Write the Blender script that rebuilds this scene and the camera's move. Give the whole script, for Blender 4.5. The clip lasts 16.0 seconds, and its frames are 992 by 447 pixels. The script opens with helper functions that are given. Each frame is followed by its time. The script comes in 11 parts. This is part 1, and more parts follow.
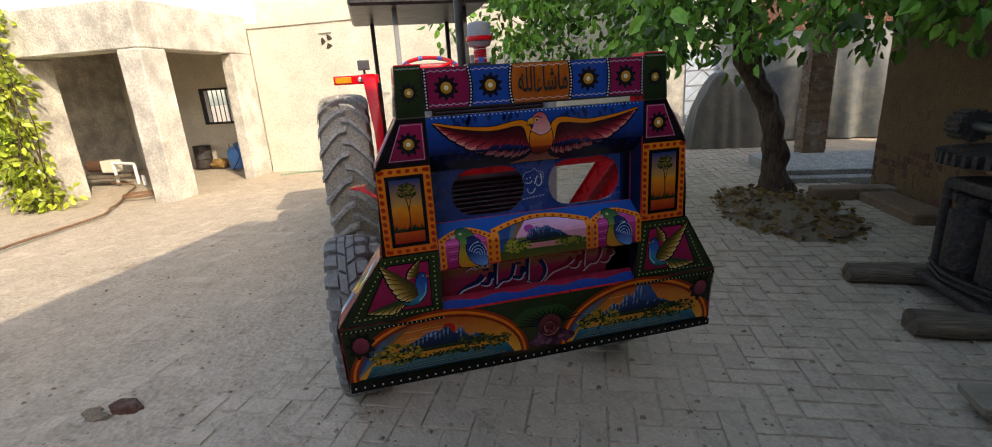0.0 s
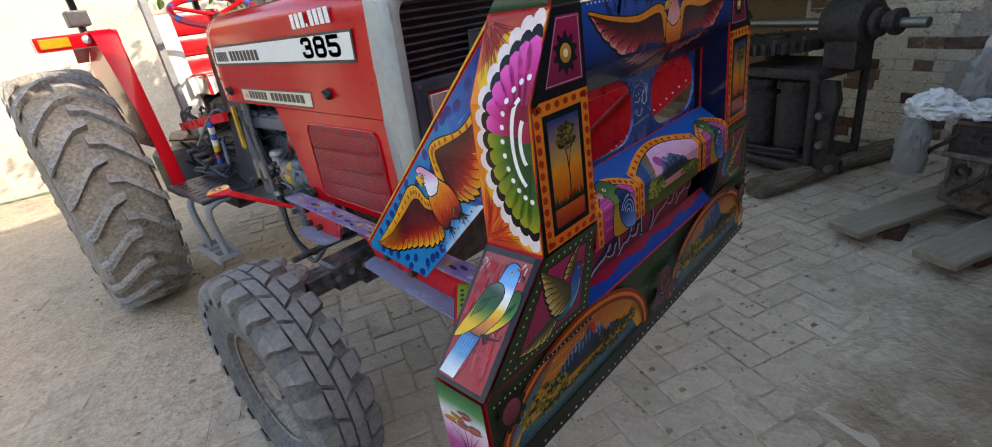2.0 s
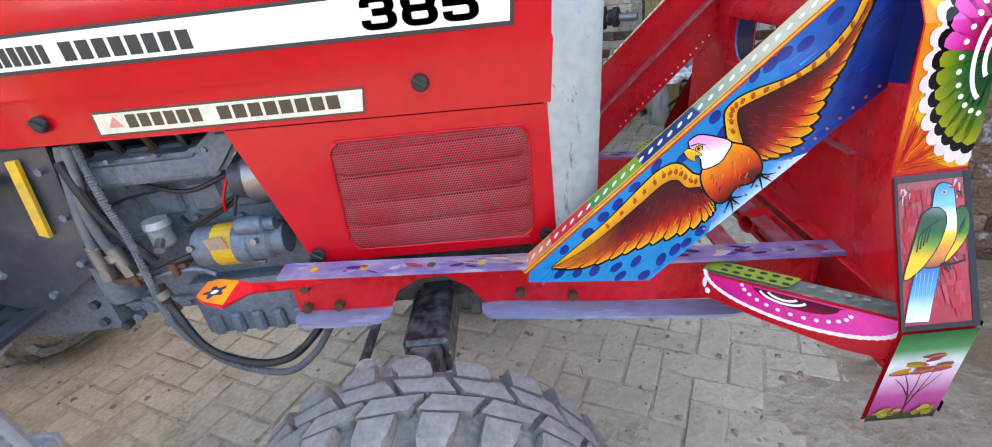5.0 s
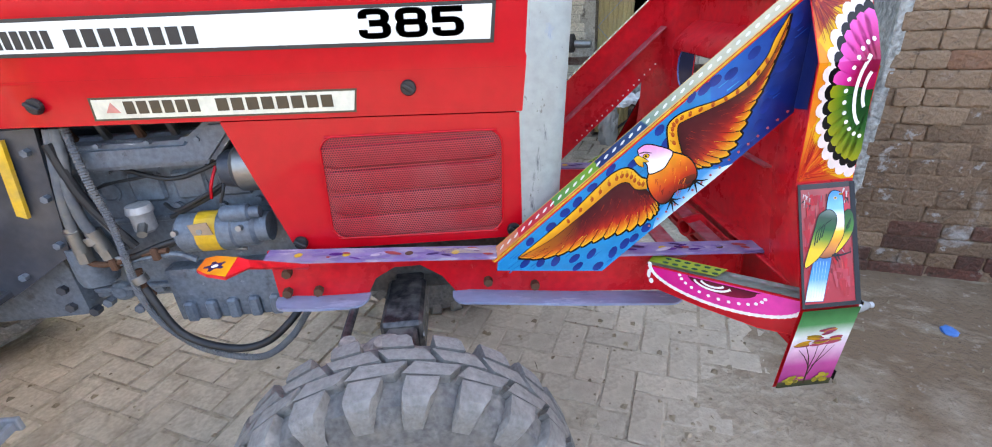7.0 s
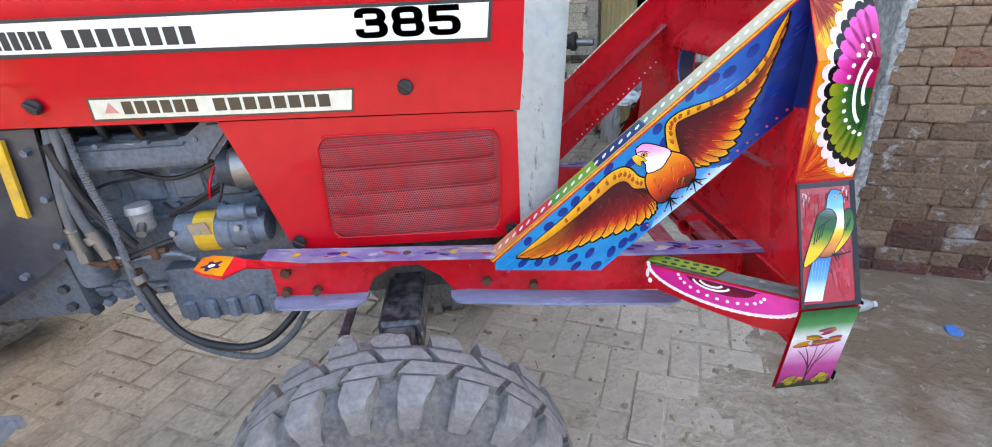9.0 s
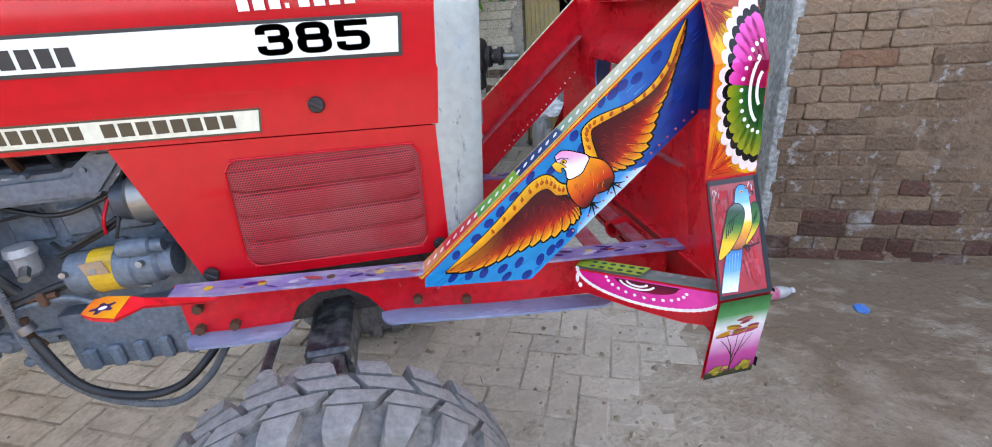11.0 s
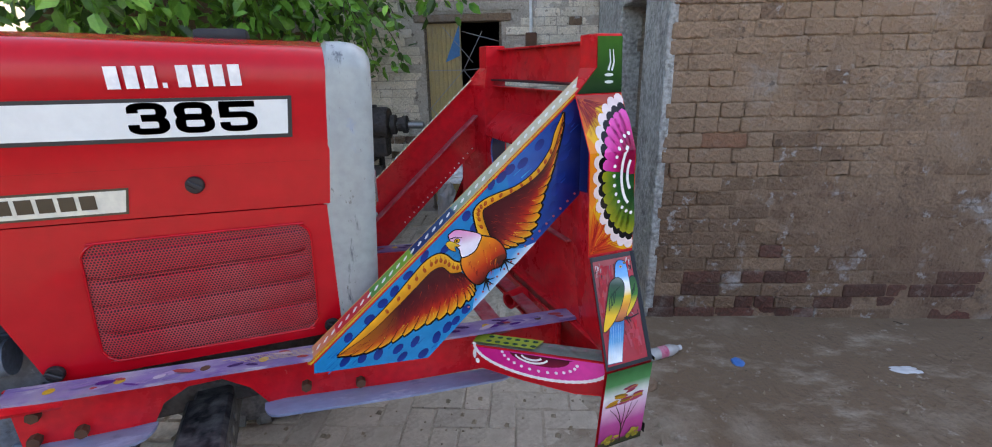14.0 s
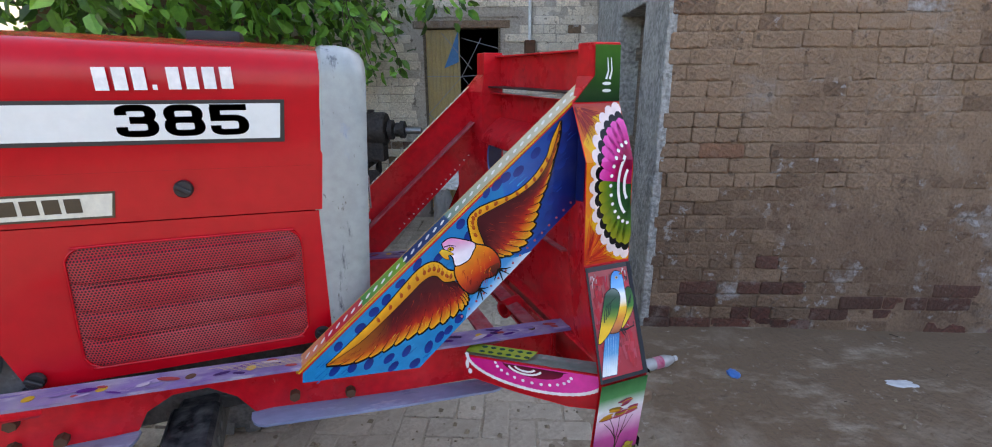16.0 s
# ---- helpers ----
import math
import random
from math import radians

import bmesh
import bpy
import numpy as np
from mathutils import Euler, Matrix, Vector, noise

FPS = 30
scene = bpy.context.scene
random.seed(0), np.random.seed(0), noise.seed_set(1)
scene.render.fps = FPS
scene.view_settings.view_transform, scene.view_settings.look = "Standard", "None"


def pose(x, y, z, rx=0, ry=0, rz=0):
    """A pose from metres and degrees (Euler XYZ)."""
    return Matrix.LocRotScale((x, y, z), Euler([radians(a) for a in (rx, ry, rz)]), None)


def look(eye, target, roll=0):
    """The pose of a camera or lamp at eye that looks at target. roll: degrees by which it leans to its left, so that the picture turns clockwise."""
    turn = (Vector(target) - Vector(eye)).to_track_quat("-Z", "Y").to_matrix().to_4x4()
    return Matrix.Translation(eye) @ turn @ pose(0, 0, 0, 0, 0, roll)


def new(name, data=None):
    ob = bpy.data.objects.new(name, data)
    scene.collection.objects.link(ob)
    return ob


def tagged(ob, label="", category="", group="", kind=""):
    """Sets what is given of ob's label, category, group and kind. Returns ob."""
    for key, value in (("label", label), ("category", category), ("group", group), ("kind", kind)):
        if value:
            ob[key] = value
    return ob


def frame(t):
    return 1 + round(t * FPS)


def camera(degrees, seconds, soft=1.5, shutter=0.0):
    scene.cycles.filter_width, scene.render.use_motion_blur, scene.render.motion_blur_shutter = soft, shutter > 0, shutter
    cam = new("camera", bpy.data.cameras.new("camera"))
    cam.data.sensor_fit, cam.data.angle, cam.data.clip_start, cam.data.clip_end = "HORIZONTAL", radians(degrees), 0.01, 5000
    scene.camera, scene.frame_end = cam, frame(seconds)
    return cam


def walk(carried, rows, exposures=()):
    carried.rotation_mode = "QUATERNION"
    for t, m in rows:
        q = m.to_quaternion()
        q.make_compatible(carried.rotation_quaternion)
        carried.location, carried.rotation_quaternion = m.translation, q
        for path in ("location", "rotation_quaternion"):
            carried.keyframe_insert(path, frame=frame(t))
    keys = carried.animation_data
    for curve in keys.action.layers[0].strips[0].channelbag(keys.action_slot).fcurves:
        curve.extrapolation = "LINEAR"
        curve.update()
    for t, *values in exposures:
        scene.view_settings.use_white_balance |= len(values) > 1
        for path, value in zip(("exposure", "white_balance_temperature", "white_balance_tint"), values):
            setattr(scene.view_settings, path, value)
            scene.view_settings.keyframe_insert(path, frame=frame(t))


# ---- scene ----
cam = camera(91.1, 16.0, soft=1.0)
PATH = [
    (0, (-0.447, -1.394, 1.534), (-0.008, 0.477, 0.98), -3.7),
    (0.5, (-0.609, -1.233, 1.526), (-0.011, 0.588, 0.954), -6.4),
    (1, (-0.716, -0.943, 1.511), (-0.013, 0.834, 0.918), -3.5),
    (1.5, (-0.845, -0.726, 1.501), (0.012, 0.977, 0.896), -5.0),
    (2, (-1.034, -0.49, 1.464), (0.228, 0.84, 0.665), -9.2),
    (2.5, (-1.094, -0.091, 1.467), (0.321, 1.03, 0.605), -8.8),
    (3, (-1.165, 0.163, 1.471), (0.377, 1.085, 0.593), -13.4),
    (3.5, (-1.177, 0.413, 1.415), (0.5, 0.885, 0.434), -8.0),
    (4, (-1.197, 0.635, 1.442), (0.526, 0.988, 0.49), -9.4),
    (6.3, (-1.431, 0.86, 1.498), (0.366, 0.743, 0.628), -3.6),
    (6.5, (-1.439, 0.865, 1.501), (0.36, 0.756, 0.636), -3.7),
    (7, (-1.443, 0.873, 1.495), (0.356, 0.771, 0.627), -3.4),
    (7.5, (-1.435, 0.877, 1.495), (0.361, 0.78, 0.622), -3.4),
    (8, (-1.434, 0.88, 1.494), (0.361, 0.798, 0.615), -3.3),
    (8.2, (-1.439, 0.875, 1.497), (0.358, 0.803, 0.621), -3.4),
    (10.3, (-1.443, 0.834, 1.488), (0.361, 0.638, 0.647), -4.7),
    (10.5, (-1.444, 0.827, 1.487), (0.358, 0.597, 0.649), -4.7),
    (11, (-1.435, 0.81, 1.482), (0.356, 0.495, 0.65), -4.5),
    (11.5, (-1.425, 0.781, 1.519), (0.349, 0.302, 0.731), -2.6),
    (12, (-1.44, 0.744, 1.541), (0.349, 0.119, 0.902), -2.9),
    (12.5, (-1.442, 0.742, 1.541), (0.334, 0.047, 0.94), -2.9),
    (13, (-1.443, 0.747, 1.536), (0.327, 0.034, 0.94), -2.5),
    (13.5, (-1.448, 0.753, 1.529), (0.314, 0.041, 0.906), -2.0),
    (14, (-1.448, 0.77, 1.53), (0.32, 0.071, 0.908), -1.2),
    (14.5, (-1.439, 0.786, 1.52), (0.352, 0.134, 0.916), -0.9),
    (15, (-1.437, 0.787, 1.51), (0.364, 0.163, 0.902), -0.7),
    (15.5, (-1.438, 0.763, 1.521), (0.347, 0.106, 0.901), -0.7),
    (16, (-1.433, 0.758, 1.53), (0.338, 0.044, 0.932), -0.3),
]
EXPOSURES = [(0, 1.37, 7350, 12), (1, 1.37, 7350, 12), (1.5, 1.38, 7350, 12), (2, 1.92, 7400, 13), (2.5, 2.42, 7300, 14), (4, 2.89, 7300, 16), (8, 2.93, 7300, 16), (11, 2.87, 7300, 17), (11.5, 2.75, 7200, 17), (12, 2.14, 7100, 18), (12.5, 1.97, 7100, 18), (13.5, 2.17, 7100, 18), (16, 2.17, 7100, 18)]
walk(cam, [(t, look(eye, target, roll)) for t, eye, target, roll in PATH], EXPOSURES)

# ---- daylight ----
world = bpy.data.worlds.new("sky")
scene.world = world
world.use_nodes = True
wn = world.node_tree.nodes
sky = wn.new("ShaderNodeTexSky")
sky.sky_type = "NISHITA"
sky.sun_disc = False
SUN_ELEV, SUN_DIR = 33.0, (0.42, -0.91)
sky.sun_elevation = radians(SUN_ELEV)
sky.sun_rotation = math.atan2(SUN_DIR[0], SUN_DIR[1])
sky.dust_density = 2.0
world.node_tree.links.new(sky.outputs[0], wn["Background"].inputs[0])
wn["Background"].inputs[1].default_value = 0.155
sun = new("sun", bpy.data.lights.new("sun", "SUN"))
sun.data.energy, sun.data.angle, sun.data.color = 2.0, radians(0.5), (1.0, 0.93, 0.82)
hor = math.cos(radians(SUN_ELEV))
sun.matrix_world = look((SUN_DIR[0] * hor * 30, SUN_DIR[1] * hor * 30, 30 * math.sin(radians(SUN_ELEV))), (0, 0, 0))

# ---- materials ----
def srgb(h):
    """A linear colour from a hex code."""
    out = []
    for i in (0, 2, 4):
        c = int(h[i:i + 2], 16) / 255
        out.append(c / 12.92 if c <= 0.04045 else ((c + 0.055) / 1.055) ** 2.4)
    return (*out, 1.0)


def material(name, col, col2=None, rough=0.5, metal=0.0, scale=5.0, amount=0.6, bump=0.15, fine=60.0, coat=0.0, per_piece=0.0, dust=0.0, dust_col="8f8674", stretch=(1, 1, 1), grit=0.09, deep=0.01):
    """A paint, stone or metal with stains at one scale and grain at another; per_piece: spread of brightness between pieces."""
    m = bpy.data.materials.new(name)
    m.use_nodes = True
    nt = m.node_tree
    N, L = nt.nodes, nt.links
    p = N["Principled BSDF"]
    geo = N.new("ShaderNodeTexCoord")
    mp = N.new("ShaderNodeMapping")
    mp.inputs["Scale"].default_value = stretch
    L.new(geo.outputs["Object"], mp.inputs["Vector"])
    big = N.new("ShaderNodeTexNoise")
    big.inputs["Scale"].default_value, big.inputs["Detail"].default_value, big.inputs["Roughness"].default_value = scale, 6, 0.65
    small = N.new("ShaderNodeTexNoise")
    small.inputs["Scale"].default_value, small.inputs["Detail"].default_value = fine, 4
    for n in (big, small):
        L.new(mp.outputs[0], n.inputs["Vector"])
    ramp = N.new("ShaderNodeValToRGB")
    a, b = srgb(col), srgb(col2) if col2 else tuple(0.72 * c for c in srgb(col)[:3]) + (1,)
    ramp.color_ramp.elements[0].position, ramp.color_ramp.elements[1].position = 0.5 - 0.22, 0.5 + 0.2
    ramp.color_ramp.elements[0].color, ramp.color_ramp.elements[1].color = b, a
    L.new(big.outputs[0], ramp.inputs[0])
    mix = N.new("ShaderNodeMix")
    mix.data_type, mix.blend_type = "RGBA", "MIX"
    mix.inputs[0].default_value = amount
    mix.inputs[6].default_value = a
    L.new(ramp.outputs[0], mix.inputs[7])
    grain = N.new("ShaderNodeMapRange")
    grain.inputs[1].default_value, grain.inputs[2].default_value = 0.34, 0.66
    grain.inputs[3].default_value, grain.inputs[4].default_value = 1 - grit, 1 + grit
    L.new(small.outputs[0], grain.inputs[0])
    mul = N.new("ShaderNodeMix")
    mul.data_type, mul.blend_type = "RGBA", "MULTIPLY"
    mul.inputs[0].default_value = 1.0
    L.new(mix.outputs[2], mul.inputs[6])
    L.new(grain.outputs[0], mul.inputs[7])
    last = mul.outputs[2]
    if per_piece:
        info = N.new("ShaderNodeObjectInfo")
        isl = N.new("ShaderNodeNewGeometry")
        add = N.new("ShaderNodeMath")
        add.operation = "ADD"
        L.new(info.outputs["Random"], add.inputs[0])
        L.new(isl.outputs["Random Per Island"], add.inputs[1])
        fr = N.new("ShaderNodeMath")
        fr.operation = "FRACT"
        L.new(add.outputs[0], fr.inputs[0])
        rg = N.new("ShaderNodeMapRange")
        rg.inputs[3].default_value, rg.inputs[4].default_value = 1 - per_piece, 1 + per_piece
        L.new(fr.outputs[0], rg.inputs[0])
        m2 = N.new("ShaderNodeMix")
        m2.data_type, m2.blend_type = "RGBA", "MULTIPLY"
        m2.inputs[0].default_value = 1.0
        L.new(last, m2.inputs[6])
        L.new(rg.outputs[0], m2.inputs[7])
        last = m2.outputs[2]
    if dust:
        patch = N.new("ShaderNodeTexNoise")
        patch.inputs["Scale"].default_value, patch.inputs["Detail"].default_value = scale * 1.7, 8
        L.new(geo.outputs["Object"], patch.inputs["Vector"])
        pr = N.new("ShaderNodeMapRange")
        pr.inputs[1].default_value, pr.inputs[2].default_value = 0.42, 0.72
        pr.inputs[3].default_value, pr.inputs[4].default_value = 0.0, dust
        L.new(patch.outputs[0], pr.inputs[0])
        m3 = N.new("ShaderNodeMix")
        m3.data_type = "RGBA"
        L.new(pr.outputs[0], m3.inputs[0])
        L.new(last, m3.inputs[6])
        m3.inputs[7].default_value = srgb(dust_col)
        last = m3.outputs[2]
    L.new(last, p.inputs["Base Color"])
    p.inputs["Metallic"].default_value = metal
    rr = N.new("ShaderNodeMapRange")
    rr.inputs[3].default_value, rr.inputs[4].default_value = max(0.03, rough - 0.1), min(1.0, rough + 0.12)
    L.new(big.outputs[0], rr.inputs[0])
    L.new(rr.outputs[0], p.inputs["Roughness"])
    if coat:
        p.inputs["Coat Weight"].default_value, p.inputs["Coat Roughness"].default_value = coat, 0.08
    if bump:
        bp = N.new("ShaderNodeBump")
        bp.inputs["Strength"].default_value, bp.inputs["Distance"].default_value = bump, deep
        sm = N.new("ShaderNodeMath")
        sm.operation = "ADD"
        L.new(big.outputs[0], sm.inputs[0])
        L.new(small.outputs[0], sm.inputs[1])
        L.new(sm.outputs[0], bp.inputs["Height"])
        L.new(bp.outputs[0], p.inputs["Normal"])
    return m


def art_material(name, rough=0.24, coat=0.9):
    """Hand-brushed enamel: the colour of each brush shape, with streaks and a little dust."""
    m = bpy.data.materials.new(name)
    m.use_nodes = True
    N, L = m.node_tree.nodes, m.node_tree.links
    p = N["Principled BSDF"]
    at = N.new("ShaderNodeVertexColor")
    at.layer_name = "Col"
    co = N.new("ShaderNodeTexCoord")
    nz = N.new("ShaderNodeTexNoise")
    nz.inputs["Scale"].default_value, nz.inputs["Detail"].default_value = 38, 6
    L.new(co.outputs["Object"], nz.inputs["Vector"])
    rg = N.new("ShaderNodeMapRange")
    rg.inputs[3].default_value, rg.inputs[4].default_value = 0.68, 1.1
    L.new(nz.outputs[0], rg.inputs[0])
    mx = N.new("ShaderNodeMix")
    mx.data_type, mx.blend_type = "RGBA", "MULTIPLY"
    mx.inputs[0].default_value = 1
    L.new(at.outputs["Color"], mx.inputs[6])
    L.new(rg.outputs[0], mx.inputs[7])
    big = N.new("ShaderNodeTexNoise")
    big.inputs["Scale"].default_value, big.inputs["Detail"].default_value = 9, 7
    L.new(co.outputs["Object"], big.inputs["Vector"])
    dr = N.new("ShaderNodeMapRange")
    dr.inputs[1].default_value, dr.inputs[2].default_value, dr.inputs[4].default_value = 0.5, 0.8, 0.07
    L.new(big.outputs[0], dr.inputs[0])
    m3 = N.new("ShaderNodeMix")
    m3.data_type = "RGBA"
    L.new(dr.outputs[0], m3.inputs[0])
    L.new(mx.outputs[2], m3.inputs[6])
    m3.inputs[7].default_value = srgb("8a8070")
    L.new(m3.outputs[2], p.inputs["Base Color"])
    rr = N.new("ShaderNodeMapRange")
    rr.inputs[3].default_value, rr.inputs[4].default_value = rough - 0.08, rough + 0.25
    L.new(big.outputs[0], rr.inputs[0])
    L.new(rr.outputs[0], p.inputs["Roughness"])
    p.inputs["Coat Weight"].default_value, p.inputs["Coat Roughness"].default_value = coat, 0.05
    p.inputs["Specular IOR Level"].default_value = 0.06
    bp = N.new("ShaderNodeBump")
    bp.inputs["Strength"].default_value, bp.inputs["Distance"].default_value = 0.08, 0.004
    L.new(nz.outputs[0], bp.inputs["Height"])
    L.new(bp.outputs[0], p.inputs["Normal"])
    return m


def scuffs(m, colour, scale, stretch, lo, hi, amount):
    """Scrapes and chips of another colour, longer along one axis."""
    N, L = m.node_tree.nodes, m.node_tree.links
    p = N["Principled BSDF"]
    src = p.inputs["Base Color"].links[0].from_socket
    co, mp, nz, rg, mx = (N.new("ShaderNode" + k) for k in ("TexCoord", "Mapping", "TexNoise", "MapRange", "Mix"))
    mp.inputs["Scale"].default_value = stretch
    nz.inputs["Scale"].default_value, nz.inputs["Detail"].default_value, nz.inputs["Roughness"].default_value = scale, 10, 0.7
    rg.inputs[1].default_value, rg.inputs[2].default_value, rg.inputs[4].default_value = lo, hi, amount
    mx.data_type = "RGBA"
    L.new(co.outputs["Object"], mp.inputs[0])
    L.new(mp.outputs[0], nz.inputs["Vector"])
    L.new(nz.outputs[0], rg.inputs[0])
    L.new(rg.outputs[0], mx.inputs[0])
    L.new(src, mx.inputs[6])
    mx.inputs[7].default_value = srgb(colour)
    L.new(mx.outputs[2], p.inputs["Base Color"])


# ---- mesh tools ----
def thing(name, label, category, group="", kind="", m=None):
    ob = new(name)
    if m is not None:
        ob.matrix_world = m
    return tagged(ob, label, category, group, kind)


def part(name, bm, mat, parent=None, label="", smooth=False, m=None):
    """Links a bmesh as one mesh object, under a thing or a part."""
    me = bpy.data.meshes.new(name)
    bmesh.ops.recalc_face_normals(bm, faces=bm.faces)
    bm.to_mesh(me)
    bm.free()
    if smooth:
        for f in me.polygons:
            f.use_smooth = True
        me.set_sharp_from_angle(angle=radians(38))
    ob = new(name, me)
    for x in (mat if isinstance(mat, (list, tuple)) else [mat]):
        me.materials.append(x)
    if m is not None:
        ob.matrix_basis = m
    if parent is not None:
        ob.parent = parent
    if label:
        ob["label"] = label
    return ob


def alone(name, bm, mat, label, category, group="", kind="", smooth=False, m=None):
    return tagged(part(name, bm, mat, None, "", smooth, m), label, category, group, kind)


def box(bm, x0, x1, y0, y1, z0, z1, bev=0.0, m=None, seg=1):
    vs = [bm.verts.new((x, y, z)) for x in (x0, x1) for y in (y0, y1) for z in (z0, z1)]
    q = ((0, 1, 3, 2), (4, 6, 7, 5), (0, 4, 5, 1), (2, 3, 7, 6), (0, 2, 6, 4), (1, 5, 7, 3))
    fs = [bm.faces.new([vs[i] for i in f]) for f in q]
    if bev:
        r = bmesh.ops.bevel(bm, geom=list({e for f in fs for e in f.edges}), offset=bev, segments=seg, affect="EDGES", profile=0.7)
        vs = list({v for f in r["faces"] for v in f.verts} | {v for v in vs if v.is_valid})
    if m is not None:
        bmesh.ops.transform(bm, matrix=m, verts=[v for v in vs if v.is_valid])
    return bm


def B(x0, x1, y0, y1, z0, z1, bev=0.0, m=None, seg=1):
    return box(bmesh.new(), x0, x1, y0, y1, z0, z1, bev, m, seg)


def ring(c, ax, r, n, ref=None):
    ax = Vector(ax).normalized()
    u = ax.orthogonal().normalized() if ref is None else (Vector(ref) - ax * Vector(ref).dot(ax)).normalized()
    v = ax.cross(u)
    return [Vector(c) + r * (math.cos(2 * math.pi * i / n) * u + math.sin(2 * math.pi * i / n) * v) for i in range(n)]


def rod(bm, p0, p1, r0, r1=None, n=12, caps=True):
    p0, p1 = Vector(p0), Vector(p1)
    r1 = r0 if r1 is None else r1
    a = [bm.verts.new(v) for v in ring(p0, p1 - p0, r0, n)]
    b = [bm.verts.new(v) for v in ring(p1, p1 - p0, r1, n)]
    for i in range(n):
        bm.faces.new((a[i], a[(i + 1) % n], b[(i + 1) % n], b[i]))
    if caps:
        bm.faces.new(a[::-1])
        bm.faces.new(b)
    return bm


def R(p0, p1, r0, r1=None, n=12):
    return rod(bmesh.new(), p0, p1, r0, r1, n)


def smooth_path(pts, k=6):
    """A curve through the points (Catmull-Rom)."""
    P = [Vector(p) for p in pts]
    P = [2 * P[0] - P[1]] + P + [2 * P[-1] - P[-2]]
    out = []
    for i in range(1, len(P) - 2):
        for j in range(k):
            t = j / k
            a, b, c, d = P[i - 1], P[i], P[i + 1], P[i + 2]
            out.append(0.5 * ((2 * b) + (c - a) * t + (2 * a - 5 * b + 4 * c - d) * t * t + (3 * b - a - 3 * c + d) * t ** 3))
    out.append(P[-2])
    return out


def pipe(bm, pts, r, n=8, k=6, r_end=None, ribs=0.0):
    """A tube along a curve; ribs: depth of a corrugation."""
    P = smooth_path(pts, k) if k else [Vector(p) for p in pts]
    prev, ref = None, None
    for i, c in enumerate(P):
        ax = (P[min(i + 1, len(P) - 1)] - P[max(i - 1, 0)]).normalized()
        rr = r if r_end is None else r + (r_end - r) * i / (len(P) - 1)
        if ribs and i % 2:
            rr -= ribs
        if ref is None:
            ref = ax.orthogonal()
        cur = [bm.verts.new(v) for v in ring(c, ax, rr, n, ref)]
        ref = cur[0].co - c
        if prev:
            for j in range(n):
                bm.faces.new((prev[j], prev[(j + 1) % n], cur[(j + 1) % n], cur[j]))
        else:
            bm.faces.new(cur[::-1])
        prev = cur
    bm.faces.new(prev)
    return bm


def plate(bm, pts, o, u, v, t):
    """A plate cut to an outline given in two coordinates from o along u and v, t thick along u x v."""
    o, u, v = Vector(o), Vector(u), Vector(v)
    n = u.cross(v).normalized()
    a = [bm.verts.new(o + p[0] * u + p[1] * v) for p in pts]
    b = [bm.verts.new(w.co + n * t) for w in a]
    bm.faces.new(a[::-1])
    bm.faces.new(b)
    for i in range(len(a)):
        j = (i + 1) % len(a)
        bm.faces.new((a[i], a[j], b[j], b[i]))
    return bm


def lathe(bm, prof, c, ax, n=24, ref=None):
    """Turns a profile of (radius, height) pairs round an axis."""
    ax = Vector(ax).normalized()
    rows = []
    for r, h in prof:
        rows.append([bm.verts.new(v) for v in ring(Vector(c) + ax * h, ax, max(r, 1e-4), n, ref)])
    for a, b in zip(rows, rows[1:]):
        for i in range(n):
            bm.faces.new((a[i], a[(i + 1) % n], b[(i + 1) % n], b[i]))
    return bm


def blob(bm, c, r, seed=0, rough=0.3, sub=2, sx=1, sy=1, sz=1):
    """A lump: a ball pushed about by noise."""
    res = bmesh.ops.create_icosphere(bm, subdivisions=sub, radius=1)
    for v in res["verts"]:
        k = 1 + rough * noise.noise(v.co * 1.7 + Vector((seed * 3.1, seed, 0)))
        v.co = Vector(c) + Vector((v.co.x * r * sx * k, v.co.y * r * sy * k, v.co.z * r * sz * k))
    return bm


def pydata(name, verts, faces, mat, parent=None, label="", m=None):
    me = bpy.data.meshes.new(name)
    me.from_pydata(verts, [], faces)
    me.update()
    ob = new(name, me)
    me.materials.append(mat)
    if m is not None:
        ob.matrix_basis = m
    if parent is not None:
        ob.parent = parent
    if label:
        ob["label"] = label
    return ob


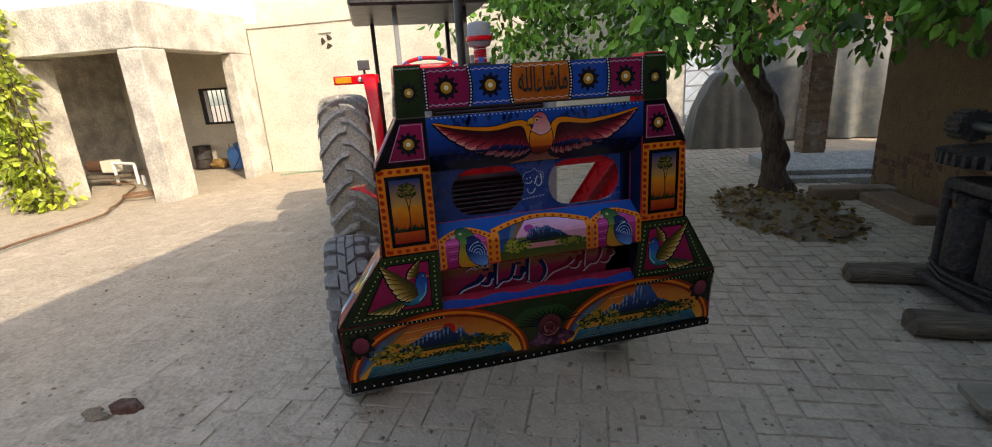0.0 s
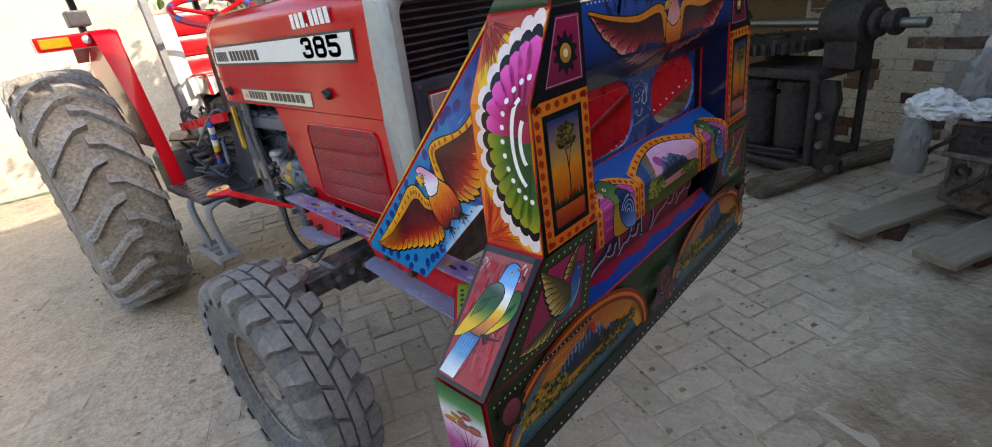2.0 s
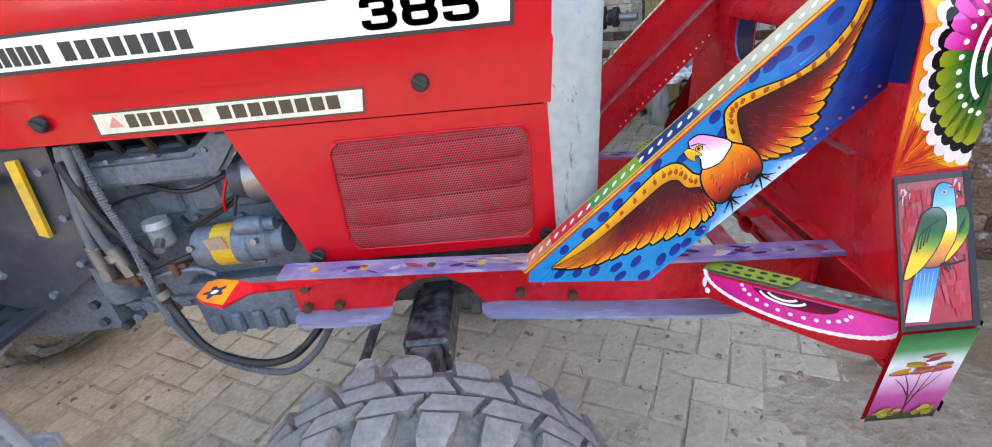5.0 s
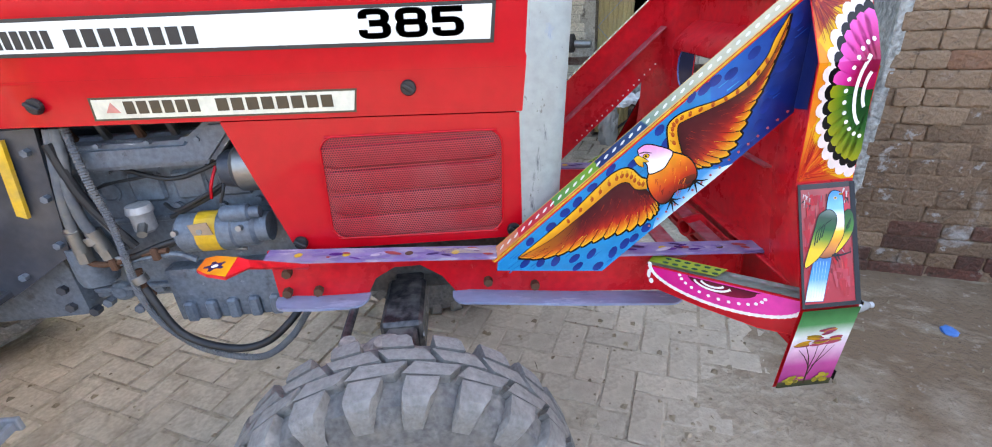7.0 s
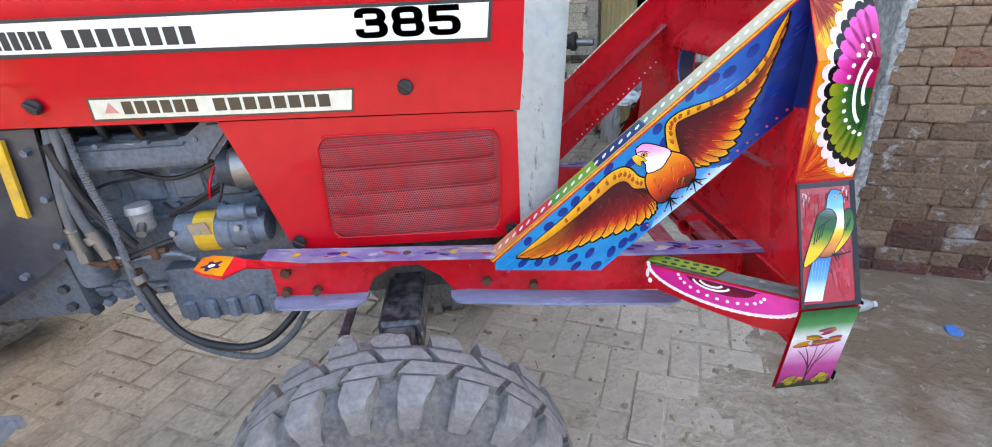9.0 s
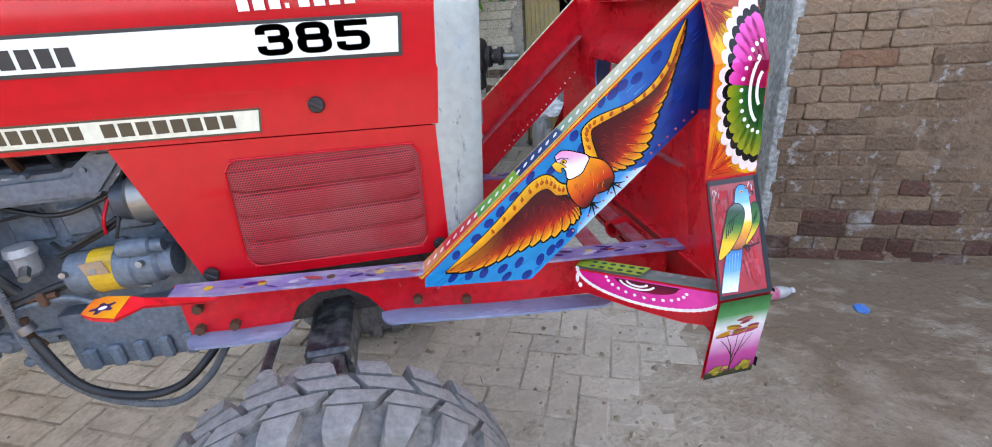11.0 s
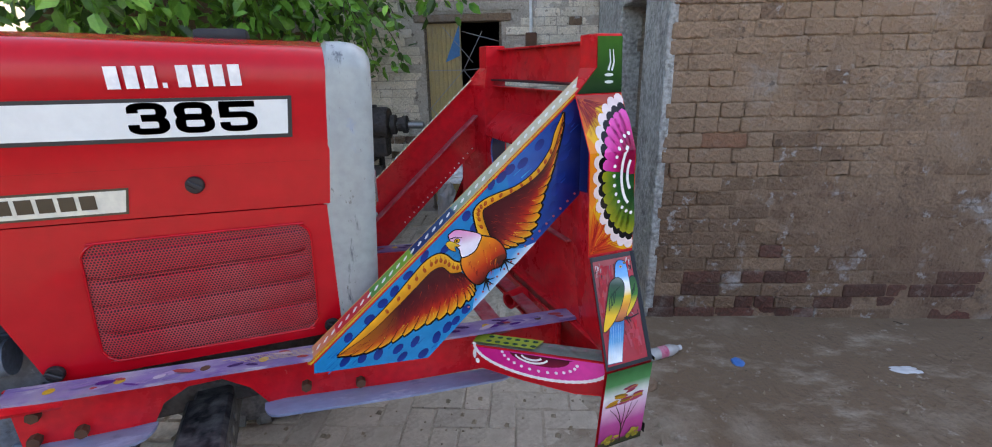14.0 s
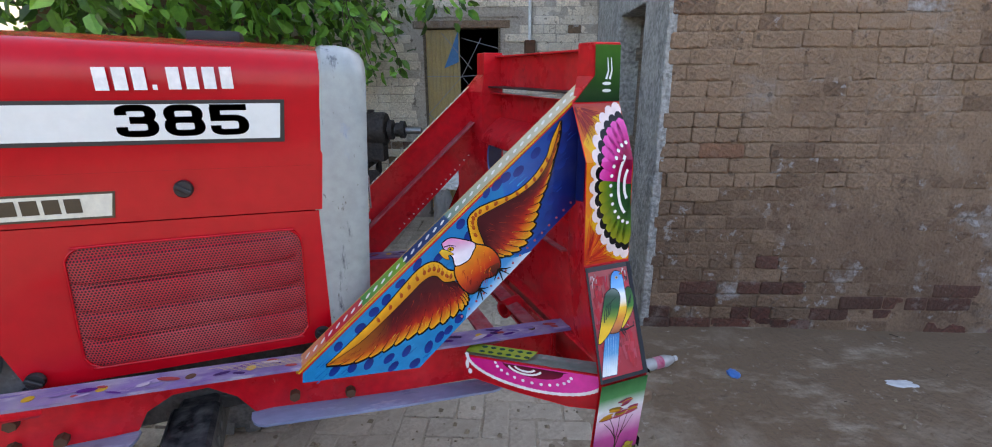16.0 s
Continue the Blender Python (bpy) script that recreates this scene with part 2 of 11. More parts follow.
class Art:
    """Brush shapes on a flat panel: o is the panel's corner, u and v its axes in metres."""

    def __init__(self, o, u, v, lift=0.0008):
        self.o, self.u, self.v = Vector(o), Vector(u).normalized(), Vector(v).normalized()
        self.n = self.u.cross(self.v).normalized()
        self.verts, self.faces, self.cols, self.h = [], [], [], lift
        self.m = None

    def at(self, x, y):
        if self.m:
            x, y = self.m(x, y)
        return self.o + self.u * x + self.v * y + self.n * self.h

    def face(self, pts, cols):
        k = len(self.verts)
        self.verts += [self.at(*p) for p in pts]
        self.cols += cols
        self.faces.append(tuple(range(k, k + len(pts))))

    D = 0.00006

    def up(self, d=0.00006):
        self.h += d

    def fill(self, pts, c0, c1=None, way=(0, 1)):
        """A shape in one colour, or passing from c0 to c1 along way."""
        a, b = srgb(c0), srgb(c1 or c0)
        s = [p[0] * way[0] + p[1] * way[1] for p in pts]
        lo, hi = min(s), max(s)
        tri = tessellate([[Vector((p[0], p[1], 0)) for p in pts]])
        for f in tri:
            cs = []
            for i in f:
                t = (s[i] - lo) / (hi - lo) if hi > lo else 0
                cs.append(tuple(a[j] + (b[j] - a[j]) * t for j in range(4)))
            self.face([pts[i] for i in f], cs)
        self.up()

    def stroke(self, pts, w, c, closed=False, w2=None, k=0):
        if k:
            pts = [(p.x, p.y) for p in smooth_path([(p[0], p[1], 0) for p in pts], k)]
        a = srgb(c)
        n = len(pts)
        L, Rr = [], []
        for i in range(n):
            p, q = pts[(i - 1) % n if closed else max(i - 1, 0)], pts[(i + 1) % n if closed else min(i + 1, n - 1)]
            dx, dy = q[0] - p[0], q[1] - p[1]
            d = math.hypot(dx, dy) or 1
            h = (w if w2 is None else w + (w2 - w) * i / (n - 1)) / 2
            L.append((pts[i][0] - dy / d * h, pts[i][1] + dx / d * h))
            Rr.append((pts[i][0] + dy / d * h, pts[i][1] - dx / d * h))
        for i in range(n if closed else n - 1):
            j = (i + 1) % n
            self.face([L[i], Rr[i], Rr[j], L[j]], [a] * 4)
        self.up()

    def dot(self, x, y, r, c, c1=None, ry=None, n=10, turn=0.0):
        ct, st = math.cos(turn), math.sin(turn)
        ry = r if ry is None else ry
        pts = []
        for i in range(n):
            e, f = r * math.cos(2 * math.pi * i / n), ry * math.sin(2 * math.pi * i / n)
            pts.append((x + e * ct - f * st, y + e * st + f * ct))
        self.fill(pts, c, c1)

    def dots(self, pts, r, c, n=6):
        h = self.h
        for p in pts:
            self.h = h
            self.dot(p[0], p[1], r, c, n=n)

    def done(self, name, mat, parent, label=""):
        me = bpy.data.meshes.new(name)
        me.from_pydata(self.verts, [], self.faces)
        ca = me.color_attributes.new("Col", "FLOAT_COLOR", "POINT")
        ca.data.foreach_set("color", [c for q in self.cols for c in q])
        me.materials.append(mat)
        ob = new(name, me)
        ob.parent = parent
        if label:
            ob["label"] = label
        return ob


def spline(pts, k=5):
    return [(p.x, p.y) for p in smooth_path([(p[0], p[1], 0) for p in pts], k)]


def tessellate(loops):
    from mathutils.geometry import tessellate_polygon
    return tessellate_polygon(loops)

# ---- the yard: axis a across the yard, b along it ----
YARD = pose(0, 0, 0, 0, 0, -24.85)



def wall_material(name, col, col2, wash, amount, patch, per_piece=0.14, patch_amount=0.5):
    """Old brickwork: each brick its own tone, an uneven mud wash over bricks and joints, and flaking pale patches."""
    m = material(name, col, col2, rough=0.94, scale=9, amount=0.8, bump=0.95, fine=60, per_piece=per_piece, grit=0.3, deep=0.016)
    N, L = m.node_tree.nodes, m.node_tree.links
    p = N["Principled BSDF"]
    src = p.inputs["Base Color"].links[0].from_socket
    pos = N.new("ShaderNodeNewGeometry")
    for scale, lo, hi, top, colour, detail in ((0.9, 0.35, 0.62, amount, wash, 9), (1.3, 0.52, 0.68, 0.5, "5e4636", 11), (2.3, 0.55, 0.64, patch_amount, patch, 12), (5.0, 0.60, 0.72, 0.55, "4a3d33", 10), (11.0, 0.585, 0.625, 0.75 * patch_amount, patch, 12), (16.0, 0.60, 0.64, 0.6, "453629", 12)):
        nz = N.new("ShaderNodeTexNoise")
        nz.inputs["Scale"].default_value, nz.inputs["Detail"].default_value, nz.inputs["Roughness"].default_value = scale, detail, 0.68
        L.new(pos.outputs["Position"], nz.inputs["Vector"])
        rg = N.new("ShaderNodeMapRange")
        rg.inputs[1].default_value, rg.inputs[2].default_value, rg.inputs[4].default_value = lo, hi, top
        L.new(nz.outputs[0], rg.inputs[0])
        mx = N.new("ShaderNodeMix")
        mx.data_type = "RGBA"
        L.new(rg.outputs[0], mx.inputs[0])
        L.new(src, mx.inputs[6])
        mx.inputs[7].default_value = srgb(colour)
        src = mx.outputs[2]
    L.new(src, p.inputs["Base Color"])
    return m


brick_buff = wall_material("mud_washed_brick", "957a60", "79604a", "8d7259", 0.85, "9e9184", 0.09, 0.3)
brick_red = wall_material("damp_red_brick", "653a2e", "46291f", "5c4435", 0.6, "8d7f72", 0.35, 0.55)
brick_grey = wall_material("weathered_brick", "7d634e", "5e4939", "7c634b", 0.7, "aaa49d", 0.2, 0.9)
brick_bare = wall_material("bare_fired_brick", "855541", "6c4434", "8a684c", 0.6, "9a8674", 0.15, 0.2)
far_brick = wall_material("lime_washed_brick", "ddcfb8", "bfae96", "d6c8b2", 0.75, "e8e2d8", 0.15, 0.4)
mud_brick = wall_material("ochre_mud_plastered_brick", "785e3c", "644c30", "705838", 0.9, "806a4c", 0.08, 0.3)
mortar = wall_material("mud_mortar", "8a7058", "705a46", "8a7058", 0.8, "9c9388", 0.0, 0.5)
far_mortar = wall_material("pale_mortar", "b0a392", "94887a", "b4a898", 0.8, "c4bdb2", 0.0, 0.5)
plaster = material("cream_plaster", "d0c8b6", "b9b09e", rough=0.9, scale=1.3, amount=0.8, bump=0.4, fine=26, dust=0.45, dust_col="a29a8a", grit=0.12, deep=0.02)
plaster_old = material("stained_plaster", "d2ccbd", "9a9488", rough=0.92, scale=1.8, amount=0.95, bump=0.5, fine=26, dust=0.75, dust_col="86817a", grit=0.16, deep=0.02)
grey_render = material("grey_cement_render", "aaa9a1", "807e77", rough=0.9, scale=5, amount=0.95, bump=0.9, fine=40, dust=0.5, dust_col="c0bbb0", grit=0.35, deep=0.02)
scuffs(grey_render, "6a645b", 9, (1, 1, 0.5), 0.58, 0.66, 0.6)
# Dark colour stands for the unlit rooms; the vent blades share it.
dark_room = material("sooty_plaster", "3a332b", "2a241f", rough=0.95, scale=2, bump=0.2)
paver = material("dusty_brick_paver", "bfb09a", "a69680", rough=0.95, scale=5, amount=0.9, bump=0.6, fine=50, per_piece=0.10, dust=0.6, dust_col="c4b39b", grit=0.15, deep=0.010)
dirt = material("packed_yard_dirt", "b9aa93", "a09079", rough=1.0, scale=5, amount=0.9, bump=0.9, fine=30, dust=0.4, dust_col="b3a58d", grit=0.18, deep=0.022)


def muddy(m, colour, scale):
    """Mix brown mud colour into the dust where the ground is toned darker, towards the walls."""
    N, L = m.node_tree.nodes, m.node_tree.links
    p = N["Principled BSDF"]
    src = p.inputs["Base Color"].links[0].from_socket
    at = N.new("ShaderNodeVertexColor")
    at.layer_name = "Damp"
    pos = N.new("ShaderNodeNewGeometry")
    nz = N.new("ShaderNodeTexNoise")
    nz.inputs["Scale"].default_value, nz.inputs["Detail"].default_value, nz.inputs["Roughness"].default_value = scale, 12, 0.7
    L.new(pos.outputs["Position"], nz.inputs["Vector"])
    ad = N.new("ShaderNodeMath")
    ad.operation = "ADD"
    L.new(at.outputs["Color"], ad.inputs[0])
    L.new(nz.outputs[0], ad.inputs[1])
    rg = N.new("ShaderNodeMapRange")
    rg.inputs[1].default_value, rg.inputs[2].default_value, rg.inputs[4].default_value = 0.7, 1.35, 1.0
    L.new(ad.outputs[0], rg.inputs[0])
    mx = N.new("ShaderNodeMix")
    mx.data_type = "RGBA"
    L.new(rg.outputs[0], mx.inputs[0])
    L.new(src, mx.inputs[6])
    mx.inputs[7].default_value = srgb(colour)
    L.new(mx.outputs[2], p.inputs["Base Color"])


muddy(dirt, "78624a", 2.6)
scuffs(dirt, "5c4832", 1.9, (1, 1, 1), 0.57, 0.70, 0.4)
scuffs(dirt, "c2b49c", 2.7, (1.6, 0.7, 1), 0.54, 0.68, 0.5)
scuffs(dirt, "54442f", 9, (0.5, 2.2, 1), 0.60, 0.68, 0.5)
scuffs(dirt, "5c4f40", 7, (1, 1, 1), 0.6, 0.68, 0.45)
scuffs(dirt, "cdc2b0", 13, (1, 1, 1), 0.6, 0.7, 0.5)
scuffs(dirt, "5a4d3f", 34, (1, 1, 1), 0.66, 0.72, 0.4)
scuffs(paver, "7a6c5a", 24, (1, 1, 1), 0.66, 0.72, 0.4)
scuffs(paver, "80715d", 6, (1, 1, 1), 0.5, 0.7, 0.55)
clod = material("crumbled_mud", "9a8970", "75664f", rough=1.0, scale=9, bump=0.5, per_piece=0.25)
soil = material("dark_garden_soil", "8a7961", "665744", rough=1.0, scale=9, bump=0.9, fine=70, grit=0.3)

alone("ground", B(-150, 150, -150, 150, -0.6, -0.03), dirt, "packed grey-brown dirt ground of the farmyard", "ground", kind="structure", m=YARD)


def wall_block(name, boxes, mat, label, bev=0.006):
    bm = bmesh.new()
    for q in boxes:
        box(bm, *q, bev)
    return alone(name, bm, mat, label, "wall", kind="structure", m=YARD)


# near brick building, with its rendered side wall and a side door opening
NEAR_A, NEAR_B, FAR_A, BACK_B = 1.11, -0.664, 3.55, 7.78
wall_near = wall_block("wall_near", [(NEAR_A + 0.024, NEAR_A + 0.24, -9.0, NEAR_B - 0.05, -0.1, 2.9), (NEAR_A - 0.010, NEAR_A + 0.24, -9.0, NEAR_B - 0.05, 2.9, 4.6)], mortar, "old brick wall washed with mud, beside the yard")
wall_side = wall_block("wall_side", [(NEAR_A - 0.006, 1.62, NEAR_B - 0.05, NEAR_B, -0.1, 4.6), (2.42, FAR_A, NEAR_B - 0.24, NEAR_B, -0.1, 4.6), (1.62, 2.42, NEAR_B - 0.24, NEAR_B, 1.92, 4.6), (1.35, 1.62, NEAR_B - 0.24, NEAR_B - 0.05, -0.1, 4.6)], grey_render, "grey cement-rendered side wall with a doorway")
# Unseen roof and inner walls, added so the doorway stays dark.
wall_block("roof_near", [(NEAR_A, 9.0, -9.0, NEAR_B - 0.25, 4.5, 4.6)], grey_render, "unseen roof slab closing the brick building")
wall_block("wall_store", [(8.8, 9.0, -9.0, NEAR_B - 0.25, -0.1, 4.5), (NEAR_A + 0.24, 8.8, -9.0, -8.8, -0.1, 4.5), (FAR_A, 8.8, NEAR_B - 0.45, NEAR_B - 0.25, -0.1, 4.5)], dark_room, "added dark inner walls closing the brick building")
# far wall, with a doorway
DOOR_B0, DOOR_B1, DOOR_Z = 0.30, 1.07, 1.94
wall_block("wall_far_mud", [(FAR_A + 0.024, FAR_A + 0.24, 2.4, 5.2, -0.1, 6.3)], mud_brick, "ochre mud-plastered brick wall end")
wall_far = wall_block("wall_far", [(FAR_A + 0.024, FAR_A + 0.24, NEAR_B, DOOR_B0, -0.1, 6.3), (FAR_A + 0.024, FAR_A + 0.24, DOOR_B1, 2.4, -0.1, 6.3), (FAR_A + 0.024, FAR_A + 0.24, DOOR_B0, DOOR_B1, DOOR_Z + 0.07, 6.3)], far_mortar, "weathered brick wall at the side of the yard")
wall_block("door_lintel", [(FAR_A + 0.004, FAR_A + 0.2, DOOR_B0 - 0.1, DOOR_B1 + 0.1, DOOR_Z, DOOR_Z + 0.07)], mortar, "mud-plastered lintel above the doorway")
# Unseen room: coloured dark, and made long enough to shade the sheeted vehicles.
wall_block("wall_room", [(10.5, 10.7, NEAR_B, 5.2, -0.1, 6.3), (FAR_A + 0.24, 10.5, 4.96, 5.2, -0.1, 6.3), (FAR_A + 0.24, 10.5, NEAR_B, NEAR_B + 0.2, -0.1, 6.3), (FAR_A + 0.24, 10.5, NEAR_B + 0.2, 4.96, 2.9, 3.05), (FAR_A + 0.24, 10.5, NEAR_B + 0.2, 4.96, 6.1, 6.3)], dark_room, "added store room coloured dark, behind the brick wall")
# the plastered portico and back wall
PA, PB = -6.5, 5.2
for q in ((PA - 0.42, PA, PB, PB + 0.5), (PA - 0.25, PA, 7.2, BACK_B), (-9.35, -8.9, PB, PB + 0.6)):
    wall_block("portico_pillar", [(*q, -0.1, 2.38)], plaster_old, "square cream-plastered portico pillar", 0.02)
for q in ((-11.4, PA, PB, PB + 0.4), (PA - 0.4, PA, PB + 0.4, BACK_B)):
    wall_block("portico_beam", [(*q, 2.38, 3.08)], plaster_old, "flat stained plaster beam above the pillars", 0.02)
wall_block("wall_portico", [(-11.4, -11.1, PB + 0.4, 9.4, -0.1, 3.08)], plaster_old, "stained plaster end wall of the portico", 0.02)
wall_block("portico_roof", [(-11.3, PA - 0.41, PB + 0.41, 9.3, 2.9, 3.05)], plaster_old, "flat concrete roof of the portico")
WIN_A0, WIN_A1, WIN_B = -8.95, -8.05, 9.0
wall_inner = wall_block("wall_inner", [(-11.1, WIN_A0, WIN_B, WIN_B + 0.25, -0.1, 2.9), (WIN_A1, -6.0, WIN_B, WIN_B + 0.25, -0.1, 2.9), (WIN_A0, WIN_A1, WIN_B, WIN_B + 0.25, -0.1, 1.0), (WIN_A0, WIN_A1, WIN_B, WIN_B + 0.25, 1.83, 2.9), (WIN_A0 - 0.3, WIN_A1 + 0.3, WIN_B + 1.2, WIN_B + 1.3, -0.1, 3.0)], plaster, "plastered inner wall of the portico with a barred window")
wall_back = wall_block("wall_back", [(PA, 1.15, BACK_B, BACK_B + 0.28, -0.1, 2.85), (PA, 1.15, BACK_B - 0.03, BACK_B + 0.28, 2.85, 2.95), (PA, 1.15, BACK_B + 0.35, BACK_B + 0.6, -0.1, 3.9)], plaster, "sunlit cream-plastered back wall of the yard")
# plain walls that close the yard out of sight
# Brick is chosen so these unseen walls reflect dark in the bonnet.
wall_block("wall_west", [(-13.2, -13.0, -9, 12, -0.1, 2.6)], brick_red, "added plain brick yard wall, out of sight")
wall_block("wall_south", [(-13.0, NEAR_A, -9.2, -9.0, -0.1, 3.2)], brick_red, "added plain brick yard wall, out of sight")
wall_block("wall_east", [(14.0, 14.2, 5.2, 16, -0.1, 3.2)], plaster, "plain plastered yard wall")
wall_block("wall_north", [(-2.0, 14.0, 14.0, 14.25, -0.1, 3.6)], plaster_old, "pale plastered wall of the far house")


# ---- bricks, laid course by course ----
def brick_shape(l, h, r, depth=0.03):
    """A hand-moulded brick seen from its face: rounded corners and arrises, an uneven bed and a slightly hollow face."""
    verts, faces = [], []
    tilt, twist = r.uniform(-0.02, 0.02), r.uniform(-0.03, 0.03)
    c = r.uniform(0.003, 0.010)
    base = [(-l + c, -h), (l - c, -h), (l, -h + c), (l, h - c), (l - c, h), (-l + c, h), (-l, h - c), (-l, -h + c)]
    base = [(x + r.uniform(-0.003, 0.003), z + r.uniform(-0.0035, 0.0035)) for x, z in base]
    for inset, back in ((0.0, depth), (0.0, 0.0035), (0.003, 0.0008), (0.011, 0.0)):
        for x, z in base:
            fx, fz = (l - inset) / l, (h - inset) / h
            verts.append((x * fx, z * fz, back + tilt * z + twist * x * 0.4 + (r.uniform(-0.001, 0.001) if back < 0.01 else 0)))
    for k in range(3):
        for i in range(8):
            j = (i + 1) % 8
            faces.append((8 * k + i, 8 * k + 8 + i, 8 * k + 8 + j, 8 * k + j))
    faces.append(tuple(31 - i for i in range(8)))
    return verts, faces


def brick_mesh(l, h, seed, mat):
    vs, fs = brick_shape(l / 2, h / 2, random.Random(seed))
    me = bpy.data.meshes.new("brick")
    me.from_pydata([(y, x, z) for x, z, y in vs], [], fs)
    me.materials.append(mat)
    for f in me.polygons:
        f.use_smooth = len(f.vertices) == 4
    return me


def wash(wall, a, b0, b1, z0, z1, mat, depth, label, skip=None):
    """Mud slurry that has sunk between the bricks: open cracks where it has washed out, and bricks buried where it lies thick."""
    s = 0.028
    nb, nz = int((b1 - b0) / s), int((z1 - z0) / s)
    verts, faces = [], []
    for j in range(nz + 1):
        for i in range(nb + 1):
            b, z = b0 + i * s, z0 + j * s
            verts.append((a + depth(b, z) + 0.005 * noise.noise((b * 6, z * 7, 5)) + 0.004 * noise.noise((b * 17, z * 21, 8)), b, z))
    for j in range(nz):
        for i in range(nb):
            k = j * (nb + 1) + i
            if skip and skip(verts[k][1] + s / 2, verts[k][2] + s / 2, 0):
                continue
            faces.append((k, k + nb + 1, k + nb + 2, k + 1))
    ob = pydata("mud_wash", verts, faces, mat, wall, label)
    for f in ob.data.polygons:
        f.use_smooth = True
    ob["kind"] = "stuff"


def near_depth(b, z):
    """Joints stand open by the corner and get buried along the wall; low down the wash has fallen off."""
    d = 0.0025 - 0.0065 * max(0.0, min(1.0, (-0.9 - b) / 1.2)) + 0.012 * noise.noise((b * 1.7, z * 2.3, 1))
    if z < 0.55:
        d += 0.003
    return d


def far_depth(b, z):
    return 0.0055 + 0.007 * noise.noise((b * 1.3, z * 1.7, 12)) - (0.006 if b > 2.4 else 0)


def courses(length, z0, z1, seed, h=0.082):
    """Places of bricks on a wall: start, end, height, header or not."""
    r = random.Random(seed)
    out, k, z = [], 0, z0
    while z < z1:
        head = k % 2 == 1 if r.random() < 0.75 else r.random() < 0.5
        s = -r.uniform(0, 0.12)
        while s < length:
            l = 0.122 * r.uniform(0.9, 1.12) if (head and r.random() < 0.85) or (not head and r.random() < 0.12) else 0.242 * r.uniform(0.9, 1.08)
            out.append((max(s, 0), min(s + l, length), z, head))
            s += l
        z += h * r.uniform(0.97, 1.03)
        k += 1
    return out


def lay(wall, a, b_start, length, z0, z1, mats, seed, singles, skip=None, step=-1, worn=0.0):
    """Bricks on a wall that faces -a: the first ones as single pieces, the rest joined."""
    r = random.Random(seed + 1)
    pool = {}
    verts, faces, fm, n = [], [], [], 0
    for s0, s1, z, head in courses(length, z0, z1, seed):
        l = s1 - s0
        if l < 0.05:
            continue
        bc = b_start + step * (s0 + s1) / 2
        if skip and skip(bc, z, l):
            continue
        mat = mats(bc, z, r)
        proud = r.gauss(0.002, 0.003) + (worn if z > 0.9 else 0)
        if mat.name.startswith('ochre') and z > 0.5:
            proud = r.uniform(-0.008, 0.0025)
        if singles(bc, z) and n < 300:
            key = (round(l, 2), r.randrange(6), mat.name)
            if key not in pool:
                pool[key] = brick_mesh(key[0] - 0.004, 0.0785, int(100 * key[0]) * 7 + key[1], mat)
            ob = new("brick", pool[key])
            ob.parent = wall
            ob.matrix_basis = pose(a - proud, bc, z + 0.041, r.uniform(-1.3, 1.3))
            n += 1
        else:
            k = len(verts)
            vs, fs = brick_shape(l / 2 - 0.002, 0.0393, r)
            verts += [(a + y - proud, bc + x, z + 0.041 + dz) for x, dz, y in vs]
            for q in fs:
                faces.append(tuple(k + i for i in q))
                fm.append(mat)
    ms = sorted({m.name for m in fm})
    me = bpy.data.meshes.new("brickwork")
    me.from_pydata(verts, [], faces)
    for x in ms:
        me.materials.append(bpy.data.materials[x])
    for p, m in zip(me.polygons, fm):
        p.material_index = ms.index(m.name)
        p.use_smooth = len(p.vertices) == 4
    ob = new("brickwork", me)
    ob.parent = wall
    ob["kind"] = "stuff"


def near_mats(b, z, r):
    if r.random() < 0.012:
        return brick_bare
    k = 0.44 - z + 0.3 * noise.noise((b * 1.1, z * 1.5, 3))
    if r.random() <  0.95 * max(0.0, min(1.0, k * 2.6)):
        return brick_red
    if z < 0.86 + 0.35 * noise.noise((b * 1.7, z, 6)) + r.uniform(-0.08, 0.08):
        return brick_grey if r.random() < 0.93 else brick_buff
    # More of the darker bricks towards the wall's far end.
    if b < -2.1 + 0.5 * noise.noise((z * 1.3, b, 2)) and r.random() < 0.6:
        return brick_grey
    return brick_buff if r.random() < 0.93 else brick_grey


def far_mats(b, z, r):
    if b > 2.3 + 0.4 * noise.noise((b, z * 2, 4)):
        return mud_brick if z > 0.55 or r.random() < 0.6 else brick_red
    if z < 0.75 + 0.3 * noise.noise((b, z, 9)):
        return brick_red if r.random() < 0.10 else far_brick if r.random() < 0.72 else brick_grey
    return far_brick if r.random() < 0.985 else brick_grey


# ---- brick paving, herringbone ----
def herringbone(W, a0, a1, b0, b1):
    i0, i1, j0, j1 = int(a0 / W), int(a1 / W), int(b0 / W), int(b1 / W)
    for i in range(i0, i1):
        for j in range(j0, j1):
            k = (i - j) % 4
            if k == 0:
                yield (i + 1) * W, (j + 0.5) * W, W, W / 2
            elif k == 3:
                yield (i + 0.5) * W, (j + 1) * W, W / 2, W


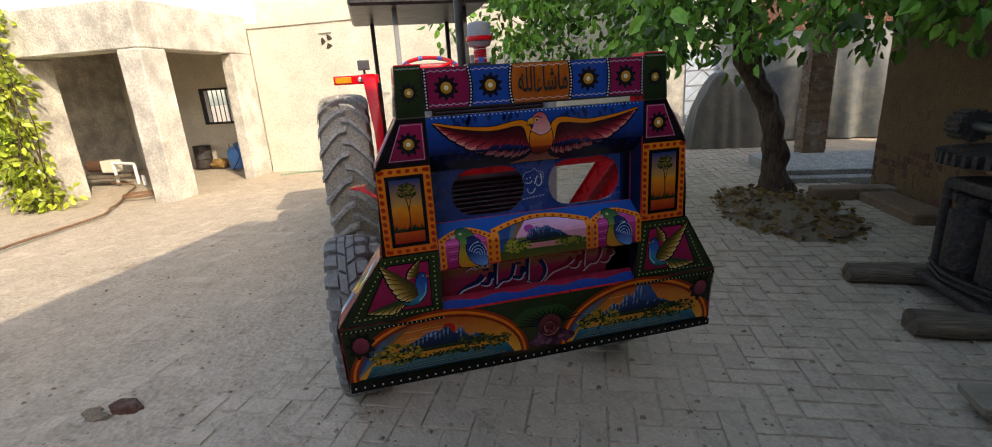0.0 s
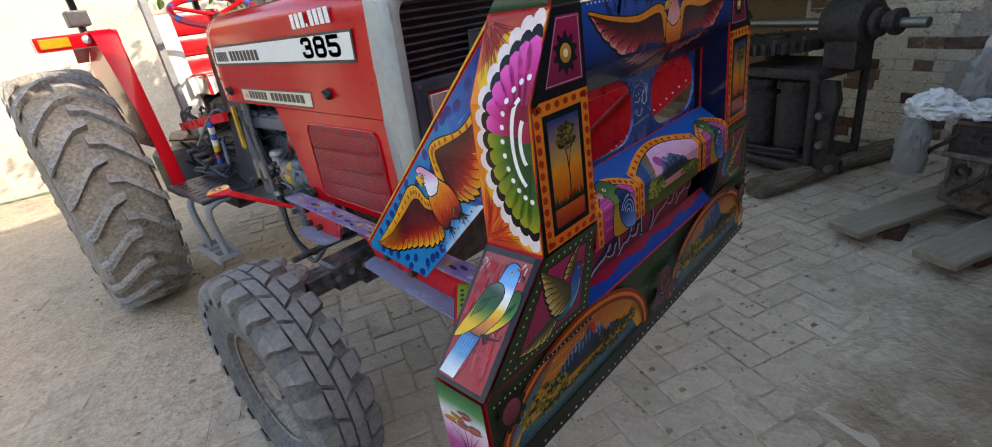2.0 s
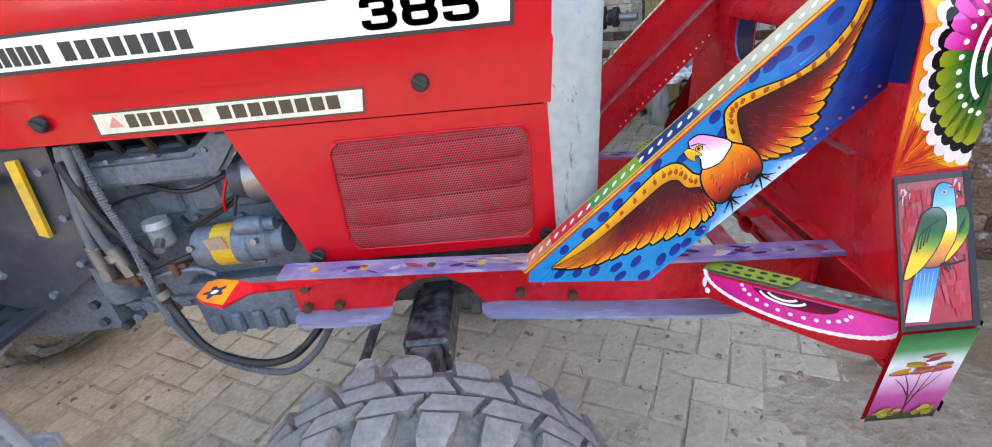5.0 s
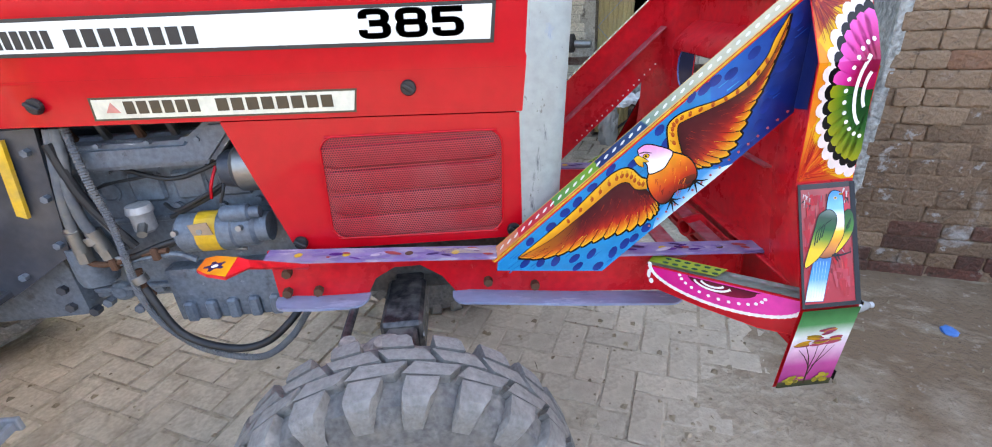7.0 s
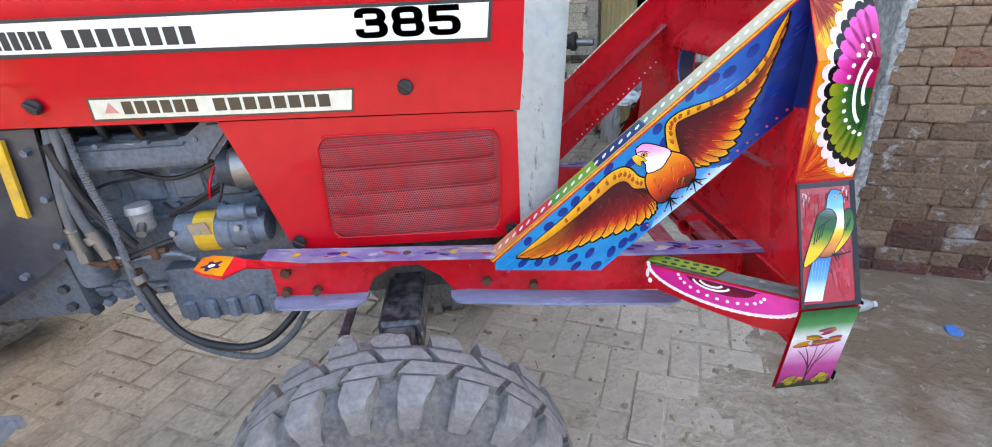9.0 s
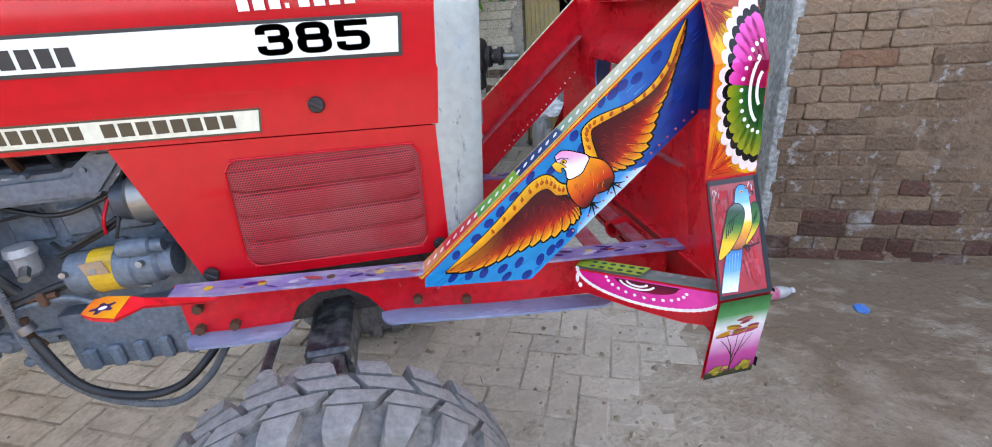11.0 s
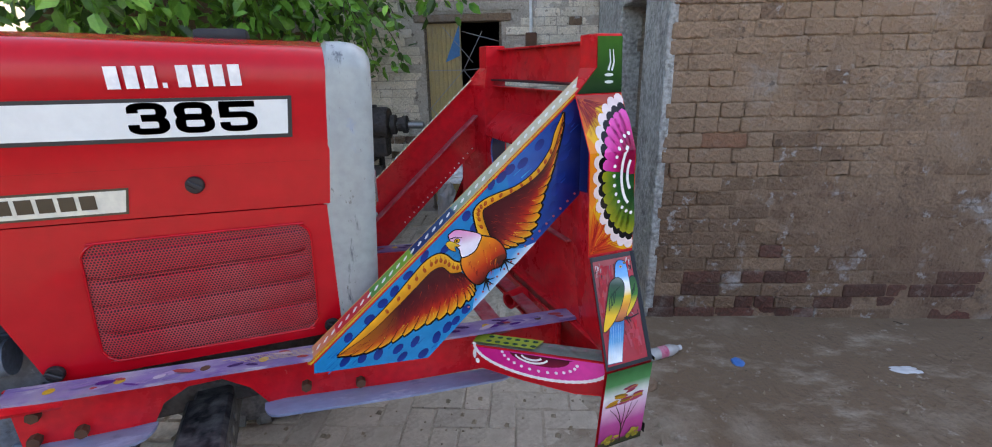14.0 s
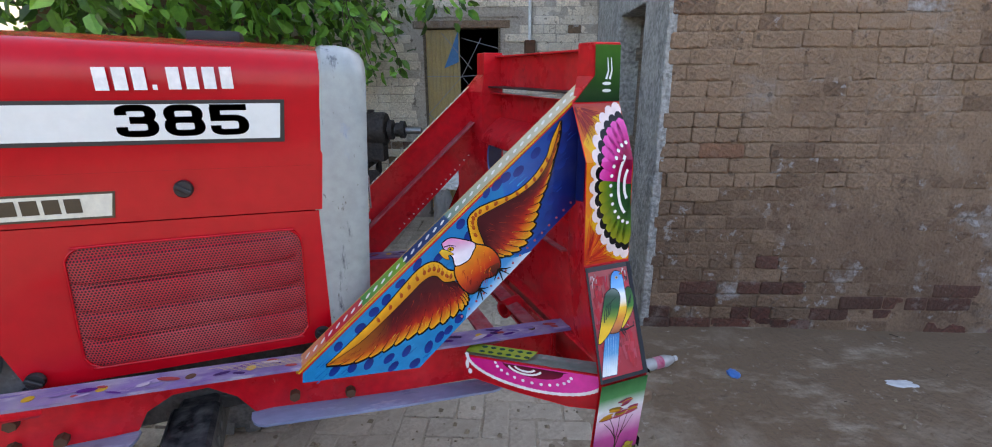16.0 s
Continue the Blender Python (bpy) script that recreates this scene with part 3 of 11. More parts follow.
def pave():
    r = random.Random(3)
    yard = tagged(new("paving"), "dusty grey-brown brick paving laid in herringbone", "paving", kind="structure")
    yard.matrix_world = YARD
    meshes = {}
    verts, faces, n = [], [], 0
    for ca, cb, ha, hb in herringbone(0.124, -6.4, 3.5, -3.6, 13.0):
        if ca > NEAR_A - 0.1 and cb < NEAR_B + 0.1:
            continue
        if ca > FAR_A or (cb > BACK_B and ca < 1.2) or math.hypot((ca - 2.22) / 0.52, (cb - 4.2) / 1.05) < 1:
            continue
        z = r.gauss(0, 0.0022) + 0.006 * noise.noise((ca * 0.8, cb * 0.8, 0))
        near = -1.1 < ca < 1.0 and -0.75 < cb < 1.45
        g = r.uniform(0.003, 0.006)
        if near and n < 300:
            key = (ha > hb, r.randrange(5))
            if key not in meshes:
                q = random.Random(key[1] + 50)
                bm = B(-ha + 0.004, ha - 0.004, -hb + 0.004, hb - 0.004, -0.04, 0, 0.005)
                for v in bm.verts:
                    v.co += Vector((q.uniform(-1, 1), q.uniform(-1, 1), q.uniform(-0.6, 0.6))) * 0.0025
                me = bpy.data.meshes.new("paving_brick")
                bm.to_mesh(me)
                bm.free()
                me.materials.append(paver)
                meshes[key] = me
            ob = new("paving_brick", meshes[key])
            ob.parent = yard
            ob.matrix_basis = pose(ca, cb, z, r.uniform(-1, 1), r.uniform(-1, 1), r.uniform(-0.8, 0.8))
            n += 1
            continue
        k = len(verts)
        t1, t2 = r.uniform(-0.012, 0.012), r.uniform(-0.012, 0.012)
        for s, zz in ((0, -0.03), (0.006, 0.0)):
            for da, db in ((-1, -1), (1, -1), (1, 1), (-1, 1)):
                x, y = da * (ha - g - s), db * (hb - g - s)
                verts.append((ca + x, cb + y, z + zz + t1 * x + t2 * y))
        for q in ((4, 5, 6, 7), (0, 1, 5, 4), (1, 2, 6, 5), (2, 3, 7, 6), (3, 0, 4, 7)):
            faces.append(tuple(k + i for i in q))
    ob = pydata("paving_bricks", verts, faces, paver, yard)
    ob["kind"] = "stuff"


def dirt_layer():
    """Mud and dust trodden over the bricks: it fills the joints and buries them near the walls."""
    a0, a1, b0, b1, s = -6.5, 3.5, -4.6, 9.0, 0.04
    na, nb = int((a1 - a0) / s), int((b1 - b0) / s)
    verts, faces = [], []
    for j in range(nb + 1):
        for i in range(na + 1):
            a, b = a0 + i * s, b0 + j * s
            h = -0.0042 + 0.006 * noise.noise((a * 1.1, b * 1.1, 4)) + 0.006 * noise.noise((a * 3.2, b * 3.2, 2)) + 0.004 * noise.noise((a * 11, b * 11, 7))
            bury = max(0.0, min(1.0, (0.3 - b) / 0.8)) * max(0.0, min(1.0, (a + 2.6) / 1.2))
            wallside = max(0.0, 1 - abs(a - NEAR_A) / 0.7) if b < 0.2 else 0
            left = max(0.0, min(1.0, (0.3 - a) / 1.6))
            clear = max(0.0, min(1.0, (a + 0.3) / 0.9)) * max(0.0, min(1.0, (b - 0.2) / 0.6))
            h -= 0.003 * clear
            h += 0.015 * bury + 0.010 * wallside + 0.0085 * left * max(0.0, min(1.0, (-1.0 - a) / 0.9)) - 0.0018 * max(0.0, min(1.0, (b + 0.1) / 0.5))
            verts.append((a, b, h))
    for j in range(nb):
        for i in range(na):
            k = j * (na + 1) + i
            if verts[k][0] > NEAR_A and verts[k][1] < NEAR_B:
                continue
            faces.append((k, k + 1, k + na + 2, k + na + 1))
    ob = pydata("trodden_dirt", verts, faces, dirt)
    ob.matrix_basis = YARD
    att = ob.data.color_attributes.new("Damp", "FLOAT_COLOR", "POINT")
    for v in ob.data.vertices:
        a, b, _ = v.co
        # browner and darker towards the near and far walls
        mud_tone = max(max(0.0, min(1.0, (0.45 - b) / 1.2)) * max(0.0, min(1.0, (a + 0.9) / 1.2)), 1.1 - (FAR_A - a) / 0.7 if b < 4 else 0)
        mud_tone = max(0.0, mud_tone)
        k = max(0.0, min(1.0, mud_tone + min(1.0, 3 * mud_tone) * (0.3 * noise.noise((a * 1.6, b * 1.6, 8)) + 0.25 * noise.noise((a * 6, b * 6, 1)))))
        att.data[v.index].color = (k, k, k, 1)
    for f in ob.data.polygons:
        f.use_smooth = True
    tagged(ob, "grey-brown dust and dried mud over the paving", "dirt", kind="stuff")


# ---- tree, creeper ----
bark = material("rough_bark", "5a4838", "33291f", rough=0.95, scale=6, amount=0.9, bump=1.0, fine=34, stretch=(1, 1, 0.3), grit=0.4, deep=0.03)


def leaf_material(name, c1, c2):
    m = material(name, c1, c2, rough=0.32, scale=3, amount=1.0, bump=0.1, fine=30, per_piece=0.75)
    N, L = m.node_tree.nodes, m.node_tree.links
    p = N["Principled BSDF"]
    tr = N.new("ShaderNodeBsdfTranslucent")
    L.new(p.inputs["Base Color"].links[0].from_socket, tr.inputs[0])
    ms = N.new("ShaderNodeMixShader")
    ms.inputs[0].default_value = 0.38
    L.new(p.outputs[0], ms.inputs[1])
    L.new(tr.outputs[0], ms.inputs[2])
    L.new(ms.outputs[0], N["Material Output"].inputs[0])
    return m


leaf_green = leaf_material("tree_leaf", "86b444", "2c6420")
leaf_yellow = leaf_material("creeper_leaf", "c0c24c", "7d9c36")


def leaf(verts, faces, c, way, size, r):
    """One leaf, folded along its midrib, with a pointed tip."""
    w = Vector(way).normalized()
    side = w.cross(Vector((r.uniform(-1, 1), r.uniform(-1, 1), r.uniform(-1, 1)))).normalized()
    nrm = side.cross(w)
    k = len(verts)
    l, b = size, size * r.uniform(0.28, 0.36)
    fold = b * 0.35
    c = Vector(c)
    for x, y, z in ((0, 0, 0), (0.3, 0, -0.02), (0.68, 0, -0.05), (1, 0, -0.14), (0.22, 0.8, 1), (0.6, 0.85, 0.9), (0.22, -0.8, 1), (0.6, -0.85, 0.9)):
        verts.append(c + w * (x * l) + side * (y * b) + nrm * (z * fold))
    for q in ((0, 1, 4), (1, 2, 5, 4), (2, 3, 5), (0, 6, 1), (1, 6, 7, 2), (2, 7, 3)):
        faces.append(tuple(k + i for i in q))


def spray(verts, faces, c, rad, n, size, r, droop=0.5):
    """A twig's bunch of leaves."""
    for _ in range(n):
        v = Vector((r.gauss(0, 1), r.gauss(0, 1), r.gauss(0, 0.8)))
        v = v.normalized() * rad * r.random() ** 0.4
        out = v.normalized() + Vector((r.gauss(0, .5), r.gauss(0, .5), -droop + r.gauss(0, .4)))
        leaf(verts, faces, Vector(c) + v, out, size * r.uniform(0.6, 1.25), r)


def tree():
    r = random.Random(11)
    t = thing("tree", "leafy tree with a leaning bark-covered trunk beside the wall", "tree", m=YARD)
    base, fork = (2.47, 5.15, -0.05), (1.9, 5.12, 2.3)
    bm = bmesh.new()
    pipe(bm, [base, (2.44, 5.15, 0.3), (2.34, 5.15, 0.93), (2.06, 5.14, 1.48), (1.94, 5.13, 1.9), fork], 0.155, 26, 16, 0.105)
    for v in bm.verts:
        f = Vector((v.co.x * 9, v.co.y * 9, v.co.z * 2.5))
        e = Vector((noise.noise(v.co * 4), noise.noise(v.co * 4 + Vector((9, 0, 0))), 0)) * 0.06
        e += Vector((noise.noise(f * 2), noise.noise(f * 2 + Vector((5, 0, 0))), 0)) * 0.028
        if v.co.z < 0.35:
            e += Vector((v.co.x - 2.46, v.co.y - 5.15, 0)) * (0.35 - v.co.z) * 1.2
        v.co += e
    limbs = [(1.0, 4.4, 2.75), (0.8, 3.3, 2.7), (2.9, 4.2, 2.9), (2.4, 3.0, 2.8), (2.6, 1.9, 2.6), (3.3, 5.9, 3.0), (1.4, 6.2, 3.1), (2.0, 5.0, 3.6), (0.2, 5.6, 2.7), (-0.6, 5.9, 2.6), (2.9, 1.9, 2.4)]
    for q in limbs:
        mid = [(fork[i] * 0.5 + q[i] * 0.5) + (0.25 if i == 2 else r.uniform(-.1, .1)) for i in range(3)]
        pipe(bm, [fork, mid, q], 0.085, 8, 5, 0.02)
    # thin twigs hanging in front of the brick wall, leafed along their length
    verts, faces = [], []
    for k in range(6):
        tip = (r.uniform(2.12, 2.34), r.uniform(0.98, 1.34), r.uniform(1.46, 1.74))
        way = [(2.75, 1.85, 2.35), (2.5 + r.uniform(-.08, .08), 1.5, 2.2), (tip[0] + 0.03, tip[1] + 0.08, tip[2] + 0.25), tip]
        pipe(bm, way, 0.006, 6, 5, 0.002)
        P = smooth_path(way, 8)
        for c in P[len(P) // 3:]:
            if r.random() < 0.75:
                leaf(verts, faces, Vector(c) + Vector((r.gauss(0, .02), r.gauss(0, .02), r.gauss(0, .02))), (r.gauss(0, 1), r.gauss(0, 1), -0.7), r.uniform(0.055, 0.095), r)
    part("trunk", bm, bark, t, "dark furrowed bark", smooth=True)
    for q in limbs:
        for _ in range(26):
            c = (q[0] + r.gauss(0, 0.55), q[1] + r.gauss(0, 0.6), q[2] + r.gauss(0.2, 0.4))
            if c[2] < 1.95 or c[0] > 3.35 or (c[1] < 3.0 and c[2] > 2.6):
                continue
            spray(verts, faces, c, 0.3, 21, 0.125, r)
    # low hanging sprays: behind the bonnet, above the yard, and towards the back wall
    # The last set is added to shade the ochre wall.
    for n, a0, a1, b0, b1, z0, z1 in ((95, 0.5, 3.2, 2.0, 4.6, 1.66, 2.5), (130, -1.2, 1.6, 4.6, 6.8, 1.75, 2.9), (45, 2.2, 3.3, 1.35, 2.6, 1.66, 2.6), (50, 2.4, 3.4, 3.0, 6.4, 2.0, 3.2)):
        for _ in range(n):
            c = (r.uniform(a0, a1), r.uniform(b0, b1), z0 + (z1 - z0) * r.random() ** 0.8)
            spray(verts, faces, c, 0.24, 18, 0.125, r, 0.9)
    crown = pydata("crown", verts, faces, leaf_green, t, "glossy mid-green pointed leaves")
    return t


def creeper():
    r = random.Random(5)
    t = thing("creeper", "yellow-green leafy creeper growing over the pillar", "climbing plant", m=YARD)
    verts, faces = [], []
    bm = bmesh.new()
    for k in range(9):
        x = -8.75 + r.uniform(-0.3, 0.2)
        pts = [(x + r.uniform(-.1, .1), 4.85 + r.uniform(-.15, .1), z) for z in (-0.03, 0.7, 1.4, 2.1, 2.8)]
        pipe(bm, pts, 0.014, 5, 4, 0.006)
    part("stem", bm, bark, t)
    for _ in range(190):
        z = r.uniform(0.05, 3.2)
        sp = 0.75 - 0.14 * z
        spray(verts, faces, (-8.95 + r.gauss(0, 0.35) * sp + 0.25 * max(0, 1 - z), 4.8 + r.gauss(0, .18), z), 0.22, 12, 0.13, r, 0.7)
    pydata("foliage", verts, faces, leaf_yellow, t, "sunlit yellow-green leaves")

# ---- the tractor ----
red_enamel = material("red_enamel", "c20c1b", "aa0814", rough=0.2, scale=1.5, amount=0.3, bump=0.01, fine=25, grit=0.05, coat=0.25, dust=0.01, dust_col="a8756a")
pink_scuffed = material("scuffed_pinkish_enamel", "b8434a", "96262c", rough=0.5, scale=12, amount=0.9, bump=0.15, fine=60, dust=0.5, dust_col="b39a96", grit=0.2)
red_frame = material("red_brushed_enamel", "d81c26", "bc141d", rough=0.28, scale=5, amount=0.5, bump=0.06, fine=40, coat=0.15, dust=0.06, dust_col="b08a80")
for m in (red_enamel, red_frame):
    m.node_tree.nodes["Principled BSDF"].inputs["Specular IOR Level"].default_value = 0.3
for paint in (red_enamel, red_frame):
    paint.node_tree.nodes["Principled BSDF"].inputs["Specular IOR Level"].default_value = 0.2
cowl_grey = material("pale_grey_enamel", "a0a6a0", "8a918c", rough=0.35, scale=4, amount=0.5, bump=0.03, fine=40, coat=0.3, dust=0.12, dust_col="85858a")
# Grey is lowered to stand for the bay's shade; grime and chips go on top.
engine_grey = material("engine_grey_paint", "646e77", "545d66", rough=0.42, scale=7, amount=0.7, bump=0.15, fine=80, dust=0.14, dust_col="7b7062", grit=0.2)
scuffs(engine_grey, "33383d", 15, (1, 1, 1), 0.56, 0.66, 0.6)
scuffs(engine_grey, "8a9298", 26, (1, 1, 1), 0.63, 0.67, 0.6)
black_paint = material("black_paint", "1c1d1f", "121314", rough=0.38, scale=6, bump=0.08, fine=50, dust=0.18, dust_col="77706a")
black_plastic = material("black_plastic", "17181a", "0f1011", rough=0.5, scale=8, bump=0.1, fine=60, dust=0.12, dust_col="6a655e")
dark_blue_grey = material("charcoal_plate_paint", "30353e", "22262d", rough=0.42, scale=6, bump=0.1, fine=50, dust=0.3, dust_col="7d7870")
rubber = material("dusty_tyre_rubber", "9d9a94", "73716d", rough=0.85, scale=9, amount=0.9, bump=0.5, fine=60, dust=0.65, dust_col="a8a298", grit=0.35)
rubber_front = material("scuffed_tyre_rubber", "787670", "605e5a", rough=0.75, scale=24, amount=0.6, bump=0.4, fine=110, dust=0.18, dust_col="b4b2ac", grit=0.12)
rubber_brown = material("mud_dusted_rubber", "978e80", "716a61", rough=0.9, scale=8, amount=0.9, bump=0.5, fine=60, dust=0.6, dust_col="958b7c", grit=0.35)
# Coloured darker than the tread blocks, so the grooves come out dark.
rubber_dark = material("grimy_tyre_rubber", "6b6a67", "4b4a48", rough=0.85, scale=12, amount=0.9, bump=0.4, fine=70, dust=0.55, dust_col="807a70", grit=0.3)
dusty_iron = material("dust_caked_iron", "8e8880", "6d6862", rough=0.9, scale=10, amount=0.9, bump=0.6, fine=60, dust=0.5, dust_col="a29b90", grit=0.3)
grimy_black = material("greasy_black_casting", "1c1a18", "100f0e", rough=0.7, scale=9, amount=0.9, bump=0.5, fine=60, dust=0.12, dust_col="5c554c", grit=0.35)
worn_black = material("scuffed_black_paint", "28282b", "18181a", rough=0.35, scale=16, amount=0.9, bump=0.2, fine=60, dust=0.5, dust_col="85827c", grit=0.3)
rim_paint = material("grey_rim_paint", "8d9196", "6c7074", rough=0.5, scale=7, bump=0.15, dust=0.5)
rust_tape = material("brown_paper_tape", "a58a6c", "8a7056", rough=0.8, scale=20, bump=0.2)
alloy = material("dull_cast_alloy", "a8a9a8", "8a8b8c", rough=0.5, metal=0.4, scale=12, bump=0.3, dust=0.3)
steel = material("bare_steel", "8d8d8a", "6b6a67", rough=0.38, metal=0.85, scale=9, bump=0.1, dust=0.3)
rust = material("rusty_bolt", "6b4a35", "4a3326", rough=0.8, metal=0.3, scale=20, bump=0.3)
purple = material("worn_purple_paint", "8c74a4", "5f4f78", rough=0.5, scale=9, amount=0.9, bump=0.15, fine=50, dust=0.9, dust_col="a297a0", stretch=(1, 0.35, 1))
lilac = material("worn_lilac_paint", "8d95ae", "737b96", rough=0.5, scale=8, amount=0.8, bump=0.15, dust=0.6, dust_col="8f8f98", stretch=(1, 0.4, 1))
scuffs(lilac, "4a5068", 12, (1.5, 0.5, 1), 0.58, 0.66, 0.55)
scuffs(lilac, "b4b6bc", 18, (1.5, 0.4, 1), 0.60, 0.66, 0.6)
scuffs(purple, "5a2c86", 10, (1.5, 0.35, 1), 0.55, 0.64, 0.55)
scuffs(purple, "b8aeb4", 16, (1.5, 0.35, 1), 0.58, 0.64, 0.6)
yellow_enamel = material("yellow_edge_enamel", "dcae24", "c08a1c", rough=0.35, scale=30, amount=0.9, bump=0.05)
sticker_white = material("white_sticker", "e4e6de", "d4d4c8", rough=0.32, scale=2.5, amount=0.35, bump=0.0, grit=0.02)
sticker_cream = material("cream_sticker", "ddd8c2", "c6bfa5", rough=0.4, scale=6, amount=0.5, bump=0.02)
ink_black = material("black_print", "1d1e1e", "2a2a28", rough=0.4, scale=12, bump=0.0)
ink_brown = material("dark_brown_print", "4a3d26", "3a3020", rough=0.45, scale=12, bump=0.0)
white_paint = material("white_brush_paint", "f2efe8", "ddd9d0", rough=0.4, scale=20, bump=0.05)
yellow_paint = material("yellow_paint", "e0b020", "b98d18", rough=0.45, scale=10, bump=0.1, dust=0.3)
amber_glass = material("amber_lens", "e08a1e", "c06a10", rough=0.15, scale=10, bump=0.05, coat=0.8)
clear_lens = material("ribbed_clear_lens", "e6e0e0", "b0a0a4", rough=0.1, metal=0.6, scale=14, bump=0.35, fine=90, coat=0.9, stretch=(3, 1, 0.4))
chrome = material("chrome_reflector", "dcdcdc", "bcbcbc", rough=0.12, metal=1.0, scale=10, bump=0.02)
red_vinyl = material("red_seat_vinyl", "b8141f", "8f0f18", rough=0.3, scale=6, bump=0.2, fine=30, coat=0.3)
stripe_cloth = material("striped_seat_cloth", "d8d2c6", "c2bbae", rough=0.9, scale=9, bump=0.3)

scuffs(cowl_grey, "3c4248", 15, (1, 1, 0.22), 0.60, 0.66, 0.85)
scuffs(cowl_grey, "54483e", 60, (1, 1, 0.5), 0.63, 0.68, 0.8)
scuffs(cowl_grey, "7e93b0", 7, (1, 1, 0.5), 0.62, 0.7, 0.6)
scuffs(red_frame, "7a1016", 14, (1, 1, 1), 0.6, 0.7, 0.6)
scuffs(red_frame, "c9a79c", 22, (1, 1, 0.4), 0.68, 0.72, 0.5)
scuffs(purple, "c9b4bd", 18, (1, 0.3, 1), 0.58, 0.66, 0.7)
scuffs(lilac, "aab2c8", 14, (1, 0.3, 1), 0.6, 0.68, 0.6)
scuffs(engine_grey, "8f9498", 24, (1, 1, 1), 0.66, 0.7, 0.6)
CX = 0.035
tractor = thing("tractor", "red farm tractor with grey nose and big lugged rear tyres", "tractor")


def hood_section(y, zb, zt, half, nz=0.0):
    """Points across the bonnet at one place of its length, from the right edge over the top to the left."""
    out = [(-half, zb), (-half, zb + 0.1), (-half + 0.004, zt - 0.125)]
    for k in range(7):
        a = math.pi / 2 * k / 6
        out.append((-half + 0.004 + 0.055 * (1 - math.cos(a)), zt - 0.075 + 0.055 * math.sin(a)))
    out.append((-half * 0.4, zt - 0.006))
    out.append((0, zt))
    lean = lambda z: y - nz * (z - zb)
    return [(CX + x, lean(z), z) for x, z in out] + [(CX - x, lean(z), z) for x, z in out[-2::-1]]


def loft(rows, thick=0.0, close_ends=False):
    bm = bmesh.new()
    grid = [[bm.verts.new(p) for p in r] for r in rows]
    for a, b in zip(grid, grid[1:]):
        for i in range(len(a) - 1):
            bm.faces.new((a[i], a[i + 1], b[i + 1], b[i]))
    if thick:
        bmesh.ops.recalc_face_normals(bm, faces=bm.faces)
        bmesh.ops.solidify(bm, geom=bm.faces[:], thickness=thick)
    return bm


HX = 0.29
hood = part("hood", loft([hood_section(0.7245, 1.222, 1.590, HX, 0.11), hood_section(0.738, 1.2225, 1.597, HX, 0.11), hood_section(1.2, 1.24, 1.618, HX), hood_section(1.80, 1.262, 1.632, HX), hood_section(1.93, 1.266, 1.612, HX - 0.006), hood_section(1.985, 1.268, 1.57, HX - 0.02)], 0.004), red_enamel, tractor, "glossy red bonnet", smooth=True)
# fold line along the upper bonnet
part("crease", plate(bmesh.new(), [(0.735, 1.322), (1.96, 1.362), (1.96, 1.368), (0.735, 1.328)], (-0.2555, 0, 0), (0, 1, 0), (0, 0, 1), -0.002), red_enamel, hood)


def side_panel(sign):
    """The lower bonnet panel, with a raised perforated grille in it."""
    x = CX + sign * (HX - 0.003)
    out = [(0.732, 1.2188), (1.445, 1.2458), (1.347, 0.9), (1.335, 0.889), (0.742, 0.876), (0.734, 0.884)]
    bm = plate(bmesh.new(), out, (x, 0, 0), (0, 1, 0), (0, 0, 1), 0.012)
    p = part("side_panel", bm, red_enamel, tractor, "red lower bonnet panel")
    xo = x + sign * 0.0035
    # rim of the grille
    a, corner = [], [Vector(q) for q in ((0.776, 1.181), (1.225, 1.193), (1.240, 0.917), (0.788, 0.901))]
    for k, q in enumerate(corner):
        s0, s1 = (q + (corner[(k + e) % 4] - q).normalized() * 0.045 for e in (-1, 1))
        a += [tuple((1 - u) ** 2 * s0 + 2 * u * (1 - u) * q + u * u * s1) for u in (0, 0.25, 0.5, 0.75, 1)]
    bm = bmesh.new()
    pipe(bm, [(xo, q[0], q[1]) for q in a + a[:1]], 0.0026, 6, 3)
    part("grille_rim", bm, red_enamel, p, smooth=True)
    bm = plate(bmesh.new(), a, (x + sign * 0.0015, 0, 0), (0, 1, 0), (0, 0, 1), 0.002)
    g = part("grille", bm, perforated, p, "dusty red perforated grille")
    for k in range(4):
        z0 = 0.945 + k * 0.064
        bm = bmesh.new()
        y0, y1 = 0.80 + 0.002 * k, 1.215 - 0.004 * (3 - k) * 0
        pts = []
        for j in range(7):
            t = math.pi * j / 6
            pts.append((0.029 * -math.cos(t), 0.0075 * min(1.0, 1.7 * math.sin(t)) * (0.85 + 0.2 * j / 6)))
        rows = []
        for yy, s in ((y0 - 0.012, 0.15), (y0 + 0.008, 0.95), (y0 + 0.03, 1.0), (y1 - 0.03, 1.0), (y1 - 0.008, 0.95), (y1 + 0.010, 0.15)):
            rows.append([(x + sign * (0.0018 + d * s), yy, z0 + 0.0055 * (yy - 0.8) + h * (0.75 + 0.25 * s)) for h, d in pts])
        part("louvre", loft(rows), perforated, g, smooth=True)
    for y, z in ((0.758, 0.902), (1.327, 0.915)):
        knob(p, x, y, z, sign)
    return p


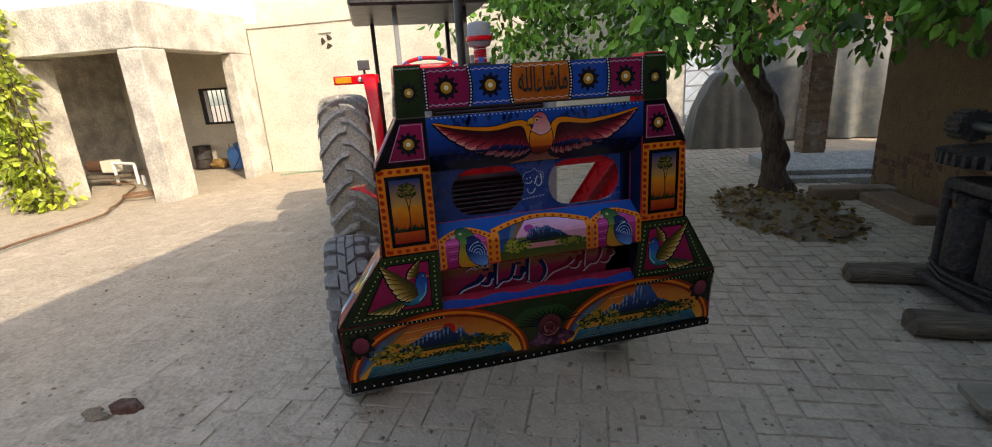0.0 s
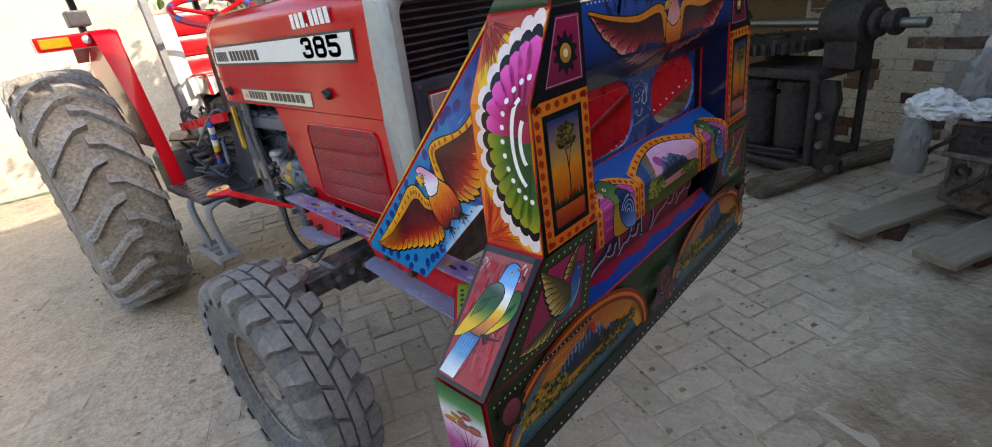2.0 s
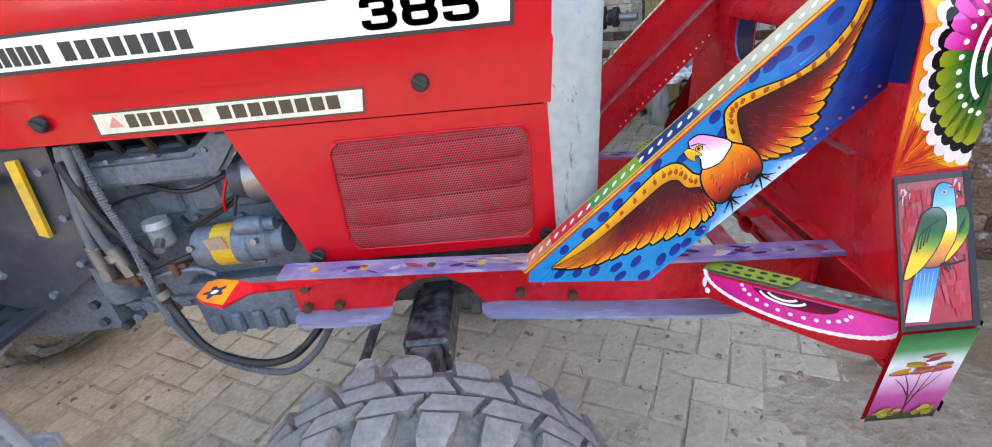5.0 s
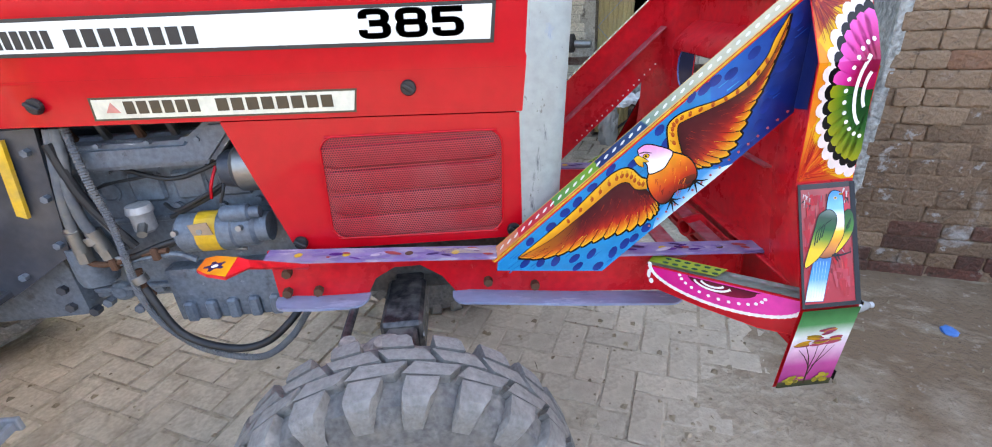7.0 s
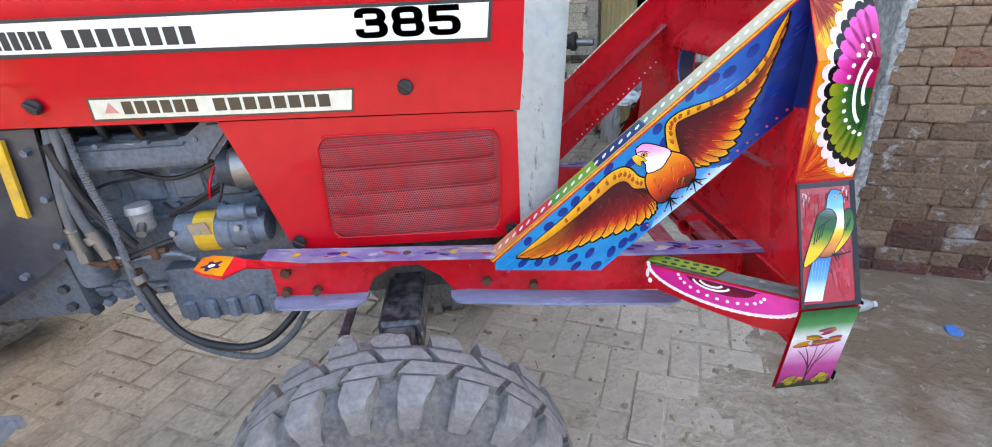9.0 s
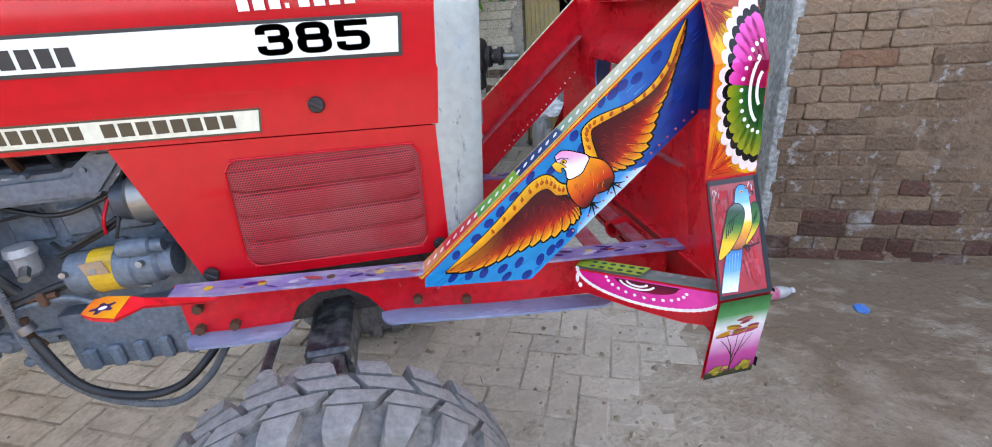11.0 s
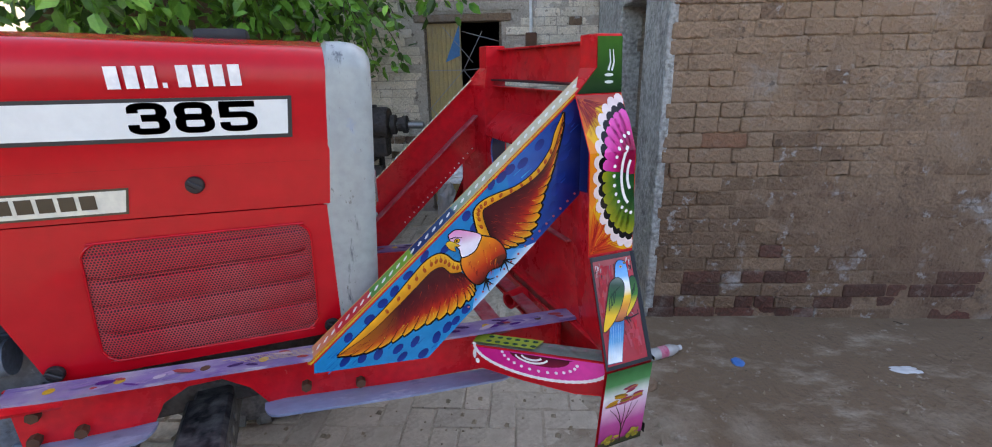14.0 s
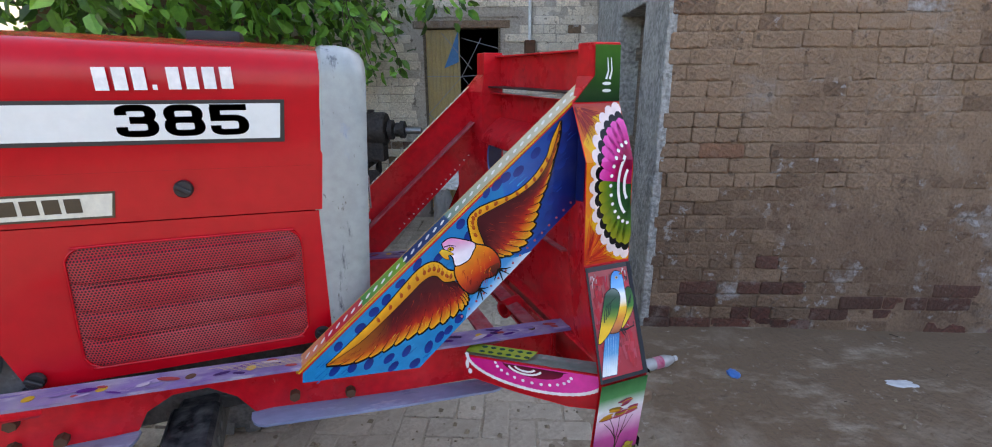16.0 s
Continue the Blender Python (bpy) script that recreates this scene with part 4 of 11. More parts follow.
def perforated_material():
    m = material("red_perforated_grille", "b8202c", "9c1a25", rough=0.5, scale=3, amount=0.4, bump=0.0, dust=0.3, dust_col="b88a84")
    N, L = m.node_tree.nodes, m.node_tree.links
    p = N["Principled BSDF"]
    co = N.new("ShaderNodeTexCoord")
    sp = N.new("ShaderNodeSeparateXYZ")
    L.new(co.outputs["Object"], sp.inputs[0])

    def op(kind, a, b=0.0):
        n = N.new("ShaderNodeMath")
        n.operation = kind
        for i, v in enumerate((a, b)):
            if isinstance(v, float):
                n.inputs[i].default_value = v
            else:
                L.new(v, n.inputs[i])
        return n.outputs[0]

    pitch = 0.0064
    near = []
    for off in (0.0, 0.5):
        d = []
        for axis, size in (("Y", pitch), ("Z", pitch * 1.732)):
            f = op("FRACT", op("ADD", op("DIVIDE", sp.outputs[axis], size), off))
            d.append(op("MULTIPLY", op("SUBTRACT", f, 0.5), size / pitch))
        near.append(op("SQRT", op("ADD", op("MULTIPLY", d[0], d[0]), op("MULTIPLY", d[1], d[1]))))
    rg = N.new("ShaderNodeMapRange")
    rg.inputs[1].default_value, rg.inputs[2].default_value = 0.29, 0.38
    L.new(op("MINIMUM", near[0], near[1]), rg.inputs[0])
    mx = N.new("ShaderNodeMix")
    mx.data_type = "RGBA"
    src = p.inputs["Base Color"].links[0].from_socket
    L.new(rg.outputs[0], mx.inputs[0])
    mx.inputs[6].default_value = srgb("1c0608")
    L.new(src, mx.inputs[7])
    L.new(mx.outputs[2], p.inputs["Base Color"])
    return m


perforated = perforated_material()


def knob(parent, x, y, z, sign):
    """A black quarter-turn latch with a raised grip."""
    bm = bmesh.new()
    lathe(bm, [(0.0, 0.010), (0.016, 0.010), (0.0185, 0.006), (0.0185, 0.0)], (x + sign * 0.004, y, z), (sign, 0, 0), 16)
    k = part("latch", bm, black_plastic, parent, "black plastic twist latch", smooth=True)
    bm = B(-0.004, 0.004, -0.017, 0.017, -0.005, 0.005, 0.002, pose(x + sign * 0.017, y, z, 35, 0, 0))
    part("grip", bm, black_plastic, k)


for sg in (-1, 1):
    side_panel(sg)
    knob(hood, CX + sg * HX, 0.993, 1.297, sg)
knob(hood, CX - HX, 1.827, 1.312, -1)

# nose cowl: pale grey surround of the radiator grille, leaning a little to the front
def cowl_row(y0, y1, z0, zt, half, r):
    """One rib of the cowl, from the right foot over the top; it stands at y0 at its foot and at y1 on top."""
    pts = [(-half, z0), (-half, z0 + 0.1), (-half, 1.2), (-half, 1.23), (-half, zt - r)]
    for k in range(1, 7):
        a = math.pi / 2 * k / 6
        pts.append((-half + r * (1 - math.cos(a)), zt - r + r * math.sin(a)))
    pts.append((0, zt + 0.004))
    out = []
    for x, z in pts:
        if y0 < 0.69:
            y = y0 + (y1 - y0) * (z - z0) / (zt - z0)
        else:
            y = y0 if z < 1.216 else y1 - 0.11 * (z - zt)
        out.append((x, y, z))
    return [(CX + x, y, z) for x, y, z in out] + [(CX - x, y, z) for x, y, z in out[-2::-1]]


cowl = part("nose_cowl", loft([cowl_row(0.742, 0.70, 0.872, 1.576, HX - 0.008, 0.06), cowl_row(0.735, 0.694, 0.874, 1.582, HX - 0.006, 0.06), cowl_row(0.729, 0.688, 0.876, 1.588, HX - 0.001, 0.06), cowl_row(0.684, 0.655, 0.888, 1.588, HX + 0.001, 0.06), cowl_row(0.664, 0.628, 0.90, 1.584, HX + 0.001, 0.06), cowl_row(0.645, 0.606, 0.915, 1.572, HX - 0.002, 0.058), cowl_row(0.634, 0.596, 0.93, 1.556, HX - 0.010, 0.052), cowl_row(0.632, 0.595, 0.935, 1.535, HX - 0.024, 0.048), cowl_row(0.64, 0.603, 0.935, 1.525, HX - 0.042, 0.045), cowl_row(0.66, 0.65, 0.935, 1.51, HX - 0.05, 0.045)], 0.003), cowl_grey, tractor, "scuffed pale grey nose surround", smooth=True)
part("grille_back", B(CX - 0.25, CX + 0.25, 0.68, 0.70, 0.86, 1.53), black_plastic, tractor)
grille_frame = part("front_grille", B(CX - 0.245, CX + 0.245, 0.66, 0.68, 0.9, 1.52, 0.006), black_paint, tractor, "black slatted radiator grille")
for i in range(30):
    z = 0.915 + i * 0.0205
    if 1.14 < z < 1.315:
        continue
    bm = B(CX - 0.236, CX + 0.236, 0.632, 0.66, z, z + 0.006, 0.001, Matrix.Translation((0, 0, 0)))
    part("slat", bm, dark_blue_grey, grille_frame)
part("badge", B(CX - 0.0, CX + 0.075, 0.622, 0.632, 1.36, 1.42, 0.004), dark_blue_grey, tractor, "small grey number holder")
lampbox = part("headlamp_panel", B(CX - 0.243, CX + 0.243, 0.612, 0.66, 1.145, 1.315, 0.012, seg=2), dark_blue_grey, tractor, "dark blue-grey headlamp panel")
for sx in (-1, 1):
    c = CX + sx * 0.142
    h = part("headlamp", B(c - 0.068, c + 0.068, 0.604, 0.618, 1.178, 1.282, 0.01, seg=2), chrome, lampbox, "square headlamp with ribbed lens")
    part("lens", B(c - 0.06, c + 0.06, 0.599, 0.603, 1.186, 1.274, 0.002), clear_lens, h)
A = Art((CX, 0.612, 1.23), (1, 0, 0), (0, 0, 1))
A.fill(spline([(-0.03, -0.045), (-0.012, -0.055), (0.008, -0.035), (0.03, 0.0), (0.012, 0.012), (-0.012, 0.005), (-0.034, -0.012), (-0.03, -0.045)], 4), "5a6068", "8a8f96")
for k in range(5):
    A.stroke([(0.0, 0.012), (-0.02 + 0.01 * k, 0.04), (-0.034 + 0.017 * k, 0.06 - 0.004 * abs(k - 2))], 0.003, ("6a3a90", "c07a2a", "8a4aa8", "c8962e", "6a3a90")[k], w2=0.008)
A.done("decal", art_material("printed_decal"), lampbox, "grey and purple flower decal")
for sx in (-1, 1):
    for zz in (1.16, 1.30):
        part("screw", R((CX + sx * 0.225, 0.612, zz), (CX + sx * 0.225, 0.608, zz), 0.006, n=8), steel, lampbox)


# stickers and lettering
def words(text, height, mat, m, parent, name, bold=0.0, wide=1.0, label=""):
    cu = bpy.data.curves.new(name, "FONT")
    cu.body, cu.size, cu.offset, cu.extrude = text, height, bold, 0.0004
    cu.resolution_u = 4
    ob = bpy.data.objects.new(name, cu)
    scene.collection.objects.link(ob)
    bpy.context.view_layer.update()
    me = bpy.data.meshes.new_from_object(ob.evaluated_get(bpy.context.evaluated_depsgraph_get()))
    bpy.data.objects.remove(ob)
    me.transform(Matrix.Diagonal((wide, 1, 1, 1)))
    out = new(name, me)
    me.materials.clear()
    me.materials.append(mat)
    out.parent, out.matrix_basis = parent, m
    if label:
        out["label"] = label
    return out


def quad_plate(pts, lift, t=0.0006):
    return plate(bmesh.new(), pts, (CX - HX - lift, 0, 0), (0, 1, 0), (0, 0, 1), -t)


band = part("name_band", quad_plate([(0.776, 1.474), (0.786, 1.384), (1.905, 1.418), (1.875, 1.494)], 0.001), ink_black, hood, "white band with black edge and number")
part("band_face", quad_plate([(0.785, 1.4665), (0.794, 1.393), (1.885, 1.4255), (1.862, 1.486)], 0.002), sticker_white, band)
def wide_digit(ch, y, z, w, h, slope):
    """A broad square-shouldered figure drawn as bands; y is its rear edge and it runs to the front."""
    t, v, r = h * 0.2, w * 0.27, h * 0.27
    l, q, m = v / 2, w - v / 2, t / 2
    if ch == "3":
        lines = [[(l + 0.03 * w, h * 0.68), (l + 0.03 * w, h - m), (q - 0.02 * w, h - m), (q - 0.02 * w, h * 0.53), (0.34 * w, h * 0.53)], [(0.34 * w, h * 0.51), (q, h * 0.51), (q, m), (l, m), (l, h * 0.32)]]
    elif ch == "8":
        lines = [[(w / 2, h * 0.52), (l + 0.02 * w, h * 0.52), (l + 0.02 * w, h - m), (q - 0.02 * w, h - m), (q - 0.02 * w, h * 0.52), (w / 2, h * 0.52)], [(w / 2, h * 0.52), (l, h * 0.52), (l, m), (q, m), (q, h * 0.52), (w / 2, h * 0.52)]]
    else:
        lines = [[(0.98 * w, h - m), (0.04 * w, h - m)], [(l + 0.02 * w, h - m), (l + 0.02 * w, h * 0.46)], [(0.05 * w, h * 0.56), (q, h * 0.56), (q, m), (l, m), (l, h * 0.32)]]
    bm = bmesh.new()
    for n, pts in enumerate(lines):
        # round the corners of the line, then draw it with a brush that is broad across and thin up and down
        P = [Vector(pts[0])]
        for a, b, c in zip(pts, pts[1:], pts[2:]):
            a, b, c = Vector(a), Vector(b), Vector(c)
            ra, rc = min(r, (a - b).length * 0.5), min(r, (c - b).length * 0.5)
            s0, s1 = b + (a - b).normalized() * ra, b + (c - b).normalized() * rc
            P += [(1 - k / 6) ** 2 * s0 + 2 * k / 6 * (1 - k / 6) * b + (k / 6) ** 2 * s1 for k in range(7)]
        P.append(Vector(pts[-1]))
        P = [p for k, p in enumerate(P) if k == 0 or (p - P[k - 1]).length > 1e-5]
        prev = None
        x = CX - HX - 0.0028 - 0.00012 * n
        for k, p in enumerate(P):
            d = (P[min(k + 1, len(P) - 1)] - P[max(k - 1, 0)]).normalized()
            o = Vector((-d.y * v / 2, d.x * t / 2))
            cur = [bm.verts.new((x, y - e.x, z + e.y - slope * e.x)) for e in (p + o, p - o)]
            if prev:
                bm.faces.new((prev[0], prev[1], cur[1], cur[0]))
            prev = cur
    bmesh.ops.solidify(bm, geom=bm.faces[:], thickness=0.0004)
    part("number", bm, ink_black, band)


for k, ch in enumerate("385"):
    wide_digit(ch, 1.086 - k * 0.0815, 1.4085 - k * 0.0018, 0.072, 0.063, 0.02)
for y0, n, pitch, z in ((1.855, 6, 0.0205, 1.4515), (1.705, 8, 0.0348, 1.4475)):
    for k in range(n):
        yy, w = y0 - k * pitch, pitch * 0.76
        zz = z - 0.031 * (y0 - yy)
        part("printed_bar", quad_plate([(yy, zz - 0.0185), (yy - w, zz - 0.0192), (yy - w, zz + 0.0178), (yy, zz + 0.0185)], 0.003), ink_black, band)
lower = part("maker_band", quad_plate([(1.113, 1.303), (1.123, 1.248), (1.716, 1.269), (1.713, 1.322)], 0.001), ink_brown, hood, "cream band with dark brown bars")
part("band_face", quad_plate([(1.118, 1.2985), (1.127, 1.253), (1.710, 1.2735), (1.708, 1.317)], 0.002), sticker_cream, lower)
for y0, n, pitch in ((1.64, 6, 0.0285), (1.437, 8, 0.034)):
    for k in range(n):
        yy, w = y0 - k * pitch, pitch * 0.78
        z = 1.2955 - (1.65 - yy) * 0.035
        part("printed_bar", quad_plate([(yy, z - 0.0145), (yy - w, z - 0.015), (yy - w, z + 0.0138), (yy, z + 0.0145)], 0.003), ink_brown, lower)
pink = material("faded_pink_print", "d8907e", "c67c6c", rough=0.5)
part("emblem", quad_plate([(1.683, 1.286), (1.651, 1.284), (1.667, 1.309)], 0.003), pink, lower)
for k in range(8):
    yy, w = 1.104 - k * 0.031 + (0.004 if k > 3 else 0), 0.022 if k != 3 else 0.008
    zt = 1.541 if k != 3 else 1.508
    part("painted_bar", plate(bmesh.new(), [(yy, 1.4985), (yy - w, 1.498), (yy - w, zt), (yy, zt)], (CX - HX - 0.0035, 0, 0), (0, 1, 0), (0, 0, 1), -0.0012), white_paint, hood, "hand-painted white bar")

# air pre-cleaner and stack, cap
sx, sy = 0.2, 1.485
stack = part("air_stack", R((sx, sy, 1.6), (sx, sy, 1.735), 0.036, n=20), red_vinyl, tractor, "red wrapped intake stack", smooth=True)
blue_tape = material("blue_tape", "2f5fb0", "23488a", rough=0.35)
for k in range(7):
    z = 1.615 + k * 0.017
    bm = bmesh.new()
    pipe(bm, [(sx + 0.037 * math.cos(a), sy + 0.037 * math.sin(a), z + 0.01 * a / 6.28) for a in [i * 0.524 for i in range(13)]], 0.0025, 5, 2)
    part("tape", bm, white_paint if k % 3 == 0 else red_enamel, stack)
part("patch", B(sx - 0.02, sx + 0.01, sy - 0.041, sy - 0.034, 1.64, 1.68, 0.002), blue_tape, stack)
bm = lathe(bmesh.new(), [(0.035, 0), (0.06, 0.004), (0.068, 0.03), (0.074, 0.034), (0.074, 0.058), (0.068, 0.062), (0.066, 0.115), (0.055, 0.13), (0.02, 0.138), (0.0, 0.14)], (sx, sy, 1.735), (0, 0, 1), 24)
cup = part("pre_cleaner", bm, rim_paint, tractor, "grey bowl air pre-cleaner with red band", smooth=True)
part("band", lathe(bmesh.new(), [(0.0755, 0.034), (0.0765, 0.04), (0.0765, 0.052), (0.0755, 0.058)], (sx, sy, 1.735), (0, 0, 1), 24), red_enamel, cup, smooth=True)
bm = B(0.0, 0.11, 0.86, 0.98, 1.595, 1.628, 0.012, seg=2)
part("radiator_cap", bm, black_plastic, tractor, "black cap on the bonnet", smooth=True)


# ---- tyres ----
def carcass(R0, w, n=48, side=0.3):
    prof = [(R0 * 0.53, -w * 0.36), (R0 * 0.56, -w * 0.44), (R0 * 0.74, -w * 0.5), (R0 * 0.86, -w * 0.485), (R0 * 0.935, -w * 0.43), (R0 * 0.965, -w * 0.3), (R0 * 0.975, 0)]
    prof += [(r, -h) for r, h in prof[-2::-1]]
    return lathe(bmesh.new(), prof, (0, 0, 0), (1, 0, 0), n, (0, 0, 1))


def lug(bm, path, rb, rt, taper=0.75):
    """A tread bar along points of (x, angle, half width), from radius rb to rt."""
    rows = []
    for x, a, hw, drop in path:
        q = []
        for rr, s in ((rb - drop, 1), (rt - drop, taper)):
            for e in (-1, 1):
                th = a + e * hw * s / rt
                q.append(bm.verts.new((x, rr * math.sin(th), rr * math.cos(th))))
        rows.append(q)
    for p, q in zip(rows, rows[1:]):
        for i, j in ((0, 1), (1, 3), (3, 2), (2, 0)):
            bm.faces.new((p[i], p[j], q[j], q[i]))
    for q in (rows[0], rows[-1]):
        bm.faces.new((q[0], q[1], q[3], q[2]))


def piece_mesh(name, bm, mat):
    me = bpy.data.meshes.new(name)
    bmesh.ops.recalc_face_normals(bm, faces=bm.faces)
    bm.to_mesh(me)
    bm.free()
    me.materials.append(mat)
    return me


def rear_wheel(x, sign):
    w = part("rear_wheel", lathe(bmesh.new(), [(0.40, -0.15), (0.42, -0.16), (0.385, -0.12), (0.37, 0.0), (0.385, 0.12), (0.42, 0.16), (0.40, 0.15)], (0, 0, 0), (1, 0, 0), 40), rim_paint, tractor, "rear wheel with a large lugged tyre", smooth=True, m=pose(x, 3.45, 0.762))
    part("disc", lathe(bmesh.new(), [(0.37, 0.02 * sign), (0.25, 0.05 * sign), (0.12, 0.0), (0.11, -0.05 * sign), (0.0, -0.05 * sign)], (0, 0, 0), (1, 0, 0), 32), rim_paint, w, smooth=True)
    W, RR = 0.43, 0.765
    bm = carcass(RR * 0.965, W, 64)
    t = part("tyre", bm, rubber_brown, w, "dusty grey tyre with chevron lugs", smooth=True)
    n = 22
    bars = {}
    for sd in (-1, 1):
        bm = bmesh.new()
        lug(bm, [(sd * xx, -da, hw2, dr) for xx, da, hw2, dr in ((-0.02, 0.02, 0.03, 0.0), (0.05, 0.05, 0.026, 0.002), (0.11, 0.13, 0.027, 0.006), (0.17, 0.225, 0.03, 0.018), (0.205, 0.27, 0.033, 0.04), (0.218, 0.285, 0.033, 0.09))], RR - 0.045, RR - 0.006, 0.7)
        bars[sd] = piece_mesh("lug", bm, rubber)
    for k in range(n):
        for sd in (-1, 1):
            ob = new("lug", bars[sd])
            ob.parent = t
            ob.matrix_basis = pose(0, 0, 0, -360 * (k + (0.5 if sd > 0 else 0)) / n)
    for k in range(8):
        a = k * math.pi / 4
        part("wheel_bolt", R((sign * 0.01, 0.09 * math.cos(a), 0.09 * math.sin(a)), (sign * 0.03, 0.09 * math.cos(a), 0.09 * math.sin(a)), 0.012, n=6), rust, w)


def front_wheel(x, sign, steer=0.0):
    w = part("front_wheel", lathe(bmesh.new(), [(0.205, -0.07), (0.225, -0.075), (0.2, -0.05), (0.19, 0.0), (0.2, 0.05), (0.225, 0.075), (0.205, 0.07)], (0, 0, 0), (1, 0, 0), 32), rubber_brown, tractor, "front wheel with a blocky ribbed tyre", smooth=True, m=pose(x, 1.075, 0.412, 0, 0, steer))
    part("disc", lathe(bmesh.new(), [(0.19, 0.0), (0.13, sign * 0.025), (0.07, sign * 0.02), (0.06, sign * 0.06), (0.0, sign * 0.065)], (0, 0, 0), (1, 0, 0), 28), rubber_brown, w, "mud-caked wheel disc", smooth=True)
    W, RR = 0.205, 0.415
    t = part("tyre", carcass(RR * 0.975, W, 56), rubber_dark, w, "dusty tyre with block tread", smooth=True)
    n = 23
    kinds = []
    for sd in (-1, 1):
        h = 0.13 if sd > 0 else 0
        bm = bmesh.new()
        lug(bm, [(sd * 0.004, h, 0.0515, 0), (sd * 0.038, h + 0.06, 0.0515, 0.001)], RR - 0.028, RR, 0.94)
        kinds.append(piece_mesh("tread_block", bm, rubber_front))
        h += 0.075
        bm = bmesh.new()
        lug(bm, [(sd * 0.045, h, 0.036, 0.001), (sd * 0.078, h + 0.015, 0.035, 0.004), (sd * 0.092, h + 0.028, 0.030, 0.008), (sd * 0.104, h + 0.032, 0.026, 0.022), (sd * 0.108, h + 0.032, 0.022, 0.038)], RR - 0.04, RR, 0.92)
        kinds.append(piece_mesh("tread_block", bm, rubber_front))
    for k in range(n):
        for me in kinds:
            ob = new("tread_block", me)
            ob.parent = t
            ob.matrix_basis = pose(0, 0, 0, 360 * k / n)
    for k in range(6):
        a = k * math.pi / 3
        part("wheel_nut", R((sign * 0.02, 0.1 * math.cos(a), 0.1 * math.sin(a)), (sign * 0.045, 0.1 * math.cos(a), 0.1 * math.sin(a)), 0.011, n=6), rust, w)


rear_wheel(-0.685, -1)
rear_wheel(0.755, 1)
front_wheel(-0.655, -1, 2)
front_wheel(0.725, 1, 2)

# ---- front axle ----
axle = part("front_axle", B(-0.30, 0.37, 1.03, 1.12, 0.60, 0.72, 0.008), worn_black, tractor, "black box-section front axle")
for s in (-1, 1):
    xa, xb = CX + s * 0.22, CX + s * 0.545
    part("axle_sleeve", B(min(xa, xb - s * 0.1), max(xa, xb - s * 0.1), 1.02, 1.13, 0.63, 0.735, 0.01, pose(0, 0, 0.0)), worn_black, axle)
    part("axle_arm", B(min(xa, xb), max(xa, xb), 1.035, 1.115, 0.645, 0.72, 0.008), worn_black, axle)
    for k in range(4):
        xx = xa + s * (0.05 + k * 0.055)
        part("pin_hole", R((xx, 1.018, 0.685), (xx, 1.022, 0.685), 0.012, n=10), steel, axle)
    kx = CX + s * 0.555
    kp = part("kingpin_housing", lathe(bmesh.new(), [(0.0, 0.196), (0.022, 0.196), (0.026, 0.186), (0.046, 0.182), (0.056, 0.172), (0.058, 0.15), (0.05, 0.138), (0.044, 0.12), (0.042, 0.02), (0.048, 0.0), (0.0, 0.0)], (kx, 1.10, 0.575), (0, 0, 1), 16), dusty_iron, axle, "dusty kingpin housing", smooth=True)
    part("steering_arm", plate(bmesh.new(), [(-0.03, -0.03), (0.03, -0.035), (0.028, 0.08), (0.0, 0.11), (-0.026, 0.08)], (kx, 1.09, 0.722), (s * -1, 0, 0), (0, 1, 0), 0.026), dusty_iron, kp)
    part("track_rod_joint", lathe(bmesh.new(), [(0.0, 0.03), (0.018, 0.028), (0.026, 0.01), (0.022, -0.012), (0.0, -0.014)], (kx, 1.18, 0.755), (0, 0, 1), 14), dusty_iron, kp, smooth=True)
    part("stub", R((kx, 1.075, 0.45), (kx + s * 0.1, 1.075, 0.41), 0.04, n=12), worn_black, kp)
part("track_rod", R((CX - 0.5, 1.205, 0.74), (CX + 0.5, 1.205, 0.74), 0.012, n=10), worn_black, axle)

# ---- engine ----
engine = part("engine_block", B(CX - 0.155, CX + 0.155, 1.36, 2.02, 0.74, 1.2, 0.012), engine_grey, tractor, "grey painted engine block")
support_grey = material("dust_caked_support", "5c5852", "403d39", rough=0.9, scale=10, amount=0.9, bump=0.6, fine=60, dust=0.5, dust_col="7c766c", grit=0.3)
part("front_support", B(CX - 0.17, CX + 0.17, 0.72, 1.37, 0.66, 0.86, 0.01), support_grey, engine)
part("radiator", B(CX - 0.22, CX + 0.22, 0.74, 0.82, 0.86, 1.5, 0.01), black_paint, engine)
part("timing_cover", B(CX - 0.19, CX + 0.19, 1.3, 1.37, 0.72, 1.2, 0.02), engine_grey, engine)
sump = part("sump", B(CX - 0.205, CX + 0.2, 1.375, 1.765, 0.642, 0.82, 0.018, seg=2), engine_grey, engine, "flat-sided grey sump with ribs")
for k in range(6):
    y = 1.395 + k * 0.062
    part("fin", B(CX - 0.222, CX - 0.198, y, y + 0.034, 0.645, 0.712, 0.007), engine_grey, sump)
part("sump_neck", B(CX - 0.15, CX + 0.15, 1.76, 2.03, 0.70, 0.80, 0.02), engine_grey, sump)
part("flange", B(CX - 0.172, CX - 0.15, 1.36, 2.0, 0.745, 0.76, 0.003), engine_grey, engine)
for y, z, s in ((1.50, 1.06, 0.034), (1.62, 1.055, 0.036), (1.74, 1.06, 0.034), (1.85, 1.05, 0.03)):
    part("core_plug", lathe(bmesh.new(), [(s, 0.0), (s, 0.006), (s * 0.8, 0.008), (s * 0.7, 0.002), (0.0, 0.002)], (CX - 0.155, y, z), (-1, 0, 0), 16), engine_grey, engine, smooth=True)
